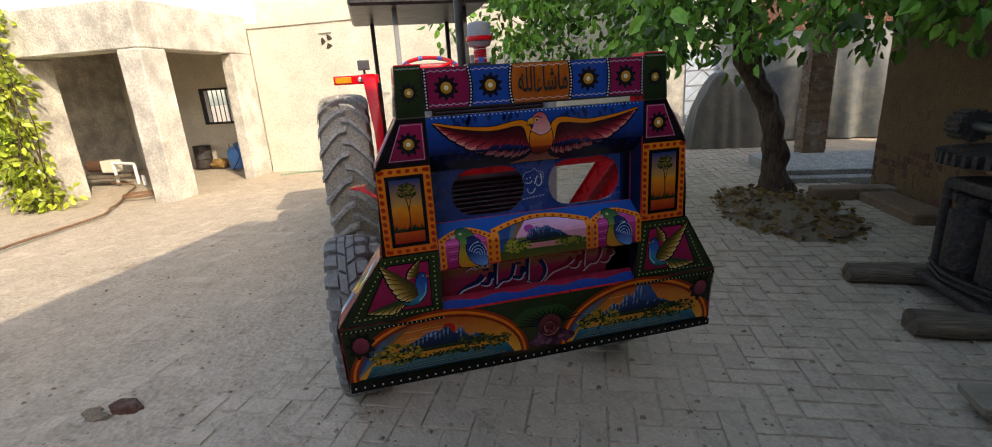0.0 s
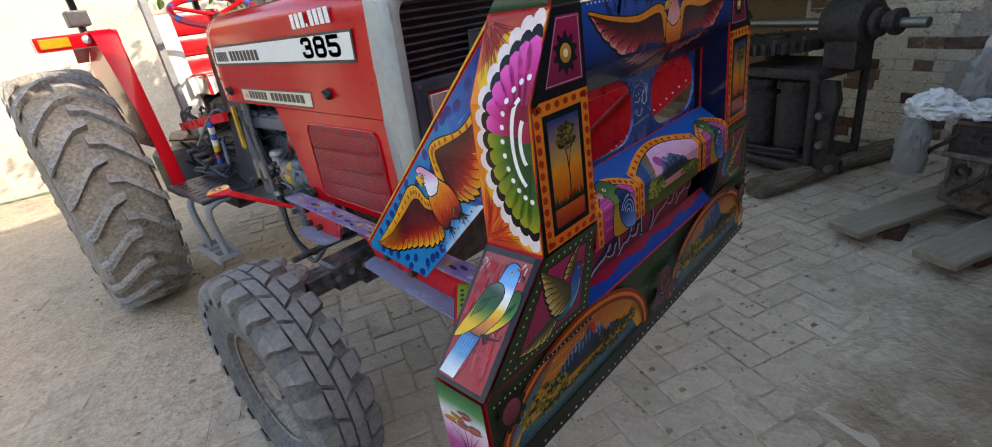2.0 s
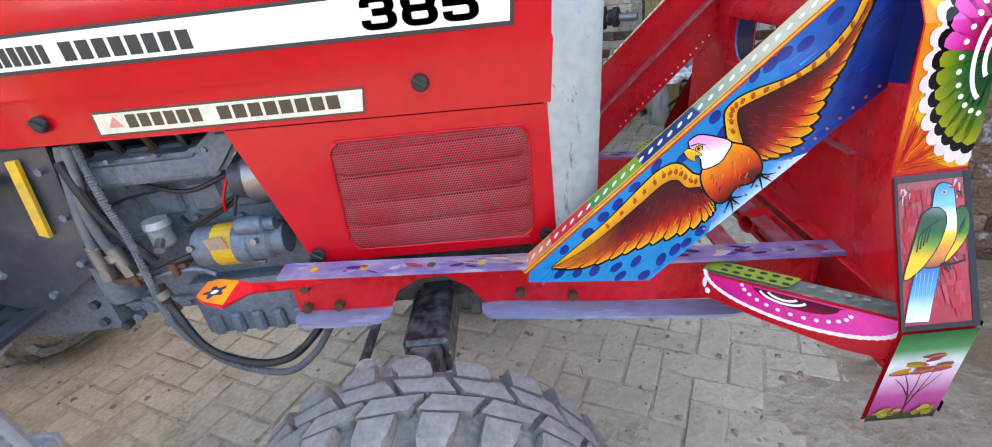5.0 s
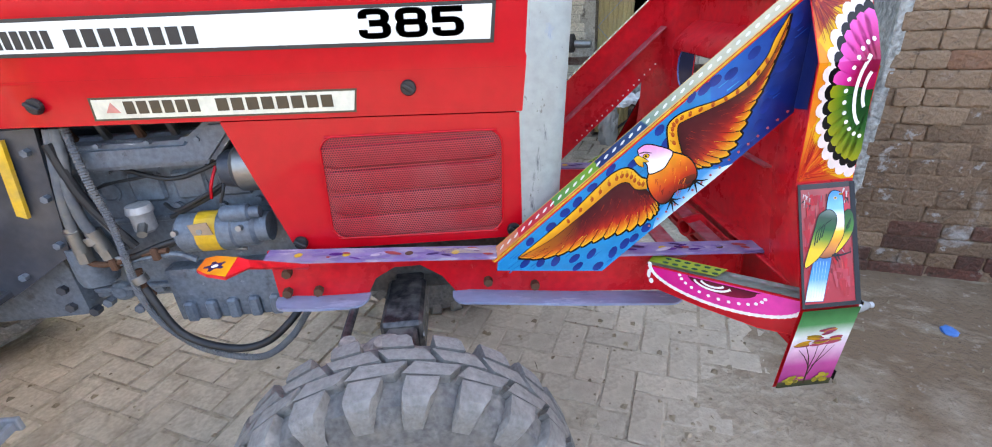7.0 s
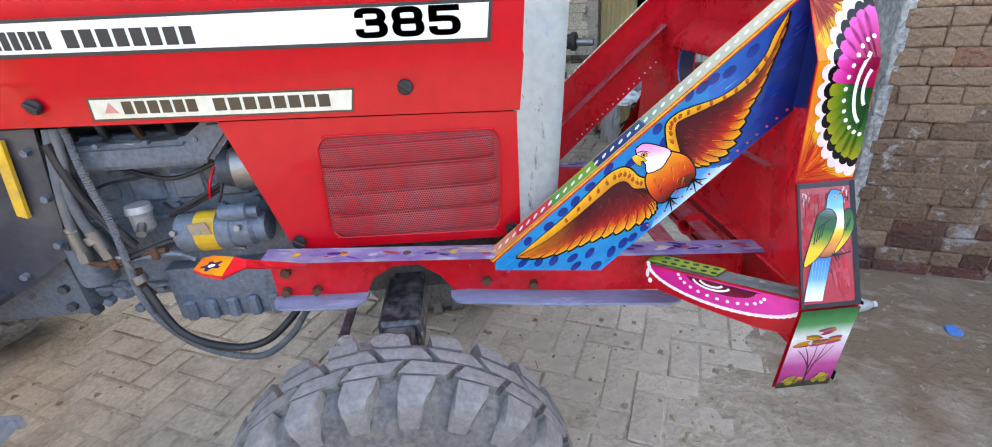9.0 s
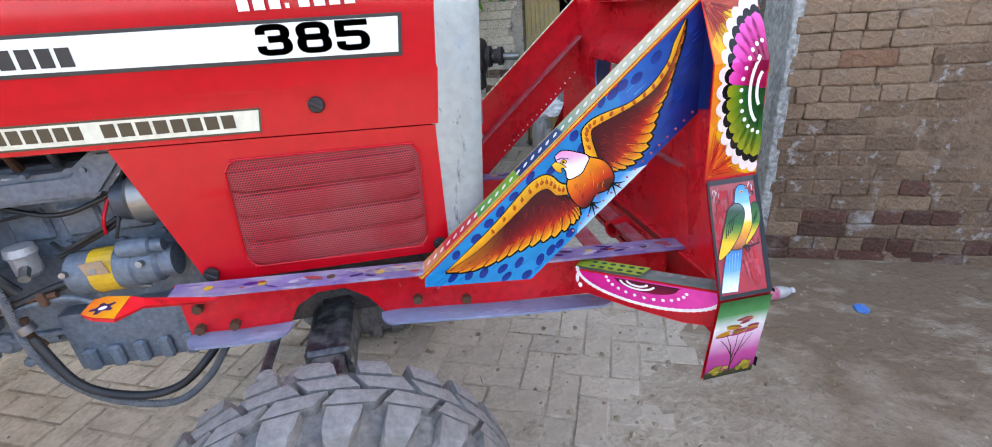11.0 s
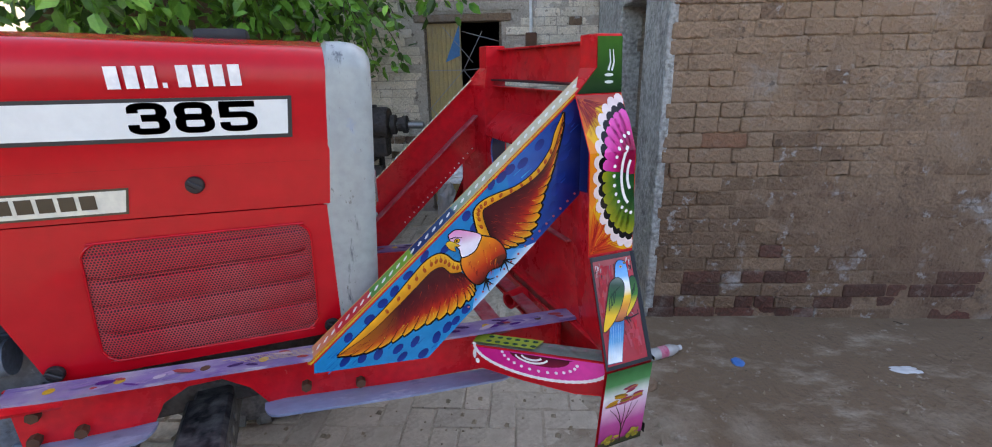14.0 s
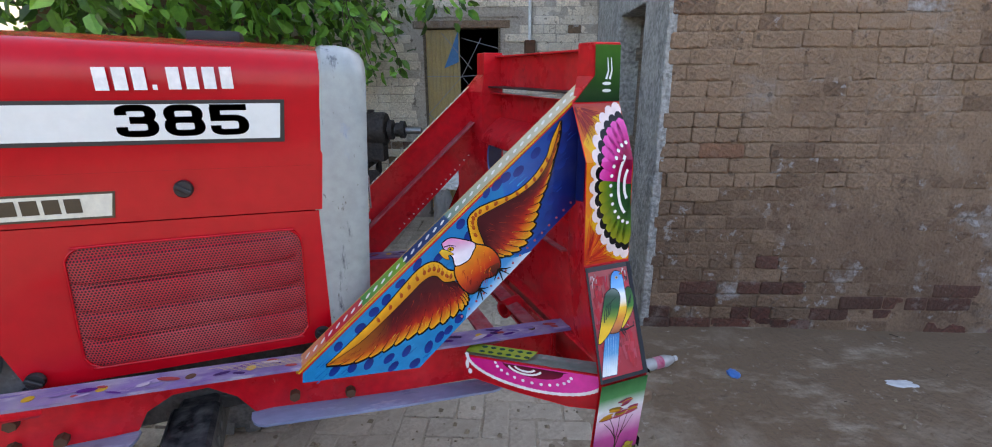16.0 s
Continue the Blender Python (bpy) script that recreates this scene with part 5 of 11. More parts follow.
for y, z in ((1.46, 1.0), (1.56, 0.99), (1.68, 1.0), (1.79, 0.99), (1.9, 1.02), (1.42, 0.82), (1.9, 0.84), (1.97, 0.95), (1.58, 1.115), (1.7, 1.118), (1.83, 1.112)):
    part("bolt", R((CX - 0.155, y, z), (CX - 0.17, y, z), 0.010, n=6), engine_grey, engine)
for y0, y1 in ((1.47, 1.56), (1.585, 1.675), (1.70, 1.79)):
    part("boss", B(CX - 0.166, CX - 0.15, y0, y1, 1.015, 1.10, 0.008), engine_grey, engine)
part("lower_rib", B(CX - 0.165, CX - 0.15, 1.38, 2.0, 0.955, 0.972, 0.004), engine_grey, engine)
bm = plate(bmesh.new(), [(1.89, 1.132), (1.89, 1.2), (1.57, 1.198), (1.50, 1.245), (1.435, 1.245), (1.435, 1.215), (1.515, 1.132)], (CX - 0.17, 0, 0), (0, 1, 0), (0, 0, 1), -0.075)
bmesh.ops.recalc_face_normals(bm, faces=bm.faces)
bmesh.ops.bevel(bm, geom=bm.edges[:], offset=0.013, segments=2, affect="EDGES")
chipped_grey = material("chipped_engine_paint", "5c6670", "4a535c", rough=0.38, scale=7, amount=0.7, bump=0.2, fine=80, dust=0.1, grit=0.2)
scuffs(chipped_grey, "c4c6c4", 11, (1, 0.6, 1.6), 0.60, 0.63, 0.85)
scuffs(chipped_grey, "2a2d31", 20, (1, 1, 1), 0.61, 0.66, 0.7)
man = part("intake_manifold", bm, chipped_grey, engine, "chipped grey intake manifold", smooth=True)
part("end_flange", B(CX - 0.235, CX - 0.19, 1.87, 1.93, 1.13, 1.205, 0.008), engine_grey, man)
for y in (1.5, 1.62, 1.74, 1.84):
    part("runner", B(CX - 0.21, CX - 0.15, y - 0.02, y + 0.02, 1.13, 1.19, 0.006), engine_grey, man)
    part("bolt", R((CX - 0.235, y + 0.03, 1.2), (CX - 0.25, y + 0.03, 1.2), 0.007, n=6), engine_grey, man)
part("rocker_cover", B(CX - 0.13, CX + 0.13, 1.38, 1.98, 1.2, 1.27, 0.02), black_paint, engine)
for k in range(6):
    y = 1.45 + k * 0.085
    part("injector", R((CX - 0.165, y, 1.2), (CX - 0.19, y, 1.25), 0.012, 0.008, 8), rust if k % 2 else steel, engine)
# starter motor
st = part("starter_motor", lathe(bmesh.new(), [(0.0, 0.0), (0.042, 0.0), (0.055, 0.012), (0.055, 0.15), (0.05, 0.155), (0.05, 0.2), (0.04, 0.21), (0.04, 0.24), (0.0, 0.24)], (CX - 0.225, 1.66, 0.942), (0, -1, 0), 24), engine_grey, engine, "grey starter motor with yellow label", smooth=True)
part("solenoid", lathe(bmesh.new(), [(0.0, 0.0), (0.02, 0.0), (0.024, 0.008), (0.024, 0.07), (0.016, 0.075), (0.016, 0.1), (0.0, 0.1)], (CX - 0.245, 1.53, 0.995), (0, -1, 0), 18), engine_grey, st, smooth=True)
part("label", lathe(bmesh.new(), [(0.0558, 0.0), (0.0558, 0.055)], (CX - 0.225, 1.60, 0.942), (0, -1, 0), 24), yellow_paint, st, "yellow warning label")
part("tan_tape", plate(bmesh.new(), [(1.598, 0.957), (1.548, 0.955), (1.556, 0.99), (1.605, 0.987)], (CX - 0.2845, 0, 0), (0, 1, 0), (0, 0, 1), 0.004), rust_tape, st, "torn tan tape")
for y in (1.48, 1.58, 1.645):
    part("terminal", R((CX - 0.265, y, 0.962), (CX - 0.286, y, 0.967), 0.008, n=8), steel, st)
alt = part("alternator", lathe(bmesh.new(), [(0.0, 0.0), (0.05, 0.0), (0.062, 0.015), (0.062, 0.06), (0.066, 0.065), (0.066, 0.085), (0.05, 0.1), (0.0, 0.1)], (CX - 0.215, 1.47, 1.11), (0, -1, 0), 24), steel, engine, "aluminium alternator", smooth=True)
part("end_cap", lathe(bmesh.new(), [(0.0, 0.0), (0.045, 0.0), (0.05, 0.02), (0.05, 0.03)], (CX - 0.215, 1.5, 1.11), (0, -1, 0), 20), dark_blue_grey, alt, smooth=True)
fp = part("lift_pump", lathe(bmesh.new(), [(0.0, 0.05), (0.03, 0.048), (0.034, 0.03), (0.028, 0.02), (0.028, -0.02), (0.018, -0.03), (0.0, -0.03)], (CX - 0.225, 1.745, 0.985), (0, 0, 1), 16), alloy, engine, "small alloy fuel lift pump", smooth=True)
part("inlet", R((CX - 0.225, 1.745, 0.99), (CX - 0.28, 1.725, 0.97), 0.012, n=8), steel, fp)
part("filter_housing", lathe(bmesh.new(), [(0.0, 0.0), (0.045, 0.01), (0.05, 0.03), (0.05, 0.13), (0.0, 0.13)], (CX - 0.21, 1.93, 0.80), (0, 0, 1), 18), engine_grey, engine, smooth=True)
# hoses
hose_grey = material("grey_braided_hose", "5e6164", "43464a", rough=0.6, scale=12, bump=0.3, dust=0.3)
for k, (pts, r, mt, rb) in enumerate((
    ([(CX - 0.25, 1.822, 1.25), (CX - 0.272, 1.805, 1.12), (CX - 0.275, 1.79, 1.0), (CX - 0.272, 1.797, 0.88), (CX - 0.27, 1.80, 0.78), (CX - 0.275, 1.765, 0.68), (CX - 0.29, 1.67, 0.595), (CX - 0.31, 1.52, 0.565), (CX - 0.31, 1.42, 0.62), (CX - 0.28, 1.36, 0.69)], 0.0105, hose_grey, 0.002),
    ([(CX - 0.25, 1.858, 1.25), (CX - 0.27, 1.868, 1.15), (CX - 0.272, 1.887, 1.05), (CX - 0.268, 1.897, 0.985)], 0.0135, hose_grey, 0),
    ([(CX - 0.25, 1.842, 1.25), (CX - 0.266, 1.850, 1.16), (CX - 0.27, 1.862, 1.08), (CX - 0.268, 1.86, 1.0), (CX - 0.262, 1.852, 0.975)], 0.0135, hose_grey, 0),
    ([(CX - 0.24, 1.87, 1.12), (CX - 0.25, 1.84, 1.04), (CX - 0.252, 1.81, 0.98), (CX - 0.25, 1.795, 0.92)], 0.012, hose_grey, 0),
    ([(CX - 0.26, 1.79, 0.80), (CX - 0.29, 1.72, 0.66), (CX - 0.30, 1.6, 0.60), (CX - 0.3, 1.5, 0.605), (CX - 0.29, 1.42, 0.66), (CX - 0.24, 1.36, 0.72)], 0.011, black_plastic, 0),
    ([(CX - 0.24, 1.86, 0.9), (CX - 0.26, 1.80, 0.895), (CX - 0.255, 1.70, 0.925), (CX - 0.25, 1.65, 0.935)], 0.009, black_plastic, 0),
    ([(CX - 0.24, 1.88, 0.93), (CX - 0.26, 1.83, 0.90), (CX - 0.25, 1.75, 0.90), (CX - 0.22, 1.68, 0.92), (CX - 0.2, 1.66, 1.0)], 0.007, steel, 0),
    ([(CX - 0.19, 1.79, 1.13), (CX - 0.2, 1.66, 1.09), (CX - 0.2, 1.56, 1.11), (CX - 0.2, 1.47, 1.15)], 0.006, black_plastic, 0),
    ([(CX - 0.21, 1.68, 0.985), (CX - 0.23, 1.6, 1.02), (CX - 0.23, 1.52, 1.06), (CX - 0.23, 1.49, 1.11)], 0.006, black_plastic, 0),
    ([(CX - 0.22, 1.67, 0.92), (CX - 0.23, 1.6, 0.90), (CX - 0.23, 1.5, 0.88)], 0.005, steel, 0))):
    bm = bmesh.new()
    pipe(bm, pts, r, 10, 36 if rb else 10, None, rb)
    part("corrugated_conduit" if rb else "hose", bm, mt, engine, smooth=not rb)
for y, z in ((1.90, 0.99), (1.86, 0.96), (1.79, 0.83)):
    part("hose_clamp", lathe(bmesh.new(), [(0.019, -0.012), (0.021, -0.01), (0.021, 0.01), (0.019, 0.012)], (CX - 0.262, y, z), (0.05, 0.3, 1), 12), steel, engine, smooth=True)
# fittings, pipes and wiring on the engine's side
for p, q in (((CX - 0.268, 1.898, 0.99), (CX - 0.266, 1.899, 0.93)), ((CX - 0.262, 1.856, 0.985), (CX - 0.26, 1.846, 0.93))):
    u = part("hose_ferrule", R(p, q, 0.019, n=14), steel, engine, "crimped steel hose end", smooth=True)
    v = Vector(q) - Vector(p)
    part("hex_nut", R(q, tuple(Vector(q) + v * 0.5), 0.02, n=6), steel, u)
for pts, r, mt in (
    ([(CX - 0.262, 1.905, 0.915), (CX - 0.262, 1.89, 0.89), (CX - 0.262, 1.84, 0.885), (CX - 0.26, 1.76, 0.905), (CX - 0.26, 1.69, 0.91)], 0.0085, rust),
    ([(CX - 0.255, 1.855, 0.905), (CX - 0.255, 1.83, 0.88), (CX - 0.255, 1.77, 0.888), (CX - 0.255, 1.68, 0.895), (CX - 0.25, 1.63, 0.87)], 0.0085, engine_grey),
    ([(CX - 0.20, 1.69, 1.02), (CX - 0.24, 1.64, 1.015), (CX - 0.245, 1.56, 1.05), (CX - 0.235, 1.51, 1.075)], 0.0055, black_plastic),
    ([(CX - 0.22, 1.52, 1.12), (CX - 0.25, 1.53, 1.08), (CX - 0.24, 1.545, 1.04)], 0.004, red_enamel),
    ([(CX - 0.22, 1.50, 1.11), (CX - 0.255, 1.50, 1.07), (CX - 0.25, 1.52, 1.03)], 0.004, black_plastic),
    ([(CX - 0.17, 1.95, 1.19), (CX - 0.21, 1.9, 1.08), (CX - 0.2, 1.8, 1.09), (CX - 0.19, 1.7, 1.10)], 0.004, black_plastic),
    ([(CX - 0.24, 1.80, 0.85), (CX - 0.245, 1.80, 0.80), (CX - 0.235, 1.79, 0.76)], 0.009, rust),
    ([(CX - 0.18, 1.98, 1.22), (CX - 0.23, 1.95, 1.12), (CX - 0.235, 1.97, 1.02), (CX - 0.22, 1.99, 0.9), (CX - 0.2, 1.97, 0.8)], 0.010, black_plastic),
    ([(CX - 0.27, 1.86, 1.22), (CX - 0.272, 1.84, 1.1), (CX - 0.268, 1.80, 1.0), (CX - 0.262, 1.765, 0.93)], 0.012, black_plastic)):
    part("engine_pipe", pipe(bmesh.new(), pts, r, 8, 6), mt, engine, smooth=True)
for y, z in ((1.835, 0.885), (1.72, 0.905)):
    part("pipe_clip", B(CX - 0.275, CX - 0.245, y - 0.009, y + 0.009, z - 0.018, z + 0.018, 0.003), rust, engine)
for k in range(9):
    y = 1.43 + k * 0.055
    part("sump_bolt", R((CX - 0.15, y, 0.735), (CX - 0.166, y, 0.735), 0.008, n=6), engine_grey, engine)
for k in range(7):
    part("cast_bar", B(CX - 0.158, CX - 0.153, 1.64 + k * 0.013, 1.648 + k * 0.013, 0.845, 0.862, 0.001), engine_grey, engine)
part("drain_boss", lathe(bmesh.new(), [(0.0, 0.02), (0.018, 0.02), (0.022, 0.014), (0.03, 0.01), (0.034, 0.0)], (CX - 0.155, 1.93, 0.74), (-1, 0, 0), 14), engine_grey, engine, smooth=True)
for y, z in ((1.99, 0.80), (1.96, 0.72), (1.88, 0.69), (2.0, 0.9)):
    part("housing_bolt", R((CX - 0.17, y, z), (CX - 0.195, y, z), 0.014, n=6), engine_grey, engine)
for k in range(8):
    a = k * math.pi / 4
    part("vent_slot", B(-0.004, 0.004, 0.018, 0.04, -0.002, 0.002, 0.001, Matrix.Translation((CX - 0.215, 1.501, 1.11)) @ Euler((radians(90), 0, 0)).to_matrix().to_4x4() @ Euler((0, 0, a)).to_matrix().to_4x4()), black_plastic, alt)
part("clutch_housing", B(CX - 0.19, CX + 0.19, 2.02, 2.75, 0.68, 1.02, 0.03, seg=2), engine_grey, tractor, "grey clutch and gearbox housing")
for y, z in ((2.06, 0.72), (2.06, 0.78), (2.06, 0.95), (2.0, 0.7)):
    part("housing_bolt", R((CX - 0.18, y, z), (CX - 0.205, y, z), 0.014, n=6), dark_blue_grey, tractor)
part("rear_axle_case", B(CX - 0.36, CX + 0.36, 3.3, 3.6, 0.6, 0.92, 0.03), engine_grey, tractor)
part("gearbox", B(CX - 0.2, CX + 0.2, 2.75, 3.7, 0.55, 1.0, 0.03), black_paint, tractor, "oily dark gearbox")

# ---- driver's place ----
part("dash_cowl", plate(bmesh.new(), [(1.985, 1.26), (2.06, 1.54), (2.24, 1.5), (2.32, 1.02), (2.06, 1.02)], (CX - 0.2, 0, 0), (0, 1, 0), (0, 0, 1), 0.4), black_paint, tractor)
side_plate = part("side_plate", plate(bmesh.new(), [(1.888, 1.255), (2.055, 1.255), (2.27, 0.86), (2.142, 0.80), (1.945, 0.915)], (CX - 0.252, 0, 0), (0, 1, 0), (0, 0, 1), 0.012), dark_blue_grey, tractor, "charcoal side bracket plate")
part("yellow_strip", plate(bmesh.new(), [(1.957, 1.235), (1.982, 1.235), (2.008, 1.045), (1.985, 1.035)], (CX - 0.272, 0, 0), (0, 1, 0), (0, 0, 1), 0.012), yellow_paint, side_plate)
for y, z in ((1.925, 1.2), (1.93, 1.08), (1.955, 0.95), (2.08, 0.865)):
    part("bolt", R((CX - 0.25, y, z), (CX - 0.268, y, z), 0.010, n=6), engine_grey, side_plate)
foot = part("footplate", B(CX - 0.50, CX - 0.19, 2.14, 2.74, 0.80, 0.825, 0.006), dark_blue_grey, tractor, "dusty perforated footplate")
for i in range(4):
    for j in range(7):
        part("tread_slot", B(CX - 0.47 + i * 0.07, CX - 0.435 + i * 0.07, 2.2 + j * 0.075, 2.218 + j * 0.075, 0.8225, 0.827, 0.001), black_plastic, foot)
step = part("step", B(CX - 0.535, CX - 0.52, 2.12, 2.46, 0.492, 0.535, 0.003), rim_paint, tractor, "bent-bar mounting step of grey flat iron")
part("tread_bar", B(CX - 0.435, CX - 0.42, 2.12, 2.46, 0.492, 0.535, 0.003), rim_paint, step)
for k in range(4):
    part("rung", B(CX - 0.52, CX - 0.435, 2.13 + k * 0.105, 2.145 + k * 0.105, 0.50, 0.525, 0.002), rim_paint, step)
for y in (2.15, 2.44):
    bm = bmesh.new()
    pipe(bm, [(CX - 0.36, y + 0.02, 0.80), (CX - 0.45, y, 0.79), (CX - 0.49, y, 0.74), (CX - 0.478, y, 0.54), (CX - 0.478, y, 0.5)], 0.017, 8, 5)
    part("hanger", bm, rim_paint, step, smooth=True)
deck = part("deck_rail", plate(bmesh.new(), [(2.82, 1.084), (2.82, 1.131), (2.03, 1.213), (2.03, 1.172)], (CX - 0.30, 0, 0), (0, 1, 0), (0, 0, 1), 0.02), red_frame, tractor, "red sloping deck rail beside the bonnet")
part("deck_shelf", plate(bmesh.new(), [(2.82, 1.122), (2.82, 1.128), (2.03, 1.210), (2.03, 1.204)], (CX - 0.28, 0, 0), (0, 1, 0), (0, 0, 1), 0.17), pink_scuffed, deck, "dusty red shelf")
rd = random.Random(31)
for k in range(6):
    y = rd.uniform(2.45, 2.7)
    z = 1.131 + (2.82 - y) * 0.104
    x = CX - rd.uniform(0.14, 0.26)
    bm = pipe(bmesh.new(), [(x, y, z + 0.004), (x + rd.uniform(-.03, .03), y + 0.04, z + rd.uniform(.02, .05)), (x + rd.uniform(-.04, .04), y + 0.07, z + rd.uniform(.02, .09)), (x + rd.uniform(-.04, .04), y + 0.09, z + 0.0)], rd.uniform(0.003, 0.005), 6, 5)
    part("loose_wire", bm, black_plastic, deck, smooth=True)
# clutter of pedals, levers and linkages under the deck
r8 = random.Random(9)
for k in range(30):
    y, z = r8.uniform(2.2, 2.75), r8.uniform(0.86, 1.15)
    bm = bmesh.new()
    pipe(bm, [(CX - 0.2, y, z), (CX - 0.27, y + r8.uniform(-.1, .1), z + r8.uniform(-.05, .08)), (CX - r8.uniform(.3, .38), y + r8.uniform(-.15, .15), z + r8.uniform(-.1, .1))], r8.uniform(.004, .011), 8, 5)
    part("linkage", bm, r8.choice([black_paint, engine_grey, grimy_black, black_plastic, rust]), tractor, smooth=True)
for k in range(3):
    part("pedal", B(CX - 0.36, CX - 0.29, 2.22 + k * 0.13, 2.30 + k * 0.13, 0.93 + 0.02 * k, 0.945 + 0.02 * k, 0.004), dark_blue_grey, tractor)
lever = part("wrapped_lever", R((CX - 0.31, 2.30, 0.91), (CX - 0.31, 2.225, 1.16), 0.013, n=10), blue_tape, tractor, "lever wrapped in blue, yellow and red tape", smooth=True)
for k, tone in enumerate((red_vinyl, blue_tape, red_vinyl, yellow_paint, white_paint, blue_tape, sticker_cream)):
    a, b = 0.04 + 0.125 * k, 0.165 + 0.125 * k
    part("tape_band", R((CX - 0.31, 2.30 - 0.075 * a, 0.91 + 0.25 * a), (CX - 0.31, 2.30 - 0.075 * b, 0.91 + 0.25 * b), 0.0155, n=10), tone, lever, smooth=True)


def fender(s):
    """Red mudguard: an inner sheet and a flat top over the wheel."""
    x = CX + s * 0.415
    out = [(2.71, 0.80), (2.78, 0.79), (3.0, 1.0), (3.9, 1.0), (3.95, 1.5), (3.6, 1.66), (3.0, 1.66), (2.83, 1.62)]
    f = part("mudguard", plate(bmesh.new(), out, (x, 0, 0), (0, 1, 0), (0, 0, 1), 0.01), red_enamel, tractor, "red rear mudguard")
    rows = []
    for y, z in ((2.70, 0.80), (2.755, 1.2), (2.82, 1.63), (2.84, 1.655), (2.9, 1.67), (3.55, 1.68), (3.9, 1.55)):
        rows.append([(x, y, z), (x + s * 0.06, y, z), (x + s * (0.06 if z < 1.6 else 0.1), y + 0.012, z)])
    part("guard_edge", loft(rows, 0.01), red_enamel, f, smooth=True)
    lp = part("side_lamp", B(min(x - s * 0.03, x + s * 0.33), max(x - s * 0.03, x + s * 0.33), 2.9, 3.04, 1.595, 1.665, 0.012, seg=2), red_enamel, f, "red lamp housing with amber lens")
    part("amber_lens", B(min(x + s * 0.19, x + s * 0.315), max(x + s * 0.19, x + s * 0.315), 2.892, 2.902, 1.606, 1.653, 0.004), amber_glass, lp)
    part("clear_lens", lathe(bmesh.new(), [(0.02, 0.0), (0.02, 0.006), (0.0, 0.01)], (x + s * 0.12, 2.9, 1.63), (0, -1, 0), 16), clear_lens, lp)
    part("work_lamp", B(min(x + s * 0.03, x + s * 0.13), max(x + s * 0.03, x + s * 0.13), 3.1, 3.2, 1.71, 1.79, 0.01, seg=2), dark_blue_grey, f, "small grey work lamp")
    part("lamp_stem", R((x + s * 0.08, 3.15, 1.66), (x + s * 0.08, 3.15, 1.72), 0.01, n=8), black_paint, f)


fender(-1)
fender(1)
SX, SY = 0.125, 3.02
seat = part("seat", B(SX - 0.2, SX + 0.2, SY, SY + 0.40, 1.255, 1.365, 0.045, seg=3), red_vinyl, tractor, "red quilted vinyl seat with a striped cloth", smooth=True)
for k, (z0, z1) in enumerate(((1.36, 1.475), (1.475, 1.60), (1.60, 1.745))):
    dy = 0.25 + 0.012 * k
    part("back_roll", B(SX - 0.215, SX + 0.215, SY + dy, SY + dy + 0.12, z0, z1, 0.045, seg=4), red_vinyl, seat, "padded red vinyl roll", smooth=True)
    part("piping", pipe(bmesh.new(), [(SX - 0.205, SY + dy + 0.03, z0), (SX - 0.1, SY + dy + 0.012, z0 - 0.006), (SX + 0.1, SY + dy + 0.012, z0 - 0.006), (SX + 0.205, SY + dy + 0.03, z0)], 0.0055, 8, 5), white_paint, seat, "white piping", smooth=True)
part("seat_base", B(SX - 0.14, SX + 0.14, SY + 0.06, SY + 0.34, 1.0, 1.235, 0.02), black_paint, seat)
# striped cloth hanging over the front of the cushion
rows = []
for y, z in ((0.20, 1.369), (0.05, 1.369), (0.01, 1.355), (-0.008, 1.33), (-0.014, 1.29), (-0.010, 1.245)):
    rows.append([(SX - 0.205 + 0.41 * i / 22, SY + y + (0.006 * math.sin(i * 1.9) if z < 1.34 else 0), z + (0.012 * math.sin(i * 0.8) if z < 1.26 else 0)) for i in range(23)])
cloth = part("seat_cloth", loft(rows, 0.003), stripe_cloth, seat, "white, grey and brown striped cloth", smooth=True)
cloth.data.materials.append(rust_tape)
cloth.data.materials.append(rim_paint)
cloth.data.materials.append(red_vinyl)
for f in cloth.data.polygons:
    f.material_index = (0, 0, 2, 0, 1, 3, 0, 2, 2, 0, 1)[int((f.center.x - SX + 0.21) / 0.0186) % 11]
part("white_panel", B(-0.125, -0.035, 3.05, 3.06, 1.14, 1.72, 0.003), sticker_white, tractor, "white sheet panel beside the seat")
wheel = part("steering_wheel", pipe(bmesh.new(), [(CX + 0.21 * math.cos(a), 2.5 + 0.2 * math.sin(a), 1.67 + 0.09 * math.sin(a)) for a in [i * math.pi / 10 for i in range(21)]], 0.016, 8, 3), red_vinyl, tractor, "steering wheel wrapped in red tape", smooth=True)
for a in (0.5, 2.6, 4.71):
    part("spoke", R((CX, 2.5, 1.65), (CX + 0.21 * math.cos(a), 2.5 + 0.2 * math.sin(a), 1.67 + 0.09 * math.sin(a)), 0.01, n=8), red_enamel, wheel)
for k in range(8):
    a = k * math.pi / 4 + 0.2
    part("tape", R((CX + 0.21 * math.cos(a), 2.5 + 0.2 * math.sin(a), 1.67 + 0.09 * math.sin(a)), (CX + 0.21 * math.cos(a + .15), 2.5 + 0.2 * math.sin(a + .15), 1.67 + 0.09 * math.sin(a + .15)), 0.0175, n=8), blue_tape, wheel)
part("column", R((CX, 2.3, 1.3), (CX, 2.5, 1.65), 0.025, n=10), black_paint, wheel)
canopy = part("canopy_roof", B(-0.52, 0.6, 2.78, 4.1, 2.17, 2.23, 0.02), black_paint, tractor, "dark flat canopy roof")
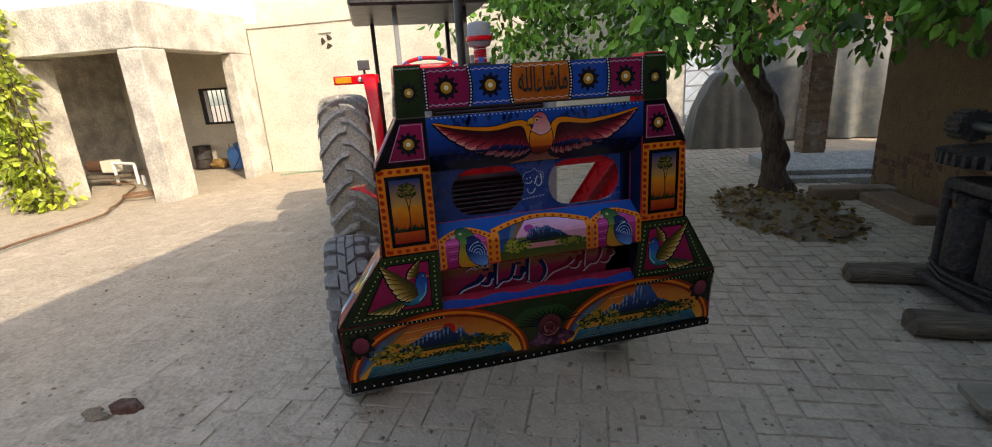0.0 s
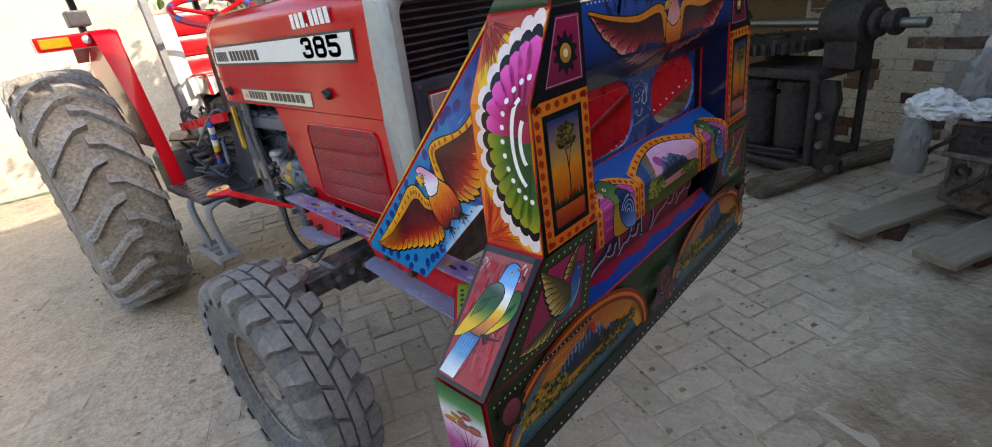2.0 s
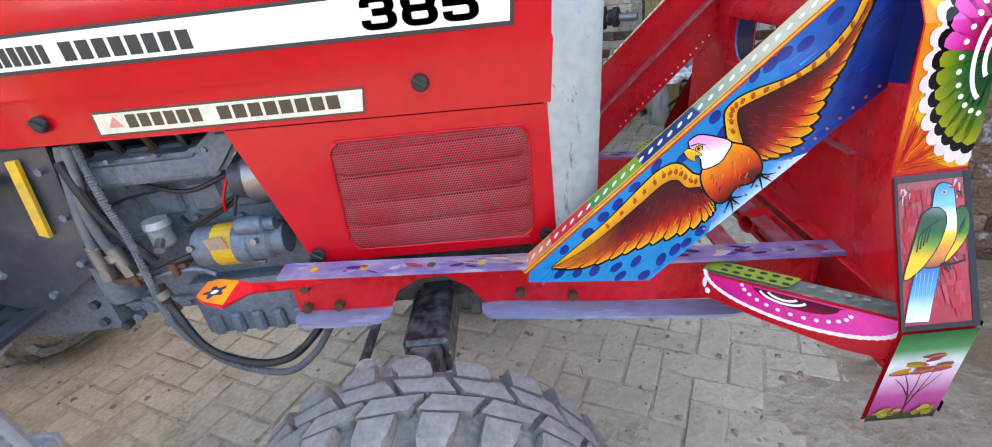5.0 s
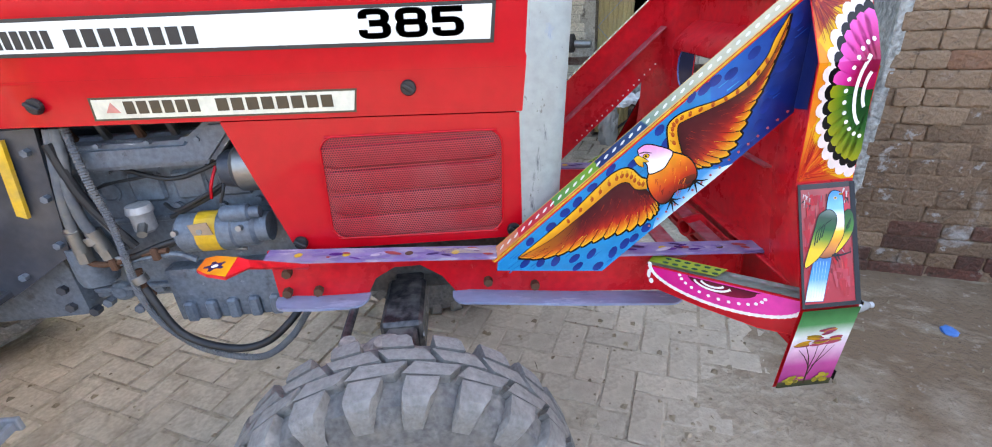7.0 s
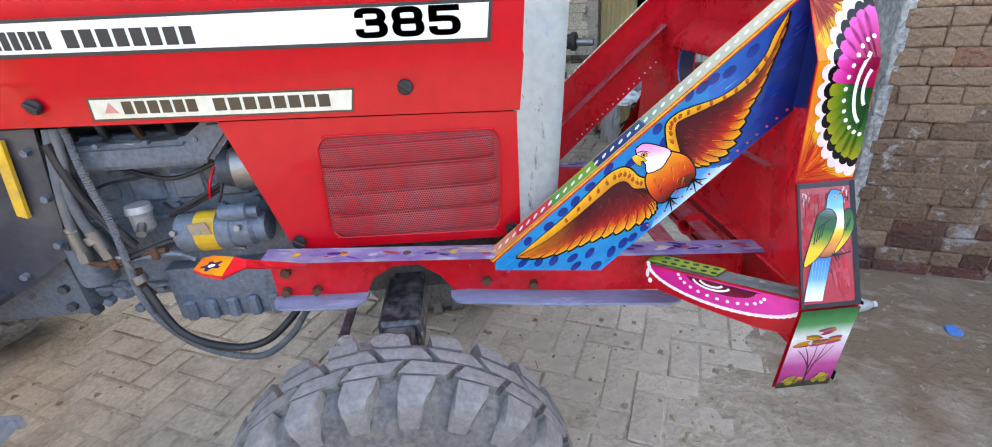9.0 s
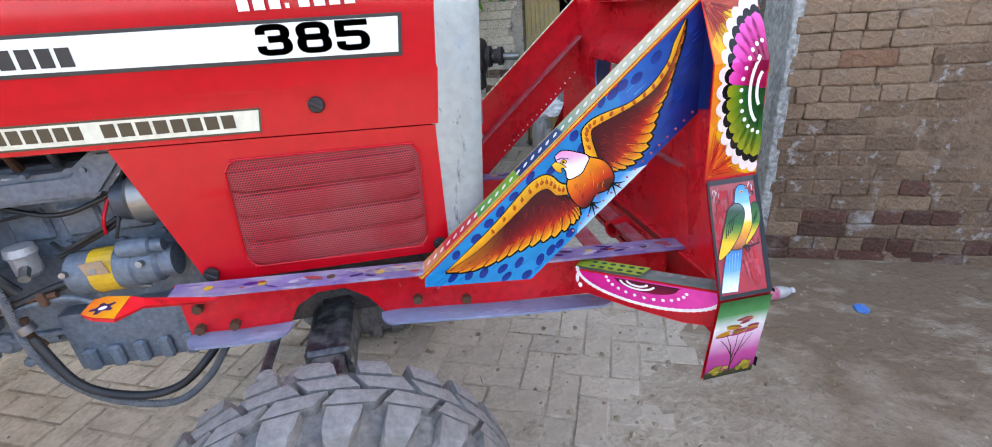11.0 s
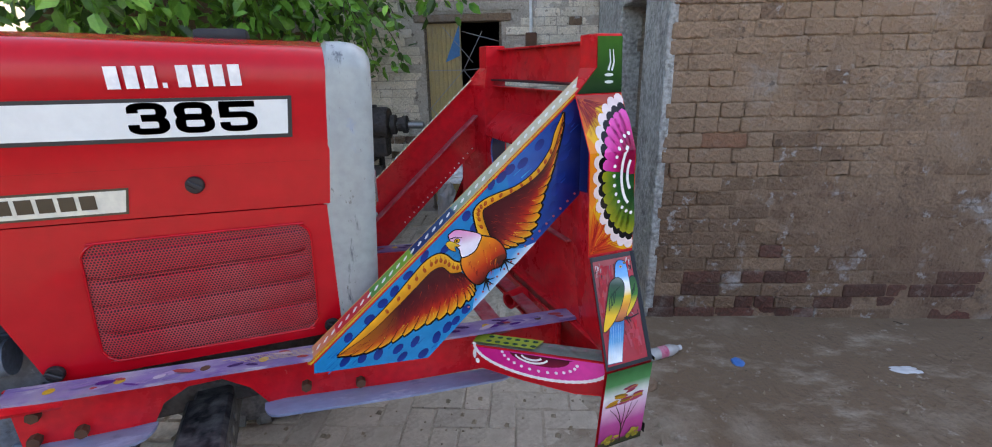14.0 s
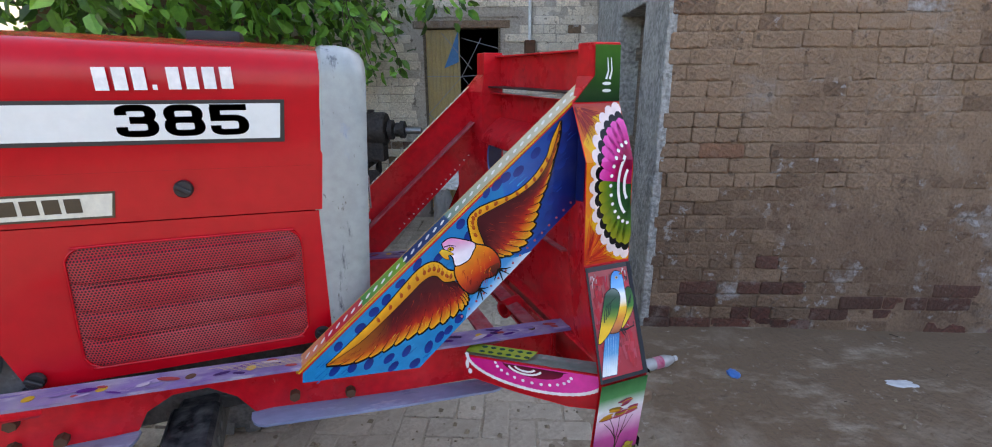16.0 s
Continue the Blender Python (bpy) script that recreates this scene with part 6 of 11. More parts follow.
for x, y in ((-0.16, 3.0), (0.42, 3.0), (-0.33, 3.95), (0.42, 3.95)):
    part("canopy_post", B(x - 0.02, x + 0.02, y - 0.02, y + 0.02, 1.0, 2.18, 0.004), rim_paint if x == -0.16 else black_paint, canopy)
part("exhaust_pipe", R((0.14, 1.75, 1.6), (0.14, 1.75, 2.3), 0.026, n=14), black_paint, tractor, "black upright exhaust pipe", smooth=True)

# ---- the painted blade in front of the tractor ----
BX = 0.035
enamel = art_material("brushed_enamel", 0.28, 0.42)
blade = thing("dozer_blade", "steel blade frame covered in bright hand-painted folk art", "tractor blade")
LEVELS = [(0.605, 0.655, 0.055), (0.833, 0.662, 0.042), (1.062, 0.505, 0.0), (1.322, 0.492, 0.0), (1.455, 0.418, 0.0), (1.517, 0.4145, 0.0), (1.592, 0.41, 0.0)]
DEPTH, INNER = 0.135, 0.338


def hw(z):
    for (a, x0, _), (b, x1, _) in zip(LEVELS, LEVELS[1:]):
        if z <= b:
            return x0 + (x1 - x0) * (z - a) / (b - a)
    return LEVELS[-1][1]


def yf(z):
    """How far the front of the blade leans back at a height."""
    if z >= 1.062:
        return 0.0
    return 0.042 * (1.062 - z) / 0.229 if z > 0.833 else 0.042 + 0.013 * (0.833 - z) / 0.228


def column(s):
    """One end column: a bent box whose back slants in to the arm, a straight post below it, and a flared side sheet."""
    bm = bmesh.new()
    rows = []
    for z, w, y in LEVELS[2:]:
        d = DEPTH if z < 1.46 else 0.076
        q = [(s * INNER, y), (s * w, y), (s * w, y + d), (s * INNER, y + min(d, 0.085))]
        rows.append([bm.verts.new((BX + x, yy, z)) for x, yy in q])
    for a, b in zip(rows, rows[1:]):
        for i in range(4):
            bm.faces.new((a[i], a[(i + 1) % 4], b[(i + 1) % 4], b[i]))
    bm.faces.new(rows[-1])
    t0, t1, t2, t3 = rows[0]
    b0, b1, b2, b3, b4 = [bm.verts.new((BX + s * x, y, 0.807)) for x, y in ((INNER, 0.052), (0.60, 0.052), (0.585, 0.12), (0.402, 0.086), (INNER, 0.086))]
    for f in ((t3, t2, b3, b4), (t2, b2, b3), (t1, t2, b2, b1), (t0, t1, b1, b0), (t0, t3, b4, b0), (b0, b1, b2, b3, b4)):
        bm.faces.new(f)
    col = part("column", bm, red_frame, blade, "painted end column with red back")
    col.data.materials.append(black_paint)
    for f in col.data.polygons:
        if abs(f.normal.y) > 0.85 and f.center.y < 0.065:
            f.material_index = 1
    rows = [[(BX + s * hw(z), y, z), (BX + s * hw(z), y + DEPTH, z)] for z, _, y in LEVELS[:3]]
    sheet = loft(rows)
    bmesh.ops.solidify(sheet, geom=sheet.faces[:], thickness=0.006 * s)
    if sum(v.co.x for v in sheet.verts) * s > sum(p[0] for r in rows for p in r) * s * len(sheet.verts) / 6:
        bmesh.ops.translate(sheet, verts=sheet.verts[:], vec=(-0.006 * s, 0, 0))
    part("flare_sheet", sheet, red_frame, col)
    rows = [[(BX + s * INNER, yf(z) + 0.0005, z), (BX + s * (hw(z) - 0.002), yf(z) + 0.0005, z)] for z in (0.834, 1.06)]
    front = loft(rows)
    bmesh.ops.recalc_face_normals(front, faces=front.faces)
    res = bmesh.ops.extrude_face_region(front, geom=front.faces[:])
    bmesh.ops.translate(front, verts=[v for v in res["geom"] if isinstance(v, bmesh.types.BMVert)], vec=(0, 0.005, 0))
    part("flare_plate", front, black_paint, col)
    if s < 0:
        # the arm's blue runs on over the slanting back of the column
        o, e = Vector((BX + s * INNER, 0.085, 0)), Vector((BX + s * 0.49, DEPTH, 0))
        A = Art(o, e - o, (0, 0, 1))
        if A.n.y < 0:
            A.n = -A.n
        u = (e - o).length
        A.fill([(0.05, 1.205), (u * 1.0, 1.226), (u * 1.0, 1.325), (u * 0.54, 1.452), (0.05, 1.452)], "12337e", "10174a", (1, 0.3))
        A.done("navy_paint", enamel, col, "glossy navy paint")
    return col


def banded(A, pts, stops, way):
    """A shape whose colour passes through several stops (place from 0 to 1, colour) along way."""
    f = lambda p: p[0] * way[0] + p[1] * way[1]
    lo, hi = min(map(f, pts)), max(map(f, pts))
    h = A.h
    for (t0, c0), (t1, c1) in zip(stops, stops[1:]):
        p = list(pts)
        for lv, keep in ((lo + (hi - lo) * t0, 1), (lo + (hi - lo) * t1, -1)):
            out = []
            for i in range(len(p)):
                a, b = p[i], p[(i + 1) % len(p)]
                ia, ib = keep * (f(a) - lv) >= -1e-9, keep * (f(b) - lv) >= -1e-9
                if ia:
                    out.append(a)
                if ia != ib:
                    t = (lv - f(a)) / (f(b) - f(a))
                    out.append((a[0] + (b[0] - a[0]) * t, a[1] + (b[1] - a[1]) * t))
            p = out
        if len(p) > 2:
            A.h = h
            A.fill(p, c0, c1, way)
    A.h = h + 0.00006


def star_petals(A, x, y, r, n, c, depth=0.25):
    pts = []
    for i in range(n * 4):
        a = 2 * math.pi * i / (n * 4)
        k = r * (1 - depth * (i % 4 in (0, 3)))
        pts.append((x + k * math.cos(a), y + k * math.sin(a)))
    A.fill(pts, c)


def wavy(A, x0, x1, y, c, amp=0.0025, n=22, w=0.0022):
    A.stroke([(x0 + (x1 - x0) * i / n, y + amp * math.sin(i * 1.9)) for i in range(n + 1)], w, c)


def medallion(A, x, y, r):
    """Dark daisy with a gold eye."""
    star_petals(A, x, y, r, 10, "17131c")
    A.dot(x, y, r * 0.5, "1b1114", n=12)
    A.dot(x, y, r * 0.46, "a8741e", "cc9636", n=14)
    A.dot(x, y, r * 0.2, "e8d49a", "f2ead0", n=10)


def flower_square(A, x0, x1, z0, z1, col):
    A.fill([(x0, z0), (x1, z0), (x1, z1), (x0, z1)], col)
    wavy(A, x0, x1, z0 + 0.008, "b9b4c8")
    wavy(A, x0, x1, z1 - 0.008, "b9b4c8")
    medallion(A, (x0 + x1) / 2, (z0 + z1) / 2, 0.035)


def bead_line(A, x0, z0, x1, z1, n, c="cfcfcf", bulge=0.0, r=0.0028, back="14121a", w=0.014):
    P = []
    for i in range(n + 1):
        t = i / n
        b = bulge * 4 * t * (1 - t)
        P.append((x0 + (x1 - x0) * t + b, z0 + (z1 - z0) * t))
    A.stroke(P, w, back)
    A.dots(P, r, c)
    A.up()


def clumps(A, x, y, rx, ry, n, r, cols, seed):
    q = random.Random(seed)
    h = A.h
    for i in range(n):
        a, k = q.uniform(0, 6.28), q.random() ** 0.5
        A.h = h + 0.00001 * i
        A.dot(x + rx * k * math.cos(a), y + ry * k * math.sin(a), r * q.uniform(0.6, 1.3), q.choice(cols), ry=r * q.uniform(0.45, 0.9), n=8, turn=q.uniform(-.4, .4))
    A.h = h + 0.00001 * n + 0.00006


def tree_picture(A, x0, x1, z0, z1, s):
    """A small tree at sunset in an orange frame."""
    o = 0.022
    A.fill([(x0, z0), (x1, z0), (x1, z1 - 0.012), (x1 - 0.02 * (s > 0), z1), (x0 + 0.02 * (s < 0), z1), (x0, z1 - 0.012)], "d9661a", "e07a1c")
    q = random.Random(5)
    h = A.h
    for k in range(12):
        t = (k + 0.5) / 12
        for x in (x0 + 0.009, x1 - 0.009):
            A.h = h
            A.dot(x, z0 + t * (z1 - z0), 0.0065, "a02a12", ry=0.008, n=7, turn=0.6)
    for k in range(6):
        for z in (z0 + 0.009, z1 - 0.01):
            A.h = h
            A.dot(x0 + (k + 0.7) / 6.4 * (x1 - x0), z, 0.0075, "a02a12", ry=0.006, n=7)
    A.up()
    A.fill([(x0 + o, z0 + o), (x1 - o, z0 + o), (x1 - o, z1 - o), (x0 + o, z1 - o)], "0c0b10")
    a, b, c, d = x0 + o + 0.011, x1 - o - 0.011, z0 + o + 0.011, z1 - o - 0.011
    m = c + (d - c) * 0.58
    g = c + (d - c) * 0.2
    A.fill([(a, m), (b, m), (b, d), (a, d)], "c08a3a", "14346c")
    A.h -= A.D
    A.fill([(a, g), (b, g), (b, m), (a, m)], "b13a10", "d9861f")
    A.h -= A.D
    A.fill([(a, c), (b, c), (b, g), (a, g)], "8c1f14", "c0501a")
    h = A.h
    for k in range(26):
        x = a + (b - a) * (k + 0.5) / 26
        A.h = h
        A.fill([(x - 0.003, g - 0.004), (x + 0.003, g - 0.004), (x + q.uniform(-.003, .003), g + q.uniform(.008, .026))], "20301a")
    A.up()
    t = (a + b) / 2 + 0.004
    A.stroke([(t, g), (t + 0.002, g + 0.045), (t - 0.002, g + 0.085), (t - 0.012, g + 0.115)], 0.0045, "3a2413", w2=0.002)
    A.stroke([(t + 0.001, g + 0.06), (t + 0.012, g + 0.105)], 0.003, "3a2413", w2=0.0015)
    clumps(A, t, g + 0.118, 0.028, 0.022, 80, 0.0052, ["4a3e18", "5c5420", "7a6a2a", "2c3016", "3a3418"], 8)


def lerp2(a, b, t):
    return (a[0] + (b[0] - a[0]) * t, a[1] + (b[1] - a[1]) * t)


def wing(A, lead, trail, n, tones=("3c1016", "76161a", "bc261c", "e0601c", "f8b81e"), line="6a1414", glow="f0901c"):
    """A wing blended from maroon at its leading edge to yellow feather tips, both lines running from body to wing tip."""
    a, b = spline(lead, 12), spline(trail, 12)
    stops = list(zip((0.0, 0.38, 0.62, 0.84, 1.0), (srgb(c) for c in tones)))
    N = n * 6
    pick = lambda line, u: line[min(int(u * (len(line) - 1) + 0.5), len(line) - 1)]
    edge, rows = [], []
    for k in range(N + 1):
        u = k / N
        p, q = Vector(pick(a, u)), Vector(pick(b, u))
        f = (u * n) % 1.0
        e = 1.0 - 0.13 * (1 - f) ** 1.6 * (1 - u * 0.5)
        rows.append([tuple(p + (q - p) * (t * e)) for t, _ in stops])
        edge.append(rows[-1][-1])
    A.stroke(edge, 0.011, "120a0c")
    for r0, r1 in zip(rows, rows[1:]):
        for m in range(4):
            c0, c1 = stops[m][1], stops[m + 1][1]
            A.face([r0[m], r0[m + 1], r1[m + 1], r1[m]], [c0, c1, c1, c0])
    A.up()
    h = A.h
    for k in range(1, n):
        r0, r1 = rows[k * 6], rows[max(0, k * 6 - 5)]
        A.h = h
        A.stroke([r1[1], lerp2(r1[2], r0[2], 0.5), r0[3], r0[4]], 0.0012, line, w2=0.0034)
    A.up()
    for k in range(n):
        r0, r1 = rows[k * 6 + 2], rows[k * 6 + 4]
        A.h = h + 0.00004
        A.stroke([lerp2(r0[2], r0[3], 0.6), r0[3], lerp2(r0[4], r1[4], 0.5)], 0.0004, glow, w2=0.003)
    A.up()


def dove(A, cx, cz, s):
    """A flying blue bird with yellow wings; s: the way it faces."""
    f = lambda x, z: (cx + s * x, cz + z)
    tones = ("2e2a14", "5c4a1c", "94742e", "c09a48", "d8bc7c")
    wing(A, [f(-0.002, -0.028), f(-0.05, -0.040), f(-0.132, -0.065)], [f(-0.022, -0.060), f(-0.05, -0.084), f(-0.095, -0.080), f(-0.134, -0.068)], 6, ("1c3228", "3a4420", "7a6a2a", "b89440", "d8bc7c"), "1c160c", "e0c890")
    wing(A, [f(0.026, 0.036), f(0.036, 0.066), f(0.041, 0.094)], [f(-0.006, 0.032), f(0.004, 0.060), f(0.036, 0.092)], 5, tones, "1c160c", "e0c890")
    body = spline([f(0.046, 0.050), f(0.056, 0.036), f(0.056, 0.004), f(0.050, -0.028), f(0.030, -0.054), f(0.002, -0.062), f(-0.020, -0.054), f(-0.012, -0.030), f(0.014, -0.012), f(0.022, 0.022), f(0.034, 0.047), f(0.046, 0.050)])
    A.stroke(body, 0.005, "120c10")
    banded(A, body, [(0.0, "1e5a5c"), (0.3, "2f7a9a"), (0.6, "2c5ca8"), (1.0, "1c3c80")], (0.35, 1))
    A.stroke([f(0.052, 0.010), f(0.047, -0.024), f(0.026, -0.050)], 0.002, "7ab0c8", w2=0.006, k=4)
    wing(A, [f(0.026, -0.030), f(0.020, 0.008), f(-0.016, 0.044), f(-0.076, 0.092)], [f(-0.006, -0.048), f(-0.036, -0.034), f(-0.058, 0.012), f(-0.070, 0.056), f(-0.078, 0.090)], 9, tones, "1c160c", "e0c890")
    A.dot(*f(0.045, 0.038), 0.003, "c8b890", n=8)
    A.dot(*f(0.045, 0.038), 0.0018, "0a0a0a", n=6)
    A.fill([f(0.053, 0.042), f(0.066, 0.034), f(0.055, 0.030)], "a06a2a")


def border(A, pts, w, c, bead="b9b87a", step=0.016):
    A.stroke(pts, w, c, closed=True)
    P = []
    n = len(pts)
    for i in range(n):
        a, b = pts[i], pts[(i + 1) % n]
        k = max(1, int(math.dist(a, b) / step))
        P += [lerp2(a, b, j / k) for j in range(k)]
    A.dots(P, 0.003, bead, 5)
    A.up()


def bird_panel(A, s):
    pts = [(s * INNER, 0.842), (s * (hw(0.842) - 0.004), 0.842), (s * (hw(1.06) - 0.002), 1.058), (s * INNER, 1.058)]
    A.fill(pts, "1f2a16", "2c3a1a")
    c = [(s * (INNER + 0.035), 0.872), (s * (hw(0.872) - 0.062), 0.872), (s * (hw(1.03) - 0.034), 1.03), (s * (INNER + 0.035), 1.03)]
    border(A, [lerp2(p, q, 0.5) for p, q in zip(pts, c)], 0.012, "27351a")
    A.fill([lerp2(p, (s * 0.44, 0.94), -0.05) for p in c], "0e0c10")
    A.fill(c, "7c1030", "a81d56", (s * 0.3, 1))
    dove(A, s * 0.437, 0.945, -s)


def parrot_block(A, x, z, s, k=1.0):
    """A perched bird seen from behind its folded blue wing."""
    f = lambda a, b: (x + s * a * k, z + b * k)
    for i in range(9):
        A.stroke([f(-0.055, 0.05 - 0.011 * i), f(-0.01, 0.052 - 0.011 * i), f(0.05, 0.048 - 0.011 * i)], 0.0016, "e47ac0" if i % 2 else "5c0c34", w2=0.0004)
    body = spline([f(-0.034, 0.046), f(-0.024, 0.062), f(-0.006, 0.066), f(0.012, 0.054), f(0.024, 0.024), f(0.038, -0.020), f(0.044, -0.052), f(-0.022, -0.052), f(-0.028, -0.02), f(-0.022, 0.018), f(-0.034, 0.046)])
    A.stroke(body, 0.005, "140c12")
    banded(A, body, [(0.0, "b86a1c"), (0.35, "a08428"), (0.62, "4a7034"), (1.0, "1c4a34")], (0.1, 1))
    A.fill(spline([f(-0.033, 0.050), f(-0.046, 0.042), f(-0.040, 0.034), f(-0.030, 0.038), f(-0.033, 0.050)], 3), "c8a88a", "8a4a3a")
    w = spline([f(0.000, 0.030), f(0.018, 0.032), f(0.040, 0.006), f(0.054, -0.050), f(0.024, -0.052), f(0.002, -0.030), f(-0.006, 0.0), f(0.000, 0.030)])
    A.stroke(w, 0.004, "0c0c1c")
    banded(A, w, [(0.0, "5a86c0"), (0.5, "20346c"), (1.0, "141c48")], (-0.2, 1))
    for r in (0.006, 0.013, 0.020, 0.027):
        A.stroke([f(0.026 + r * math.cos(a), -0.022 + 1.35 * r * math.sin(a)) for a in [i * 0.42 - 0.2 for i in range(8)]], 0.0014, "a4bcdc", w2=0.0026)
    A.dot(*f(-0.016, 0.046), 0.0048, "e8d8a0", n=10)
    A.dot(*f(-0.016, 0.046), 0.0026, "140c10", n=8)


def mountain_scene(A, outline, z0, z1, x0, x1, sky0, sky1, sun, sunx, seed, water=True):
    A.fill(outline, sky0, sky1)
    if water:
        # blue evening air towards one side, thin cloud bands over it
        for k in range(4):
            pts = [p for p in outline if p[0] < x0 + (x1 - x0) * (0.40 - 0.075 * k)]
            if len(pts) > 2:
                A.fill(pts, ("8a7a4a", "5c7484", "3a6a96", "2a5486")[k], ("7a4a2c", "4a5a70", "2f5484", "1f3f70")[k])
        for k in range(5):
            zz = z0 + (z1 - z0) * (0.62 + 0.05 * k)
            xx = x0 + (x1 - x0) * (0.30 + 0.05 * (k % 3))
            A.stroke([(xx, zz), (xx + (x1 - x0) * 0.14, zz + 0.003), (xx + (x1 - x0) * 0.26, zz)], 0.0016, ("e8b45a", "c8783a", "d89a9a")[k % 3], w2=0.0004)
    A.dot(sunx, z0 + (z1 - z0) * 0.70, (z1 - z0) * 0.13, sun, n=16)
    q = random.Random(seed)
    w = x1 - x0
    base = z0 + (z1 - z0) * 0.36
    # far and near ridges with lit flanks, brushed on unevenly
    for lift, c0, c1, lit in ((0.62, "1c2c4c", "3a5684", "9aa8b8"), (0.44, "101826", "243656", "6a86a4")):
        top = []
        for k in range(33):
            u = k / 32
            bell = math.exp(-((u - 0.5) / 0.26) ** 2)
            top.append((x0 + w * (0.1 + 0.8 * u), base + (z1 - z0) * lift * bell * (0.55 + 0.75 * abs(noise.noise((u * 7, seed * 3.1, lift * 9))) + 0.25 * noise.noise((u * 19, seed, 2)))))
        A.fill([(x0 + w * 0.9, base), (x0 + w * 0.1, base)] + top, c0, c1)
        h = A.h
        for k in range(2, 31):
            if top[k][1] > top[k - 1][1] and top[k][1] - base > (z1 - z0) * 0.08:
                A.h = h
                d = (top[k][1] - base) * q.uniform(0.35, 0.6)
                A.fill([top[k], (top[k][0] - w * 0.012, top[k][1] - d * 0.5), (top[k][0] - w * 0.004, top[k][1] - d), (top[k][0] + w * 0.003, top[k][1] - d * 0.4)], c1, lit)
        A.up()
    A.fill([(x0 + w * 0.12, base - 0.002), (x1 - w * 0.12, base - 0.002), (x1 - w * 0.2, base + (z1 - z0) * 0.06), (x0 + w * 0.2, base + (z1 - z0) * 0.05)], "1c2614", "2e3a1a")
    return base, w, q


def landscape(A, s):
    """A painted valley under a double orange arch on the foot of the blade."""
    x0, x1, z0, z1 = 0.075, 0.635, 0.662, 0.828
    cxm, half = (x0 + x1) / 2, (x1 - x0) / 2
    arch = [(s * (cxm + half * math.cos(a)), z0 + (z1 - z0) * math.sin(a)) for a in [math.pi * i / 24 for i in range(25)]]
    lo, hi = (s * x0, s * x1) if s > 0 else (s * x1, s * x0)
    base, w, q = mountain_scene(A, arch, z0, z1, lo, hi, "e09a30", "a8401c", "b41c10", s * cxm + 0.03, 3 if s > 0 else 4)
    A.fill([(lo + 0.03, z0), (hi - 0.03, z0), (hi - 0.055, z0 + 0.038), (lo + 0.055, z0 + 0.038)], "16384a", "2c6a78")
    for k in range(5):
        zz = z0 + 0.006 + k * 0.006
        A.stroke([(lo + 0.05 + 0.01 * k, zz), (hi - 0.06 - 0.02 * k, zz + 0.001)], 0.0014, "4f7a74" if k % 2 else "8a7438")
    clumps(A, lo + w * 0.24, z0 + 0.062, 0.085, 0.034, 150, 0.0058, ["5a5a1c", "b08a2c", "6e6a22", "2e421a", "1c2812", "8a7a26"], 6 + s)
    clumps(A, hi - w * 0.27, z0 + 0.056, 0.11, 0.028, 150, 0.0056, ["26341a", "3e4a1a", "5e5620", "1a2410"], 9 + s)
    clumps(A, s * cxm, z0 + 0.043, 0.15, 0.008, 90, 0.0048, ["26341a", "3e4a1a", "1a2410"], 12 + s)
    for g, c in ((0.0, "7c2a10"), (0.0095, "e0701c"), (0.019, "8c2c10")):
        A.stroke([(s * (cxm + (half + g - 0.004) * math.cos(a)), z0 + (z1 - z0 + g - 0.004) * math.sin(a)) for a in [math.pi * i / 28 for i in range(29)]], 0.0085, c)


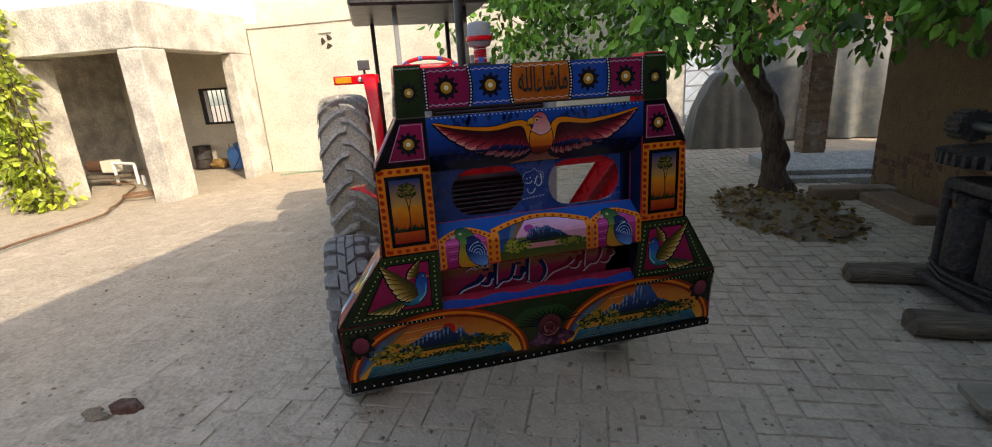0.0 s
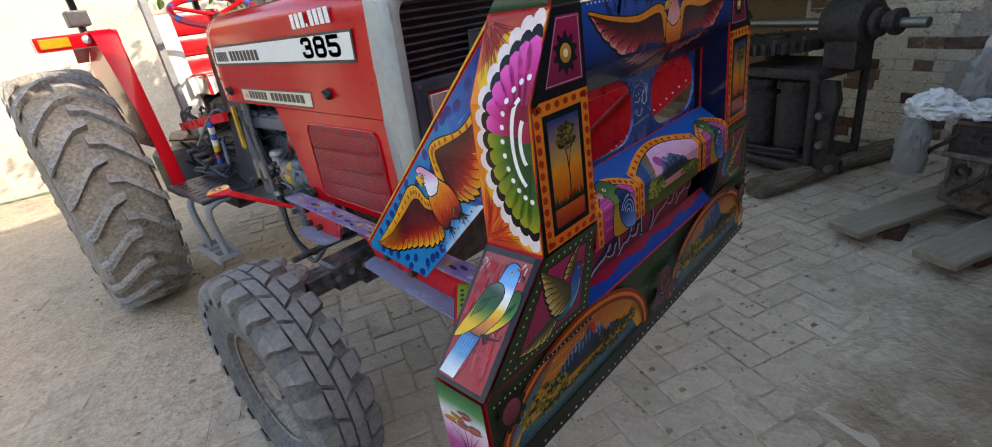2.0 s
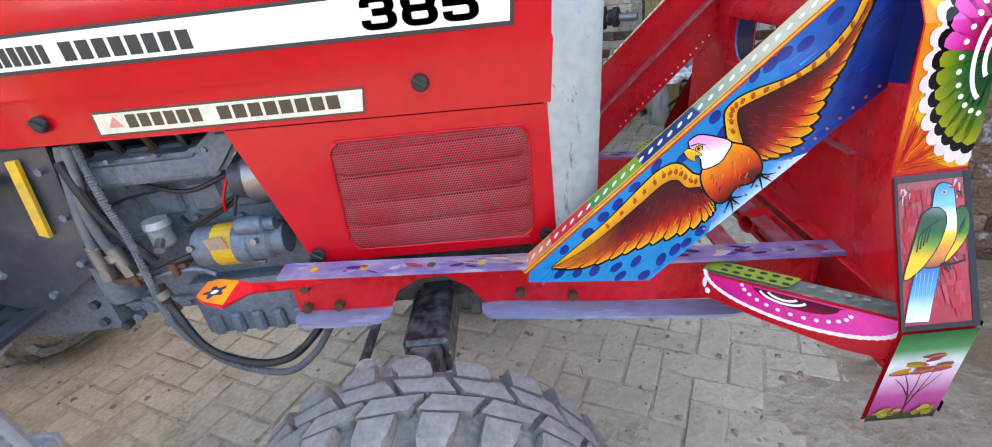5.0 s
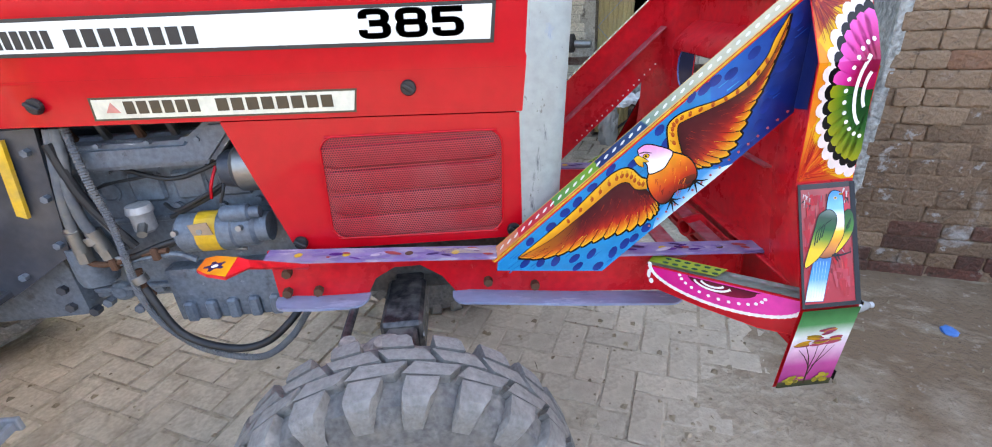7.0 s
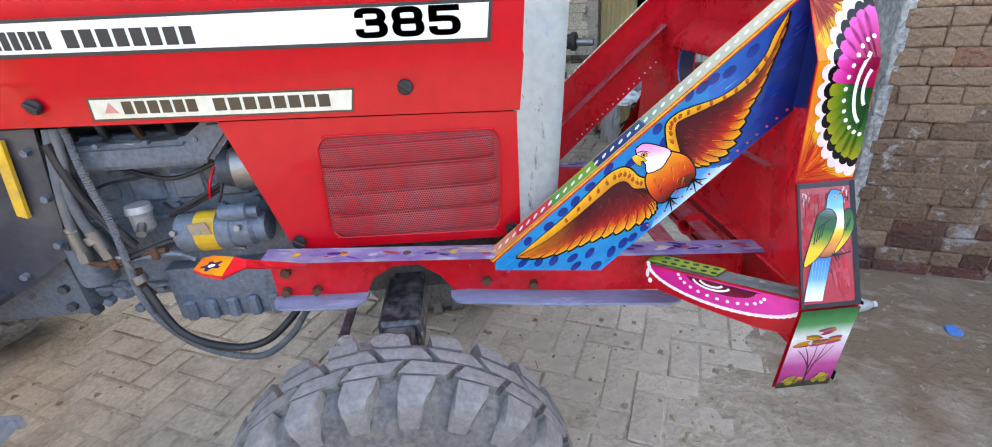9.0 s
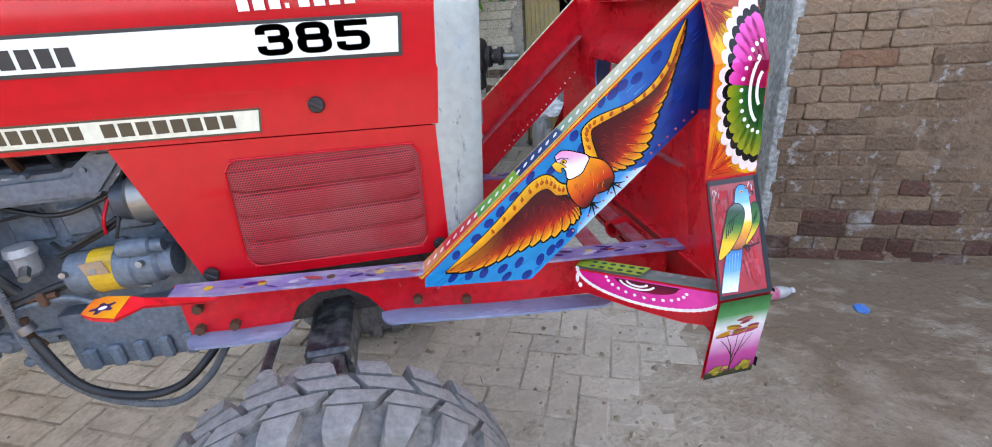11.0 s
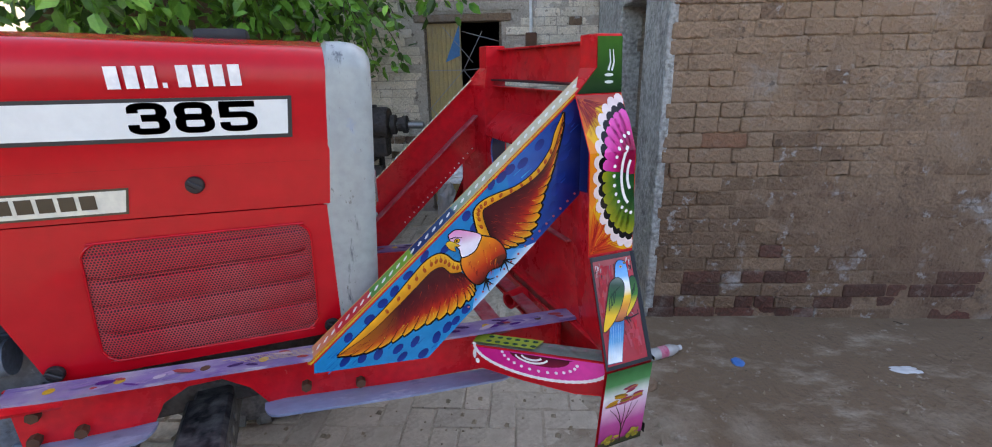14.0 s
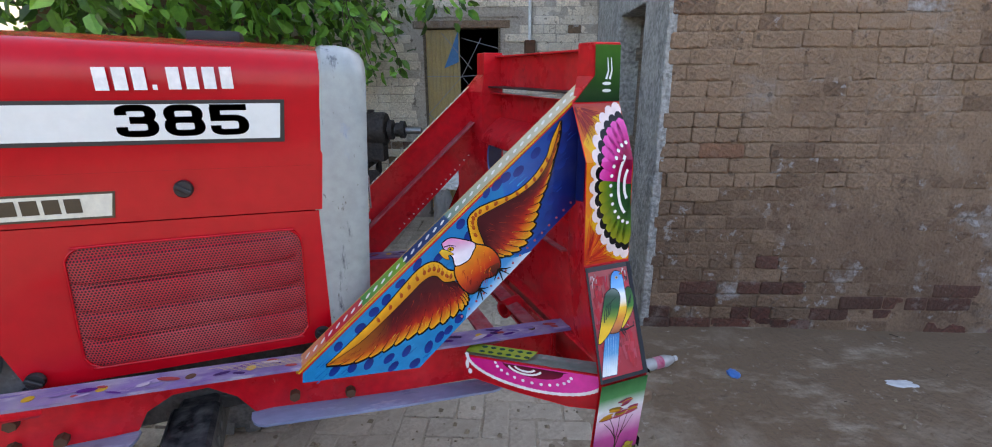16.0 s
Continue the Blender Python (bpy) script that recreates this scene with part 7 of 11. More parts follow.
def front_eagle(A):
    """The spread eagle on the upper board."""
    z = 1.372
    for s in (-1, 1):
        q = lambda x, y: (s * x, z + y)
        top = [q(0.03, -0.012), q(0.045, 0.035), q(0.075, 0.045), q(0.15, 0.035), q(0.24, 0.045), q(0.318, 0.062)]
        low = [q(0.318, 0.062), q(0.27, 0.012), q(0.2, -0.03), q(0.12, -0.055), q(0.06, -0.06), q(0.03, -0.035)]
        wing(A, top, low[::-1], 13, ("1c0810", "480c18", "861c28", "b44048", "d89088"), "1a060c", "dca09a")
        A.stroke(spline(top, 4), 0.028, "1a0c0a", w2=0.008)
        A.stroke(spline(top, 4), 0.022, "dd7d16", w2=0.004)
    fan = spline([(-0.02, z - 0.04), (-0.045, z - 0.066), (-0.085, z - 0.08), (-0.03, z - 0.079), (0.03, z - 0.079), (0.085, z - 0.08), (0.045, z - 0.066), (0.02, z - 0.04)], 3)
    A.stroke(fan, 0.004, "160c0c", closed=True)
    A.fill(fan, "b87858", "8a3a20")
    breast = spline([(-0.030, z + 0.022), (-0.036, z - 0.01), (-0.026, z - 0.04), (0.0, z - 0.052), (0.026, z - 0.04), (0.036, z - 0.01), (0.030, z + 0.022), (0.0, z + 0.006), (-0.030, z + 0.022)])
    A.stroke(breast, 0.006, "160c0c")
    banded(A, breast, [(0.0, "6a2412"), (0.35, "b84a14"), (1.0, "e88a1e")], (0, 1))
    head = spline([(-0.030, z + 0.020), (-0.022, z + 0.036), (-0.026, z + 0.056), (-0.010, z + 0.071), (0.010, z + 0.068), (0.024, z + 0.046), (0.030, z + 0.020), (0.0, z + 0.006), (-0.030, z + 0.020)])
    A.stroke(head, 0.005, "160c0c")
    banded(A, head, [(0.0, "e0a09a"), (0.5, "d88a88"), (1.0, "b04a58")], (0, 1))
    beak = spline([(-0.024, z + 0.058), (-0.038, z + 0.052), (-0.042, z + 0.036), (-0.034, z + 0.040), (-0.022, z + 0.040), (-0.024, z + 0.058)], 3)
    A.stroke(beak, 0.003, "160c0c")
    A.fill(beak, "c8781a", "e8b03a")
    A.dot(-0.012, z + 0.050, 0.0055, "e0b040", n=8)
    A.dot(-0.012, z + 0.050, 0.003, "120a0a", n=8)
    A.stroke([(-0.020, z + 0.058), (-0.008, z + 0.060), (0.004, z + 0.054)], 0.0026, "160c0c")


def script_strokes(A, x0, x1, z, h, c, seed, edge=None, n=13):
    """Sign lettering reduced to plain sweeping strokes, bowls and dots."""
    q = random.Random(seed)
    x, k = x0, 0
    while x < x1 - 0.02 * h / 0.1:
        kind = (1, 3, 0, 4, 3, 0, 2, 0, 4, 1)[k % 10]
        g = q.uniform(0.85, 1.1) * h
        w = min(g * (0.2, 1.0, 0.55, 0.5, 0.62)[kind], x1 - x)
        b = z + 0.045 * (x - (x0 + x1) / 2)
        if kind == 0:
            P, t0, t1 = [(x + w * .6, b + g * .55), (x + w * .5, b + g * .2), (x + w * .4, b - g * .35)], 0.15, 0.07
        elif kind == 1:
            P, t0, t1 = [(x + w, b + g * .22), (x + w * .8, b + g * .02), (x + w * .45, b - g * .1), (x + w * .2, b - g * .22), (x - w * .1, b - g * .5)], 0.2, 0.03
        elif kind == 2:
            P, t0, t1 = [(x + w * .7, b + g * .3), (x + w, b), (x + w * .8, b - g * .28), (x + w * .3, b - g * .4), (x - w * .1, b - g * .3)], 0.16, 0.04
        elif kind == 3:
            P, t0, t1 = [(x + w, b + g * .02), (x + w * .75, b + g * .2), (x + w * .6, b - g * .12), (x + w * .3, b - g * .16), (x, b - g * .1)], 0.17, 0.08
        else:
            P, t0, t1 = [(x + w, b + g * .42), (x + w * .85, b + g * .05), (x + w * .6, b - g * .14), (x + w * .25, b - g * .16), (x - w * .15, b - g * .36)], 0.13, 0.05
        if edge:
            A.stroke([(a + 0.003, c2 - 0.004) for a, c2 in P], h * (t0 + 0.02), edge, w2=h * (t1 + 0.015), k=5)
        A.stroke(P, h * t0, c, w2=h * t1, k=5)
        if kind in (1, 3):
            for i in range(1 + k % 3):
                A.dot(x + w * (0.35 + 0.22 * i), b + h * (.34 if kind == 3 else -.42), h * 0.055, c, n=4)
        x += w * 0.9
        k += 1


# -- end columns with their front and side pictures --
class SideArt(Art):
    """Pictures on a column's bent outer side: x runs to the front, z up; cut where the sheet is bent."""

    def at(self, x, z):
        return Vector((BX + self.s * (hw(z) + self.h), -x + yf(z), z))

    def fill(self, pts, c0, c1=None, way=(0, 1)):
        parts = [pts]
        for lv in (0.833, 1.062, 1.322, 1.455):
            nxt = []
            for p in parts:
                if min(q[1] for q in p) < lv - 1e-6 and max(q[1] for q in p) > lv + 1e-6:
                    for keep in (1, -1):
                        out = []
                        for i in range(len(p)):
                            a, b = p[i], p[(i + 1) % len(p)]
                            ia, ib = keep * (a[1] - lv) >= 0, keep * (b[1] - lv) >= 0
                            if ia:
                                out.append(a)
                            if ia != ib:
                                t = (lv - a[1]) / (b[1] - a[1])
                                out.append((a[0] + (b[0] - a[0]) * t, lv))
                        if len(out) > 2:
                            nxt.append(out)
                else:
                    nxt.append(p)
            parts = nxt
        lo, hi = min(p[0] * way[0] + p[1] * way[1] for p in pts), max(p[0] * way[0] + p[1] * way[1] for p in pts)
        a, b = srgb(c0), srgb(c1 or c0)
        for p in parts:
            for f in tessellate([[Vector((v[0], v[1], 0)) for v in p]]):
                cs = []
                for i in f:
                    t = ((p[i][0] * way[0] + p[i][1] * way[1]) - lo) / (hi - lo) if hi > lo else 0
                    cs.append(tuple(a[j] + (b[j] - a[j]) * t for j in range(4)))
                self.face([p[i] for i in f], cs)
        self.up()


def side_pictures(col, s):
    A = SideArt((0, 0, 0), (0, -1, 0), (0, 0, 1))
    A.s = s
    # x is minus the depth: the front edge is at 0, the rear edge at -0.135
    f, b = -0.002, -0.133
    A.fill([(b, 1.066), (f, 1.066), (f, 1.453), (b, 1.453)], "e8a818", "f0b81e")
    A.fill([(b, 1.36), (b, 1.453), (f, 1.453), (f - 0.02, 1.435), (-0.085, 1.425)], "e87a20", "a83a30")
    A.fill([(b, 1.17), (b + 0.018, 1.2), (b + 0.022, 1.27), (b + 0.018, 1.34), (b, 1.37)], "e8781c", "f0901e")
    A.fill([(b, 1.066), (-0.03, 1.066), (-0.075, 1.085), (-0.1, 1.13), (b, 1.2)], "c22a18", "f0981e", (0.4, 1))
    q = random.Random(3)
    h = A.h
    for k in range(130):
        a = q.uniform(0.0, 1.5)
        r0, r1 = q.uniform(0.0, 0.045), q.uniform(0.05, 0.125)
        ox, oz = b + q.uniform(0, 0.012), 1.068 + q.uniform(0, 0.012)
        p0 = (min(f - 0.002, ox + r0 * math.cos(a) * 0.8), oz + r0 * math.sin(a))
        p1 = (min(f - 0.002, ox + r1 * math.cos(a) * 0.8), oz + r1 * math.sin(a))
        A.h = h + 0.00001 * k
        A.stroke([p0, p1], q.uniform(0.002, 0.005), q.choice(["a81a16", "c42a18", "d8401a", "b82218", "8a1814"]) if r1 < 0.1 else q.choice(["e0581a", "e87a1c", "d84a1a"]), w2=0.0006)
    for k in range(90):
        a = q.uniform(-1.45, -0.1)
        r0, r1 = q.uniform(0.0, 0.03), q.uniform(0.035, 0.085)
        ox, oz = b + q.uniform(0, 0.012), 1.45 - q.uniform(0, 0.01)
        A.h = h + 0.00001 * k
        A.stroke([(ox + r0 * math.cos(a) * 0.9, oz + r0 * math.sin(a)), (ox + r1 * math.cos(a) * 0.9, oz + r1 * math.sin(a))], q.uniform(0.002, 0.005), q.choice(["7a1c1a", "94221c", "ac3a20", "c0501f"]), w2=0.0006)
    A.h = h + 0.0015
    cz, cxx, RZ, RX = 1.262, -0.004, 0.178, 0.108
    rim = [(cxx - RX * 1.0 * math.sin(a), cz + RZ * math.cos(a)) for a in [math.pi * i / 30 for i in range(31)]]
    n = 15
    h = A.h
    for k in range(n):
        a = math.pi * (k + 0.5) / n
        A.h = h
        A.dot(cxx - RX * math.sin(a), cz + RZ * math.cos(a), 0.0135, "efd9d0", ry=0.0165, n=10)
    A.up()
    A.fill([(cxx - (RX + .002) * math.sin(a), cz + (RZ + .002) * math.cos(a)) for a in [math.pi * i / 30 for i in range(31)]], "efd9d0")
    h = A.h
    for k in range(n):
        a = math.pi * (k + 0.5) / n
        A.h = h
        A.dot(cxx - RX * .88 * math.sin(a), cz + RZ * .88 * math.cos(a), 0.0125, "0c0a0c", ry=0.0165, n=10)
    A.up()
    A.fill([(cxx - RX * .9 * math.sin(a), cz + RZ * .9 * math.cos(a)) for a in [math.pi * i / 30 for i in range(31)]], "0c0a0c")
    h = A.h
    for k in range(n):
        a = math.pi * (k + 0.5) / n
        up = k < n // 2
        tip = (cxx - RX * .885 * math.sin(a), cz + RZ * .885 * math.cos(a))
        root = (cxx - RX * .16 * math.sin(a), cz + RZ * .16 * math.cos(a))
        dx, dz = tip[0] - root[0], tip[1] - root[1]
        l = math.hypot(dx, dz)
        nx, nz = -dz / l, dx / l
        w1, w2 = 0.0016, 0.0142
        pts = [(root[0] + nx * w1, root[1] + nz * w1), (root[0] + dx * .8 + nx * w2, root[1] + dz * .8 + nz * w2), (root[0] + dx * .95 + nx * w2 * .8, root[1] + dz * .95 + nz * w2 * .8), tip, (root[0] + dx * .95 - nx * w2 * .8, root[1] + dz * .95 - nz * w2 * .8), (root[0] + dx * .8 - nx * w2, root[1] + dz * .8 - nz * w2), (root[0] - nx * w1, root[1] - nz * w1)]
        A.h = h
        banded(A, pts, [(0.0, "7a0c28"), (0.42, "a01448"), (0.66, "d42c88"), (1.0, "ee5ab0")] if up else [(0.0, "0c3618"), (0.45, "1c5420"), (0.68, "5a7a1a"), (1.0, "9a961c")], (dx, dz))
    A.up()
    A.fill([(cxx, cz)] + [(cxx - RX * .2 * math.sin(a), cz + RZ * .2 * math.cos(a)) for a in [math.pi / 2 * i / 10 for i in range(11)]], "98103c", "a8144a")
    A.fill([(cxx, cz)] + [(cxx - RX * .2 * math.sin(a), cz + RZ * .2 * math.cos(a)) for a in [math.pi / 2 + math.pi / 2 * i / 10 for i in range(11)]], "145220", "0e3f1a")
    A.dots([(cxx - RX * .56 * math.sin(a), cz + RZ * .56 * math.cos(a)) for a in [math.pi * (i + .5) / 13 for i in range(13)]], 0.0048, "f4efe8", 7)
    A.up()
    for r, a0, a1 in ((0.36, 0.16, 0.86), (0.2, 0.2, 0.8)):
        A.stroke([(cxx - RX * r * math.sin(a), cz + RZ * r * 1.25 * math.cos(a)) for a in [math.pi * (a0 + (a1 - a0) * i / 12) for i in range(13)]], 0.0075, "f6f2ec")
    # green post head
    A.fill([(-0.131, 1.457), (f, 1.457), (f, 1.59), (-0.074, 1.59), (-0.074, 1.519)], "14321a", "3a6a22")
    for x in (-0.042, -0.032):
        A.stroke([(x, 1.51), (x + 0.006, 1.53), (x + 0.003, 1.56)], 0.006, "e8ece4", w2=0.002)
    for z in (1.483, 1.50):
        A.dot(-0.04, z, 0.013, "dfe6da", ry=0.004, n=10)
    # parrot panel on the flared part
    A.fill([(b, 0.836), (f, 0.836), (f, 1.06), (b, 1.06)], "141112", "3a3432")
    A.fill([(b + 0.006, 0.842), (f - 0.010, 0.842), (f - 0.010, 1.05), (b + 0.006, 1.05)], "a81c28", "a8504e")
    h = A.h
    for k in range(46):
        z, x = 0.85 + q.uniform(0, .15), b + q.uniform(.012, .13)
        A.h = h + 0.00002 * k
        A.stroke([(x, z), (x + q.uniform(-.004, .004), z + q.uniform(.015, .05))], q.uniform(.002, .006), q.choice(["8a1a20", "c8433c", "9c2028", "7a181c", "b83038", "c04050"]), w2=0.001)
    A.up(0.0001)
    A.stroke([(f - 0.004, 0.836), (f - 0.004, 1.06)], 0.012, "0c0b0d")
    A.stroke([(b, 0.838), (f, 0.838)], 0.006, "0c0b0d")
    A.stroke([(b + 0.003, 0.836), (b + 0.003, 1.06)], 0.006, "2a2624")
    P = lambda x, z: (b + (x - 290) / 400 * 0.131, 1.058 - (z - 5) / 750 * 0.226)
    line = "120e10"
    h = A.h
    for k in range(70):
        x, z = q.uniform(330, 640), q.uniform(60, 620)
        A.h = h + 0.00001 * k
        A.stroke([P(x, z), P(x + q.uniform(-14, 14), z + q.uniform(30, 120))], q.uniform(.008, .018), q.choice(["a8141e", "b81c26", "b4404a", "a01820", "bc3640", "b02030"]), w2=0.004)
    for k in range(34):
        x, z = q.choice((q.uniform(325, 380), q.uniform(610, 645), q.uniform(330, 640))), q.uniform(30, 140) if k < 24 else q.uniform(140, 500)
        A.h = h + 0.0007 + 0.000003 * k
        A.stroke([P(x, z), P(x + q.uniform(-20, 20), z + q.uniform(15, 50))], q.uniform(.002, .006), q.choice(["b8a49e", "98807c", "c4b4ae", "3a2224", "7a5a58", "24181a"]), w2=0.001)
    A.h = h + 0.0009
    tail = [P(385, 450), P(505, 445), P(490, 500), P(430, 705), P(310, 700), P(330, 620), P(360, 520)]
    A.stroke(tail, 0.003, "2a4a6a", closed=True)
    banded(A, tail, [(0.0, "eef0e8"), (0.2, "d8e4e4"), (0.5, "5aa0c8"), (0.8, "3a86c0"), (1.0, "3a6a98")], (0, 1))
    rw = spline([P(606, 190), P(640, 172), P(668, 200), P(666, 290), P(620, 360), P(545, 425), P(530, 420), P(560, 380), P(600, 300), P(606, 190)], 4)
    A.stroke(rw, 0.0035, line)
    banded(A, rw, [(0.0, "e8b81e"), (0.3, "d8b820"), (0.5, "3a7a24"), (1.0, "1a4a22")], (0, 1))
    bd = spline([P(485, 160), P(500, 90), P(520, 58), P(545, 48), P(580, 58), P(600, 80), P(605, 170), P(605, 260), P(590, 330), P(540, 400), P(510, 445), P(440, 450), P(422, 432), P(480, 370), P(520, 250), P(490, 190), P(485, 160)], 4)
    A.stroke(bd, 0.0032, line)
    banded(A, bd, [(0.0, "8a4a26"), (0.12, "d07a3a"), (0.24, "e0921e"), (0.38, "f0c030"), (0.48, "f4ecd0"), (0.6, "eef2f2"), (0.72, "7ab8e4"), (1.0, "3a8ed6")], (0, 1))
    lw = spline([P(480, 165), P(430, 195), P(395, 280), P(360, 370), P(315, 495), P(380, 470), P(440, 420), P(500, 350), P(545, 260), P(550, 205), P(520, 170), P(480, 165)], 4)
    A.stroke(lw, 0.0035, line)
    banded(A, lw, [(0.0, "f0b41c"), (0.3, "e8b81e"), (0.5, "6a8a24"), (0.66, "1e5a26"), (0.86, "2e4a34"), (1.0, "6a7a70")], (0.15, 1))
    for k in range(4):
        A.stroke([P(515 - 26 * k, 225 + 10 * k), P(470 - 22 * k, 250 + 16 * k), P(440 - 18 * k, 330 + 14 * k)], 0.0012, "0d2c16", w2=0.0028)
        A.stroke([P(650 - 9 * k, 225 + 12 * k), P(640 - 10 * k, 280 + 8 * k)], 0.0022, "0d2c16", w2=0.001)
    for k in range(5):
        A.stroke([P(380 + 22 * k, 470), P(345 + 18 * k, 680)], 0.0009, "9ac4d8", w2=0.0004)
    A.dot(*P(547, 92), 0.0042, "d8b870", ry=0.003, n=8)
    A.dot(*P(547, 92), 0.0018, "0a0a0a", n=6)
    A.fill([P(572, 62), P(604, 66), P(598, 78), P(574, 76)], "3a3226", "c08a2a")
    for x0, x1, z0, z1 in ((505, 640, 440, 428), (520, 548, 430, 480), (545, 560, 432, 470)):
        A.stroke([P(x0, z0), P((x0 + x1) / 2, (z0 + z1) / 2 + 8), P(x1, z1)], 0.0045, line, w2=0.002)
    # little tree on the foot
    banded(A, [(b, 0.607), (f, 0.607), (f, 0.832), (b, 0.832)], [(0.0, "1c2414"), (0.07, "3a3a1a"), (0.1, "a02a70"), (0.3, "b84a8a"), (0.52, "dcb4c8"), (0.66, "e0e0da"), (0.82, "4a8a50"), (1.0, "1c5a28")], (0, 1))
    t = -0.068
    for pts, w in (([(0, 0.615), (-0.002, 0.66), (-0.012, 0.70), (-0.030, 0.738)], 0.0048), ([(0, 0.64), (0.012, 0.69), (0.024, 0.74)], 0.0036), ([(-0.002, 0.66), (0.002, 0.70), (0.0, 0.75)], 0.003), ([(-0.004, 0.67), (-0.022, 0.70), (-0.042, 0.722)], 0.0028), ([(0.004, 0.67), (0.024, 0.70), (0.04, 0.728)], 0.0028)):
        A.stroke([(t + x, z) for x, z in pts], w, "3a2016", w2=0.0012)
    for x, z in ((-0.04, 0.735), (-0.015, 0.757), (0.012, 0.77), (0.034, 0.745), (0.0, 0.74)):
        for k in range(5):
            A.dot(t + x + q.uniform(-.006, .006), z + q.uniform(-.008, .008), q.uniform(.014, .02), q.choice(["b07a1a", "c08a20", "9a3a50", "a8465a", "8a6a18", "8c3448"]), ry=q.uniform(.003, .005), n=9, turn=q.uniform(-.15, .25))
    clumps(A, t - 0.035, 0.632, 0.025, 0.010, 14, 0.008, ["8a7a1e", "a8902a", "6a5a1a"], 4)
    clumps(A, t + 0.038, 0.632, 0.022, 0.010, 14, 0.008, ["8a7a1e", "a8902a", "6a6a1a"], 5)
    A.done("side_painting", enamel, col, "rosette, parrot and tree painted on the side")


class FrontArt(Art):
    """Pictures on the front, which leans back below."""

    def at(self, x, z):
        return Vector((BX + x, yf(z) - self.h, z))


def front_pictures(col, s):
    A = FrontArt((BX, 0, 0), (1, 0, 0), (0, 0, 1))
    x = [s * INNER, s * hw(1.59)]
    A.fill([(x[0], 1.457), (s * hw(1.457) - s * 0.003, 1.457), (x[1] - s * 0.003, 1.59), (x[0], 1.59)], "1c2a14", "2a3a1a")
    medallion(A, s * 0.376, 1.522, 0.027)
    wavy(A, s * 0.342, s * 0.408, 1.585, "a9b09a", w=0.002)
    # trapezoid with a daisy
    A.fill([(s * INNER, 1.325), (s * (hw(1.325) - .002), 1.325), (s * (hw(1.453) - .002), 1.453), (s * INNER, 1.453)], "100c12")
    c = [(s * (INNER + .010), 1.336), (s * (hw(1.336) - .03), 1.336), (s * (hw(1.44) - .016), 1.44), (s * (INNER + .010), 1.44)]
    A.fill(c, "7a1238", "a01c4e")
    A.stroke([lerp2(p, (s * .4, 1.385), 0.06) for p in c], 0.003, "b98aa0", closed=True)
    medallion(A, s * 0.392, 1.383, 0.034)
    A.fill([(s * INNER, 1.058), (s * (hw(1.062) - .001), 1.058), (s * (hw(1.325) - .001), 1.325), (s * INNER, 1.325)], "1a0d0a")
    e0, e1 = s * INNER, s * (hw(1.2) - .004)
    tree_picture(A, min(e0, e1) + .001, max(e0, e1) - .001, 1.064, 1.32, s)
    bird_panel(A, s)
    A.done("front_painting", enamel, col, "daisies, sunset tree and flying bird painted in panels")


for sgn in (-1, 1):
    c = column(sgn)
    front_pictures(c, sgn)
    side_pictures(c, sgn)
    A = Art((BX + sgn * INNER, 0, 0), (0, sgn, 0), (0, 0, 1))
    q = [(0.044, 0.85), (0.07, 0.87), (0.07, 1.06), (0.07, 1.285), (0.004, 1.34), (0.004, 1.062)]
    # near-black at the foot, passing to navy above
    A.fill(q if sgn > 0 else [(-a, b) for a, b in q][::-1], "0a0a12", "0e1c44")
    A.n = Vector((-sgn, 0, 0))
    A.verts = [v - 0.0016 * Vector((sgn, 0, 0)) for v in A.verts]
    A.done("inner_paint", enamel, c, "inner face, near-black at its foot to navy above")
    # riveted cap and red corner of the post
    part("post_cap", B(BX + sgn * 0.336, BX + sgn * 0.41 if sgn > 0 else BX + sgn * 0.336 + 0.0, 0.0, 0.076, 1.591, 1.596, 0.002) if sgn > 0 else B(BX - 0.41, BX - 0.336, 0.0, 0.076, 1.591, 1.596, 0.002), red_frame, c)

# -- top strip --
strip = part("top_strip", B(BX - INNER, BX + INNER, 0.0, 0.006, 1.474, 1.585, 0.001), red_frame, blade, "row of painted squares between the posts")
strip.data.materials.append(black_paint)
for f in strip.data.polygons:
    if f.center.y < 0.001:
        f.material_index = 1
part("strip_flange", B(BX - INNER, BX + INNER, 0.006, 0.03, 1.579, 1.585, 0.001), red_frame, strip)
part("strip_flange", B(BX - INNER, BX + INNER, 0.0005, 0.06, 1.470, 1.4755, 0.001), black_paint, strip)
A = Art((BX, 0, 0), (1, 0, 0), (0, 0, 1))
for x0, x1, c in ((-0.336, -0.208, "8a1746"), (-0.208, -0.083, "14469a"), (0.093, 0.215, "14469a"), (0.215, 0.336, "8a1746")):
    flower_square(A, x0, x1, 1.476, 1.583, c)
A.fill([(-0.083, 1.476), (0.093, 1.476), (0.093, 1.583), (-0.083, 1.583)], "b4561a", "c2651c")
wavy(A, -0.083, 0.093, 1.484, "c9b6a0")
wavy(A, -0.083, 0.093, 1.576, "c9b6a0")
for x, bl in ((-0.33, 0), (-0.208, 0.006), (-0.083, -0.006), (0.093, 0.006), (0.215, 0.005), (0.33, 0)):
    bead_line(A, x, 1.478, x, 1.581, 12, bulge=bl, w=0.011)
A.done("strip_painting", enamel, strip)
words("\uFEEA\uFEE0\uFEDF\uFE8D\uFE80\uFE8E\uFEB7\uFE8E\uFEE3", 0.092, ink_black, Matrix(((1, 0, 0, BX - 0.066), (0, 0, -1, -0.0062), (0, 1, 0, 1.506), (0, 0, 0, 1))), strip, "calligraphy", 0.0012, 0.47, "black calligraphy on orange")

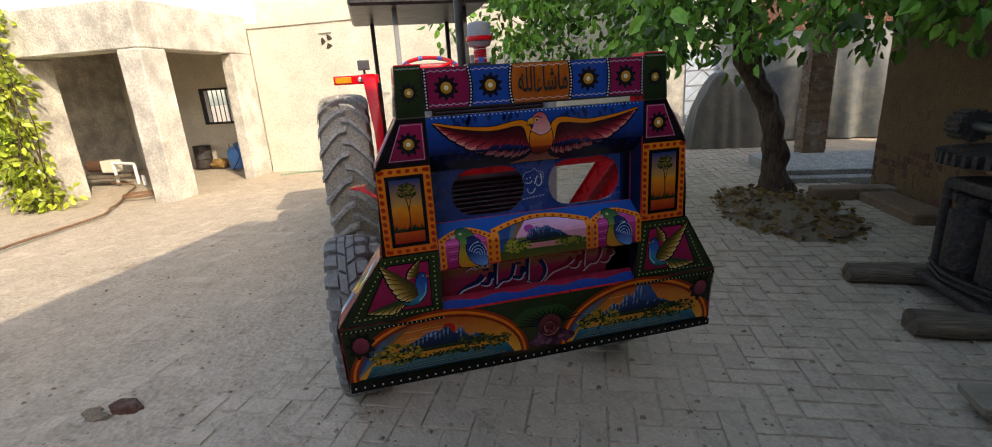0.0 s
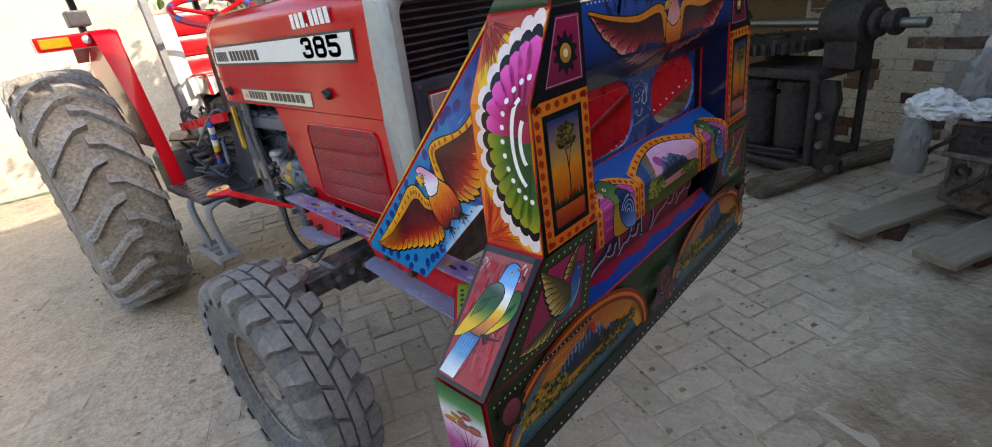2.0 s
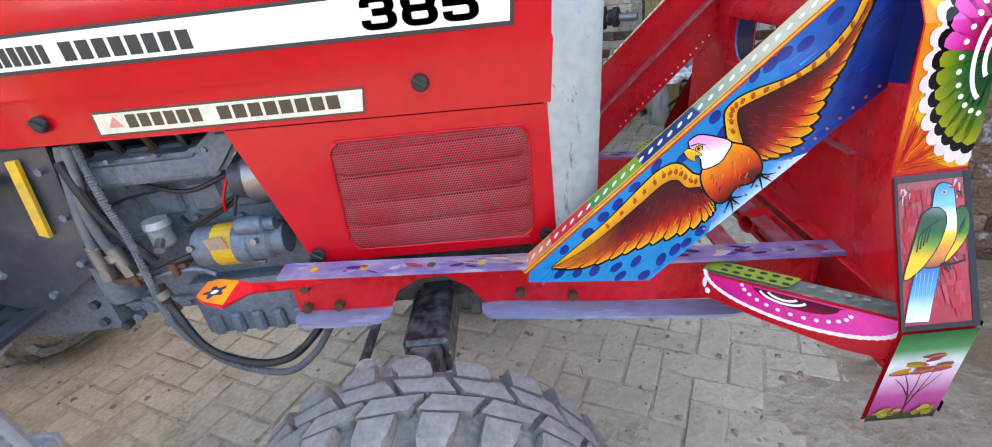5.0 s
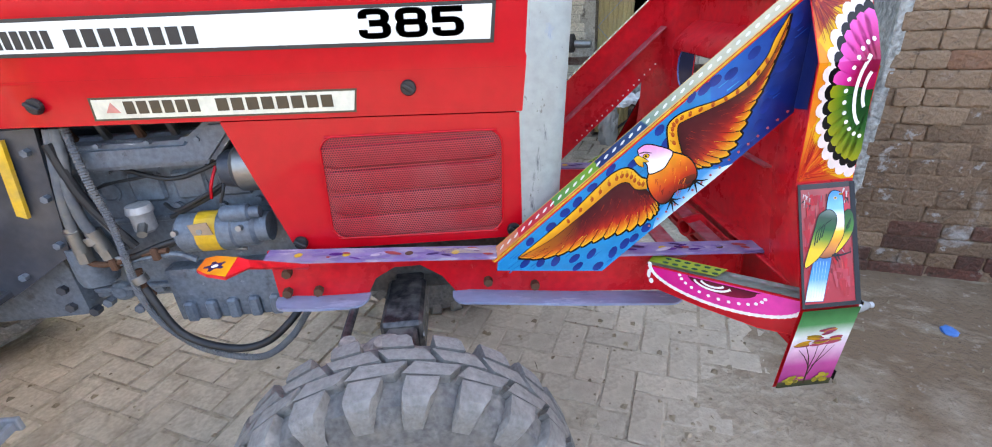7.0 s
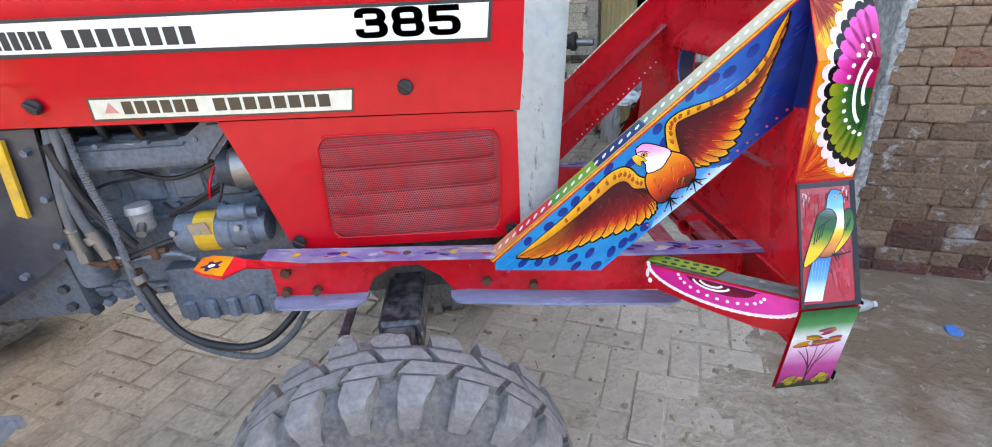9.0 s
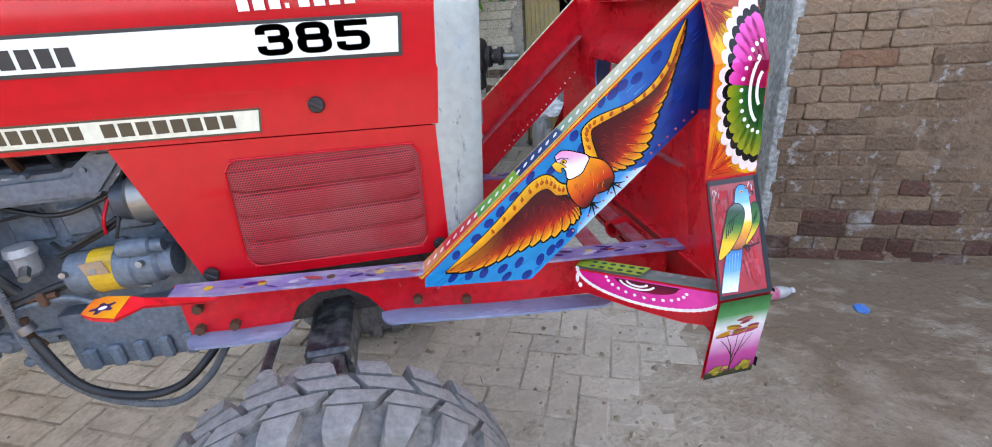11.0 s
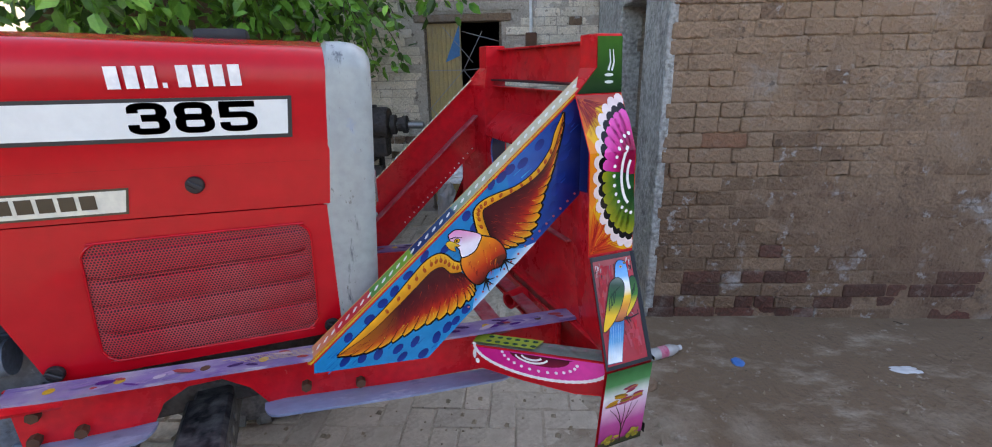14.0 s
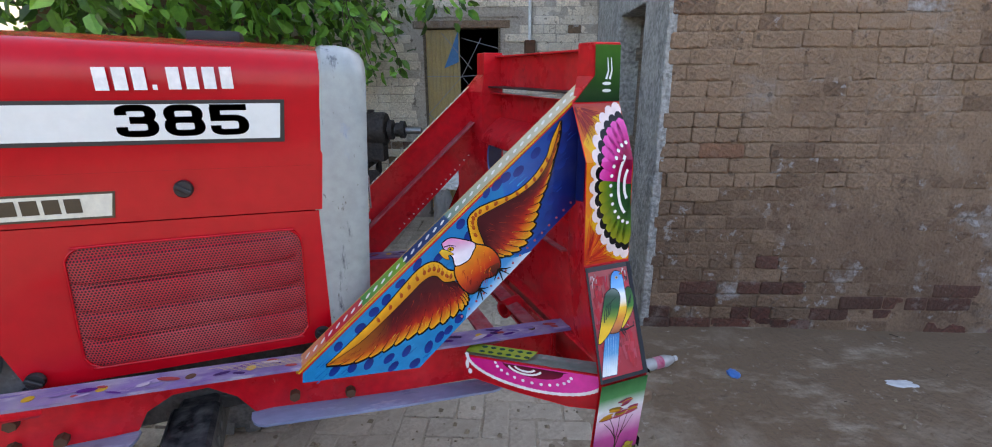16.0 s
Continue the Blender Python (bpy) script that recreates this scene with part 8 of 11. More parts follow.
blue_enamel = material("blue_enamel", "0e3c86", "0a2656", rough=0.25, scale=7, amount=0.7, bump=0.04, coat=0.7, dust=0.08)
def cut_fill(self, pts, c0, c1=None, way=(0, 1)):
    parts = [pts]
    for lv in self.cuts:
        nxt = []
        for p in parts:
            if min(q[1] for q in p) < lv - 1e-6 and max(q[1] for q in p) > lv + 1e-6:
                for keep in (1, -1):
                    out = []
                    for i in range(len(p)):
                        a, b = p[i], p[(i + 1) % len(p)]
                        if keep * (a[1] - lv) >= 0:
                            out.append(a)
                        if (keep * (a[1] - lv) >= 0) != (keep * (b[1] - lv) >= 0):
                            t = (lv - a[1]) / (b[1] - a[1])
                            out.append((a[0] + (b[0] - a[0]) * t, lv))
                    if len(out) > 2:
                        nxt.append(out)
            else:
                nxt.append(p)
        parts = nxt
    s = [p[0] * way[0] + p[1] * way[1] for p in pts]
    lo, hi = min(s), max(s)
    a, b = srgb(c0), srgb(c1 or c0)
    for p in parts:
        for f in tessellate([[Vector((v[0], v[1], 0)) for v in p]]):
            cs = []
            for i in f:
                t = ((p[i][0] * way[0] + p[i][1] * way[1]) - lo) / (hi - lo) if hi > lo else 0
                cs.append(tuple(a[j] + (b[j] - a[j]) * t for j in range(4)))
            self.face([p[i] for i in f], cs)
    self.up()


# -- eagle board --
bm = loft([[(x, y, z) for x in (BX - INNER, BX + INNER)] for y, z in ((0.05, 1.453), (0.0, 1.453), (0.0, 1.345), (0.070, 1.287), (0.078, 1.287))], 0.004)
board = part("eagle_board", bm, blue_enamel, blade, "blue board with a spread eagle")
board.data.materials.append(red_frame)
for f in board.data.polygons:
    if f.normal.y > 0.3 or f.center.y > 0.072:
        f.material_index = 1


class FoldArt(Art):
    """Pictures on the eagle board: its lower part is folded back."""
    cuts = (1.345,)

    def at(self, x, z):
        d = max(0.0, 1.345 - z)
        k = 0.7 if d else 1.0
        return Vector((BX + x, 1.2 * d - k * self.h, z - (k * self.h if d else 0.0)))

    def fill(self, pts, c0, c1=None, way=(0, 1)):
        cut_fill(self, pts, c0, c1, way)


A = FoldArt((BX, 0, 0), (1, 0, 0), (0, 0, 1))
# Blue sinks to near-black down the fold: dark paint deepened for the recess's shade.
banded(A, [(-INNER, 1.289), (INNER, 1.289), (INNER, 1.452), (-INNER, 1.452)], [(0.0, "060a1c"), (0.33, "081234"), (0.5, "0c2c6e"), (1.0, "10489a")], (0, 1))
q = random.Random(6)
h = A.h
for k in range(60):
    A.h = h
    sx2 = q.choice((-1, 1))
    A.dot(sx2 * q.uniform(0.06, 0.325), q.choice((q.uniform(1.425, 1.446), q.uniform(1.322, 1.345))), 0.006, "0c2a62", ry=0.009, n=8, turn=q.uniform(-.5, .5))
A.up()
A.dots([(-0.32 + i * 0.0125, 1.449) for i in range(52)], 0.0022, "b9d0e4", 5)
A.up()
front_eagle(A)
A.done("eagle_painting", enamel, board, "pink-headed eagle with orange-edged wings")

# -- pierced board behind: two windows and a pillar --
bm = bmesh.new()
YB = 0.076
z0w, z1w = 1.108, 1.290


def window_edge(x0, x1, z0, z1, r, n=5):
    pts = []
    for cx_, cz_, a0 in ((x1 - r, z1 - r, 0), (x0 + r, z1 - r, 1), (x0 + r, z0 + r, 2), (x1 - r, z0 + r, 3)):
        for i in range(n + 1):
            a = math.pi / 2 * (a0 + i / n)
            pts.append((cx_ + r * math.cos(a), cz_ + r * math.sin(a)))
    return pts


def board_piece(x0, x1, hx0, hx1):
    """A board panel round one window: four corner fans and the joining strips."""
    inner = window_edge(hx0, hx1, 1.134, 1.284, 0.07)
    n = len(inner)
    outer = []
    for px, pz in inner:
        cxx, czz = (hx0 + hx1) / 2, (1.134 + 1.284) / 2
        dx, dz = px - cxx, pz - czz
        k = min((x1 - cxx) / dx if dx > 1e-6 else 9e9, (x0 - cxx) / dx if dx < -1e-6 else 9e9, (z1w - czz) / dz if dz > 1e-6 else 9e9, (z0w - czz) / dz if dz < -1e-6 else 9e9)
        outer.append((cxx + dx * k, czz + dz * k))
    vi = [[bm.verts.new((BX + p[0], y, p[1])) for p in inner] for y in (YB, YB + 0.006)]
    vo = [[bm.verts.new((BX + p[0], y, p[1])) for p in outer] for y in (YB, YB + 0.006)]
    for i in range(n):
        j = (i + 1) % n
        bm.faces.new((vi[0][i], vi[0][j], vo[0][j], vo[0][i]))
        bm.faces.new((vi[1][j], vi[1][i], vo[1][i], vo[1][j]))
        bm.faces.new((vi[0][j], vi[0][i], vi[1][i], vi[1][j]))
    for cx_, cz_ in ((x0, z0w), (x1, z0w), (x1, z1w), (x0, z1w)):
        near = sorted(range(n), key=lambda i: math.dist(outer[i], (cx_, cz_)))
        a = [i for i in near if abs(outer[i][0] - cx_) < 1e-5][:1]
        b = [i for i in near if abs(outer[i][1] - cz_) < 1e-5][:1]
        if a and b and a != b:
            c0 = bm.verts.new((BX + cx_, YB, cz_))
            bm.faces.new((vo[0][a[0]], vo[0][b[0]], c0))


board_piece(-INNER, 0.002, -0.272, -0.036)
board_piece(0.002, INNER, 0.046, 0.298)
web = part("pierced_board", bm, blue_enamel, blade, "blue board pierced by two rounded windows")
web.data.materials.append(red_frame)
for f in web.data.polygons:
    if f.center.y > YB + 0.005:
        f.material_index = 1
A = Art((BX - 0.031, YB, 0), (1, 0, 0), (0, 0, 1))
# Near-black steps put the unlit corner into the board's colour.
for k in range(4):
    A.fill([(0.331 + 0.0085 * k, 1.109), (0.331 + 0.0085 * (k + 1), 1.109), (0.331 + 0.0085 * (k + 1), 1.289), (0.331 + 0.0085 * k, 1.289)], ("0a2148", "08142c", "070b16", "06070a")[k])
    A.h -= A.D
A.up()
A.stroke([(0.050, 1.248), (0.054, 1.222), (0.046, 1.208), (0.036, 1.212), (0.032, 1.232)], 0.0042, "d4e0ea", w2=0.002, k=4)
A.stroke([(0.040, 1.240), (0.028, 1.214)], 0.004, "d4e0ea", w2=0.002, k=3)
A.stroke([(0.032, 1.200), (0.022, 1.186), (0.008, 1.188), (0.006, 1.202)], 0.0038, "d4e0ea", w2=0.0016, k=4)
A.stroke([(0.022, 1.226), (0.012, 1.218), (-0.004, 1.222)], 0.0034, "d4e0ea", w2=0.0016, k=3)
A.dot(0.016, 1.236, 0.003, "d4e0ea", n=4)
A.dot(0.004, 1.234, 0.003, "d4e0ea", n=4)
A.stroke([(-0.010, 1.232), (-0.002, 1.252), (0.022, 1.258), (0.030, 1.266), (0.040, 1.256), (0.058, 1.250), (0.060, 1.230)], 0.0016, "b8c8dc", k=4)
for k in range(7):
    A.stroke([(-0.012 + 0.011 * k, 1.168 + 0.0012 * k), (-0.005 + 0.011 * k, 1.169 + 0.0012 * k)], 0.004, "93a9c6")
A.done("painted_mark", enamel, web, "small white painted mark, and the board's darkened right end")

# -- rounded ledge with three pictures --
prof = [(0.080, 1.127), (0.074, 1.124), (0.004, 1.077), (0.0, 1.070), (0.0, 0.998), (0.006, 0.99), (0.07, 0.985)]
ledge = part("ledge", loft([[(x, y, z) for x in (BX - INNER, BX + INNER)] for y, z in prof], 0.004), red_frame, blade, "rounded ledge painted with three pictures")


class LedgeArt(Art):
    """Pictures that run over the rolled edge: v is the length along the profile from its foot."""
    P = [(0.0, 0.998), (0.0, 1.070), (0.004, 1.077), (0.074, 1.124), (0.080, 1.127)]

    def at(self, x, v):
        P = self.P
        for (y0, z0), (y1, z1) in zip(P, P[1:]):
            l = math.dist((y0, z0), (y1, z1))
            if v <= l or (y1, z1) == P[-1]:
                t = v / l
                ny, nz = -(z1 - z0) / l, (y1 - y0) / l
                return Vector((BX + x, y0 + (y1 - y0) * t + ny * (self.h + 0.0008), z0 + (z1 - z0) * t + nz * (self.h + 0.0008)))
            v -= l

    cuts = (0.072, 0.0801, 0.1644)
    fill = SideArt.fill


LedgeArt.fill = cut_fill
A = LedgeArt((0, 0, 0), (1, 0, 0), (0, 0, 1))
A.fill([(-INNER, 0), (INNER, 0), (INNER, 0.163), (-INNER, 0.163)], "123f8c", "1c56a4")
for x0, x1, top, kind in ((-0.336, -0.168, 0.132, -1), (-0.168, 0.161, 0.152, 0), (0.161, 0.336, 0.132, 1)):
    n = 12
    out = [(x0, 0), (x1, 0)] + [(x1 + (x0 - x1) * i / n, top * (0.72 + 0.28 * math.sin(math.pi * i / n))) for i in range(n + 1)]
    A.fill(out, "d2701a", "e88a24")
    cm = ((x0 + x1) / 2, top * 0.45)
    inn = [(x0 + 0.02, 0), (x1 - 0.02, 0)] + [(x1 - 0.02 + (x0 - x1 + 0.04) * i / n, (top - 0.02) * (0.72 + 0.28 * math.sin(math.pi * i / n))) for i in range(n + 1)]
    for p, q2 in zip(out[2:], inn[2:]):
        h = A.h
        A.dot(*lerp2(p, q2, 0.5), 0.0055, "9c2c12", n=6)
        A.h = h
    h = A.h
    for k in range(4):
        for xx in (x0 + 0.01, x1 - 0.01):
            A.h = h
            A.dot(xx, 0.01 + 0.02 * k, 0.005, "9c2c12", ry=0.007, n=6)
    A.up()
    A.stroke(inn, 0.006, "120c10", closed=True)
    if kind:
        A.fill(inn, "8a1448", "c84a98")
        parrot_block(A, (x0 + x1) / 2 - 0.005 * kind, 0.057, 1, 1.1)
    else:
        base, w, q3 = mountain_scene(A, inn, 0.0, top - 0.02, x0 + .02, x1 - .02, "c05a18", "e0b4dc", "a43c88", -0.046, 9)
        A.fill([(x0 + .02, 0), (x1 - .02, 0), (x1 - .02, 0.026), (x0 + .02, 0.03)], "5a4a1c", "2f4a1e")
        clumps(A, x0 + 0.075, 0.045, 0.045, 0.022, 90, 0.0058, ["5a6a20", "8a8a2a", "35461c", "a89a3a"], 15)
        clumps(A, x1 - 0.075, 0.036, 0.05, 0.014, 90, 0.0056, ["35461c", "5a6420", "86782a"], 16)
A.done("ledge_painting", enamel, ledge, "parrot, mountain sunset and parrot in orange frames")

# -- sunk lettering panel --
prof = [(0.07, 0.985), (0.075, 0.985), (0.075, 0.876), (0.046, 0.842), (0.042, 0.833)]
text_panel = part("lettering_panel", loft([[(x, y, z) for x in (BX - INNER, BX + INNER)] for y, z in prof], 0.004), red_frame, blade, "crimson panel with dark brushed lettering")
A = Art((BX, 0.068, 0), (1, 0, 0), (0, 0, 1))
A.fill([(-INNER, 0.872), (INNER, 0.872), (INNER, 0.93), (-INNER, 0.93)], "6a0a1e", "8a1c40")
A.h -= A.D
A.fill([(-INNER, 0.93), (INNER, 0.93), (INNER, 0.984), (-INNER, 0.984)], "8a1c40", "9a7a3a")
A.h -= A.D
# Stepped darkening at the right end stands for the sunk corner's shade.
for k in range(6):
    A.fill([(0.245 + 0.0151 * k, 0.872), (0.245 + 0.0151 * (k + 1), 0.872), (0.245 + 0.0151 * (k + 1), 0.984), (0.245 + 0.0151 * k, 0.984)], ("5c1026", "441022", "2c0c18", "180910", "0c070a", "08060a")[k], ("7a4a2c", "583622", "382418", "1c120e", "0c090a", "08060a")[k])
    A.h -= A.D
A.up()
script_strokes(A, -0.29, 0.02, 0.918, 0.105, "0e1640", 4, "a9a6b4", n=14)
script_strokes(A, 0.02, 0.27, 0.932, 0.105, "6e0c1c", 7, "a98f96", n=14)
script_strokes(A, -0.25, -0.17, 0.962, 0.022, "d8d8e0", 5, n=4)
A.done("lettering", enamel, text_panel, "dark blue strokes edged in white, right end darkened")
A = Art((BX, 0.0365, 0.8425), (1, 0, 0), (0, 0.029, 0.034))
A.m = lambda x, z: (x, z * 0.7)
A.fill([(-INNER, 0), (INNER, 0), (INNER, 0.066), (-INNER, 0.066)], "12388a", "1c449c")
A.fill([(-INNER, 0.066), (-INNER, 0.045)] + [(-INNER + i * 0.0338, 0.038 + 0.008 * math.sin(i * 1.4)) for i in range(1, 20)] + [(INNER, 0.045), (INNER, 0.066)], "a01838", "8a1434")
A.done("wave_painting", enamel, text_panel, "wavy blue and crimson band")

# -- foot board with landscapes --
bm = plate(bmesh.new(), [(-0.655, 0.0), (0.655, 0.0), (0.662, 0.2285), (-0.662, 0.2285)], (BX, 0.0555, 0.605), (1, 0, 0), Vector((0, -0.013, 0.228)).normalized(), -0.006)
footb = part("foot_board", bm, red_frame, blade, "dark green foot board with arched landscapes")
A = Art((BX, 0.055, 0.605), (1, 0, 0), (0, -0.013, 0.228))
A.m = lambda x, z: (x, (z - 0.630) * 1.13)
A.fill([(-0.655, 0.632), (0.655, 0.632), (0.66, 0.832), (-0.66, 0.832)], "181f12", "28321a")
A.fill([(-0.16, 0.65), (0.16, 0.65), (0.12, 0.76), (0.06, 0.80), (-0.06, 0.80), (-0.12, 0.76)], "3a2a1c", "2a4a24")
for s in (-1, 1):
    landscape(A, s)
    star_petals(A, s * 0.605, 0.775, 0.045, 9, "12160e")
    A.dot(s * 0.605, 0.775, 0.026, "5a1f2c", "8a3a4a", n=10)
q = random.Random(19)
clumps(A, 0.028, 0.695, 0.075, 0.024, 60, 0.011, ["3a2030", "4c2c40", "5a3444", "2a1a20", "6a4454"], 23)
for k in range(15):
    a = 0.3 + 2.6 * k / 14
    A.stroke([(0.02 + 0.045 * math.cos(a), 0.735 + 0.035 * math.sin(a)), (0.02 + 0.12 * math.cos(a), 0.735 + 0.062 * math.sin(a))], 0.008, "11160d", w2=0.002)
A.dot(0.020, 0.735, 0.041, "3e1418", "6a2c30", ry=0.040, n=20)
for k in range(26):
    a, r0 = q.uniform(0, 6.28), q.uniform(0.010, 0.034)
    A.stroke([(0.02 + r0 * math.cos(a + d), 0.735 + r0 * math.sin(a + d)) for d in (0, 0.4, 0.8, 1.2)], 0.0014, q.choice(("8a4448", "5a2228", "a0605c", "2c0e12", "4a1a20")), w2=0.004)
A.stroke([(-0.006, 0.712), (0.014, 0.704), (0.036, 0.708), (0.052, 0.724)], 0.002, "b07a78")
A.fill([(-0.655, 0.632), (0.655, 0.632), (0.655, 0.656), (-0.655, 0.656)], "0a0a0b", "121212")
A.dots([(-0.64 + i * 0.0285, 0.645) for i in range(46)], 0.0032, "c9c4b4", 6)
A.up()
bead_line(A, -0.655, 0.827, -0.34, 0.827, 22, "b9b87a", w=0.008, r=0.0025)
bead_line(A, 0.34, 0.827, 0.655, 0.827, 22, "b9b87a", w=0.008, r=0.0025)
A.done("foot_painting", enamel, footb, "two arched mountain landscapes")

# -- red back framing --
part("back_hood", loft([[(x, y, z) for x in (BX - INNER, BX + INNER)] for y, z in ((0.010, 1.358), (0.028, 1.347), (0.082, 1.300), (0.090, 1.286), (0.090, 1.266), (0.086, 1.262))], 0.004), red_frame, blade, "red folded plate behind the eagle board", smooth=True)
part("back_sheet", loft([[(x, y, z) for x in (BX - 0.352, BX + 0.352)] for y, z in ((0.088, 0.806), (0.084, 0.82), (0.082, 1.035), (0.086, 1.045), (0.088, 1.06), (0.088, 1.12), (0.086, 1.13))], 0.004), red_frame, blade, "shiny red sheet with a folded ledge")
# Paler bar added to read as the lit band across the sheet.
part("back_lip", B(BX - 0.34, BX + 0.34, 0.076, 0.104, 1.040, 1.046, 0.001), pink_scuffed, blade, "paler flat lip drawn for the lit band on the back sheet")
part("sheet_edge", B(BX - 0.56, BX + 0.56, 0.084, 0.106, 0.797, 0.806, 0.003), red_frame, blade, "scuffed lower edge of the back sheet")
part("foot_shelf", B(BX - 0.60, BX + 0.60, 0.056, 0.084, 0.798, 0.804, 0.001), pink_scuffed, blade, "worn pinkish red shelf over the foot board")
part("foot_flange", B(BX - 0.6, BX + 0.6, 0.062, 0.10, 0.66, 0.667, 0.002), red_frame, blade)
part("pin_boss", lathe(bmesh.new(), [(0.021, 0.0), (0.029, 0.0), (0.03, 0.004), (0.03, 0.07), (0.021, 0.07), (0.021, 0.0)], (-0.062, 0.125, 0.772), (-0.35, 0.94, 0.0), 24), red_frame, blade, "short red pipe boss", smooth=True)
part("boss_bracket", B(-0.12, 0.03, 0.09, 0.135, 0.735, 0.745, 0.003), red_frame, blade)
part("cross_bar", B(BX - 0.345, BX + 0.345, 0.282, 0.336, 0.795, 0.803, 0.002), pink_scuffed, blade, "worn flat red bar between the rails")
part("cross_bar", B(BX - 0.33, BX + 0.33, 0.140, 0.186, 0.786, 0.794, 0.002), pink_scuffed, blade, "dusty flat bar behind the sheet")
part("cross_web", B(BX - 0.33, BX + 0.33, 0.112, 0.12, 0.70, 0.79, 0.002), red_frame, blade)


SPLAY = 0.0375


def splayed(ob, s):
    """Turn an arm's piece out a little towards the blade."""
    for v in ob.data.vertices:
        v.co.x += s * SPLAY * (0.77 - v.co.y)
    return ob


def arm(s):
    """A slanting side arm: web plate with a decorated top flange."""
    x = BX + s * 0.382
    o = Vector((x, 0.822, 0.853))
    d = Vector((0, 0.062 - 0.822, 1.512 - 0.853))
    top = lambda y: o.z + (o.y - y) * 0.866
    web_pts = [(0.817, 0.828), (0.814, top(0.814)), (0.107, top(0.107)), (0.107, 1.199), (0.236, 1.083), (0.416, 0.919), (0.539, 0.806)]
    a = splayed(part("arm", plate(bmesh.new(), web_pts, (x - 0.003, 0, 0), (0, 1, 0), (0, 0, 1), 0.006), red_frame, blade, "slanting arm plate painted with an eagle" if s < 0 else "plain red slanting arm"), s)
    L = d.length
    d.normalize()
    nrm = Vector((0, -d.z, d.y)) * -1
    x0, x1 = (x - 0.006, x + 0.054) if s < 0 else (x - 0.016, x + 0.006)
    M = Matrix((Vector((1, 0, 0, 0)), (0, d.y, nrm.y, o.y), (0, d.z, nrm.z, o.z), (0, 0, 0, 1)))
    fl = splayed(part("arm_flange", box(bmesh.new(), x0, x1, 0, L, 0, 0.006, 0.001, M), red_frame, a), s)
    A = Art((x0, o.y, o.z), (1, 0, 0), d)
    A.n = nrm
    A.o = Vector((x0, o.y, o.z)) + nrm * 0.006
    w = x1 - x0
    A.fill([(0.0005, 0.001), (w - 0.0005, 0.001), (w - 0.0005, L - 0.001), (0.0005, L - 0.001)], "e2a41c", "e8c98a")
    seg = [(0.0, "e8a07a"), (0.095, "e07a5a"), (0.097, "d23440"), (0.215, "c82838"), (0.217, "3c8a34"), (0.355, "7fae3a"), (0.36, "1c3468"), (0.50, "2a4a72"), (0.505, "7f9a86"), (0.64, "c9c4a4"), (1.0, "ddc9a8")]
    for (t0, c0), (t1, c1) in zip(seg, seg[1:]):
        A.fill([(0.007, L * t0), (w - 0.004, L * t0), (w - 0.004, L * t1), (0.007, L * t1)], c0, c1)
        A.h -= A.D
    A.up(0.0002)
    h = A.h
    q = random.Random(2)
    for k in range(40):
        y = 0.014 + k * (L - 0.03) / 39
        A.h = h
        A.dot(w * .5 + q.uniform(-.001, .001), y, 0.0052, "f4f1e8", ry=0.0098, n=9, turn=-0.75)
    tagged(splayed(A.done("flange_painting", enamel, fl, "flange in coloured lengths with white ovals"), s), kind="stuff")
    edge = B(x0 - 0.0012 if s < 0 else x1 - 0.0002, x0 + 0.0002 if s < 0 else x1 + 0.0012, 0.004, L - 0.004, 0.0008, 0.0052, 0.0, M)
    splayed(part("flange_edge", edge, yellow_enamel, fl, "thin yellow painted edge"), s)
    # lower lip with rivets
    for k in range(16):
        t = k / 15
        y, z = 0.115 + t * 0.30, 1.192 - t * 0.272
        splayed(part("rivet", R((x - 0.0055, y + .008, z + 0.012), (x + 0.0055, y + .008, z + 0.012), 0.0032, n=6), pink_scuffed if s < 0 else white_paint, a), s)
    if s > 0:
        M2 = Matrix(((1, 0, 0, 0), (0, d.y, nrm.y, o.y), (0, d.z, nrm.z, o.z - 0.137), (0, 0, 0, 1)))
        splayed(part("inner_rib", box(bmesh.new(), x - 0.045, x, 0.1, L - 0.06, 0, 0.006, 0.001, M2), pink_scuffed, a, "dusty rib"), s)
    return a, x


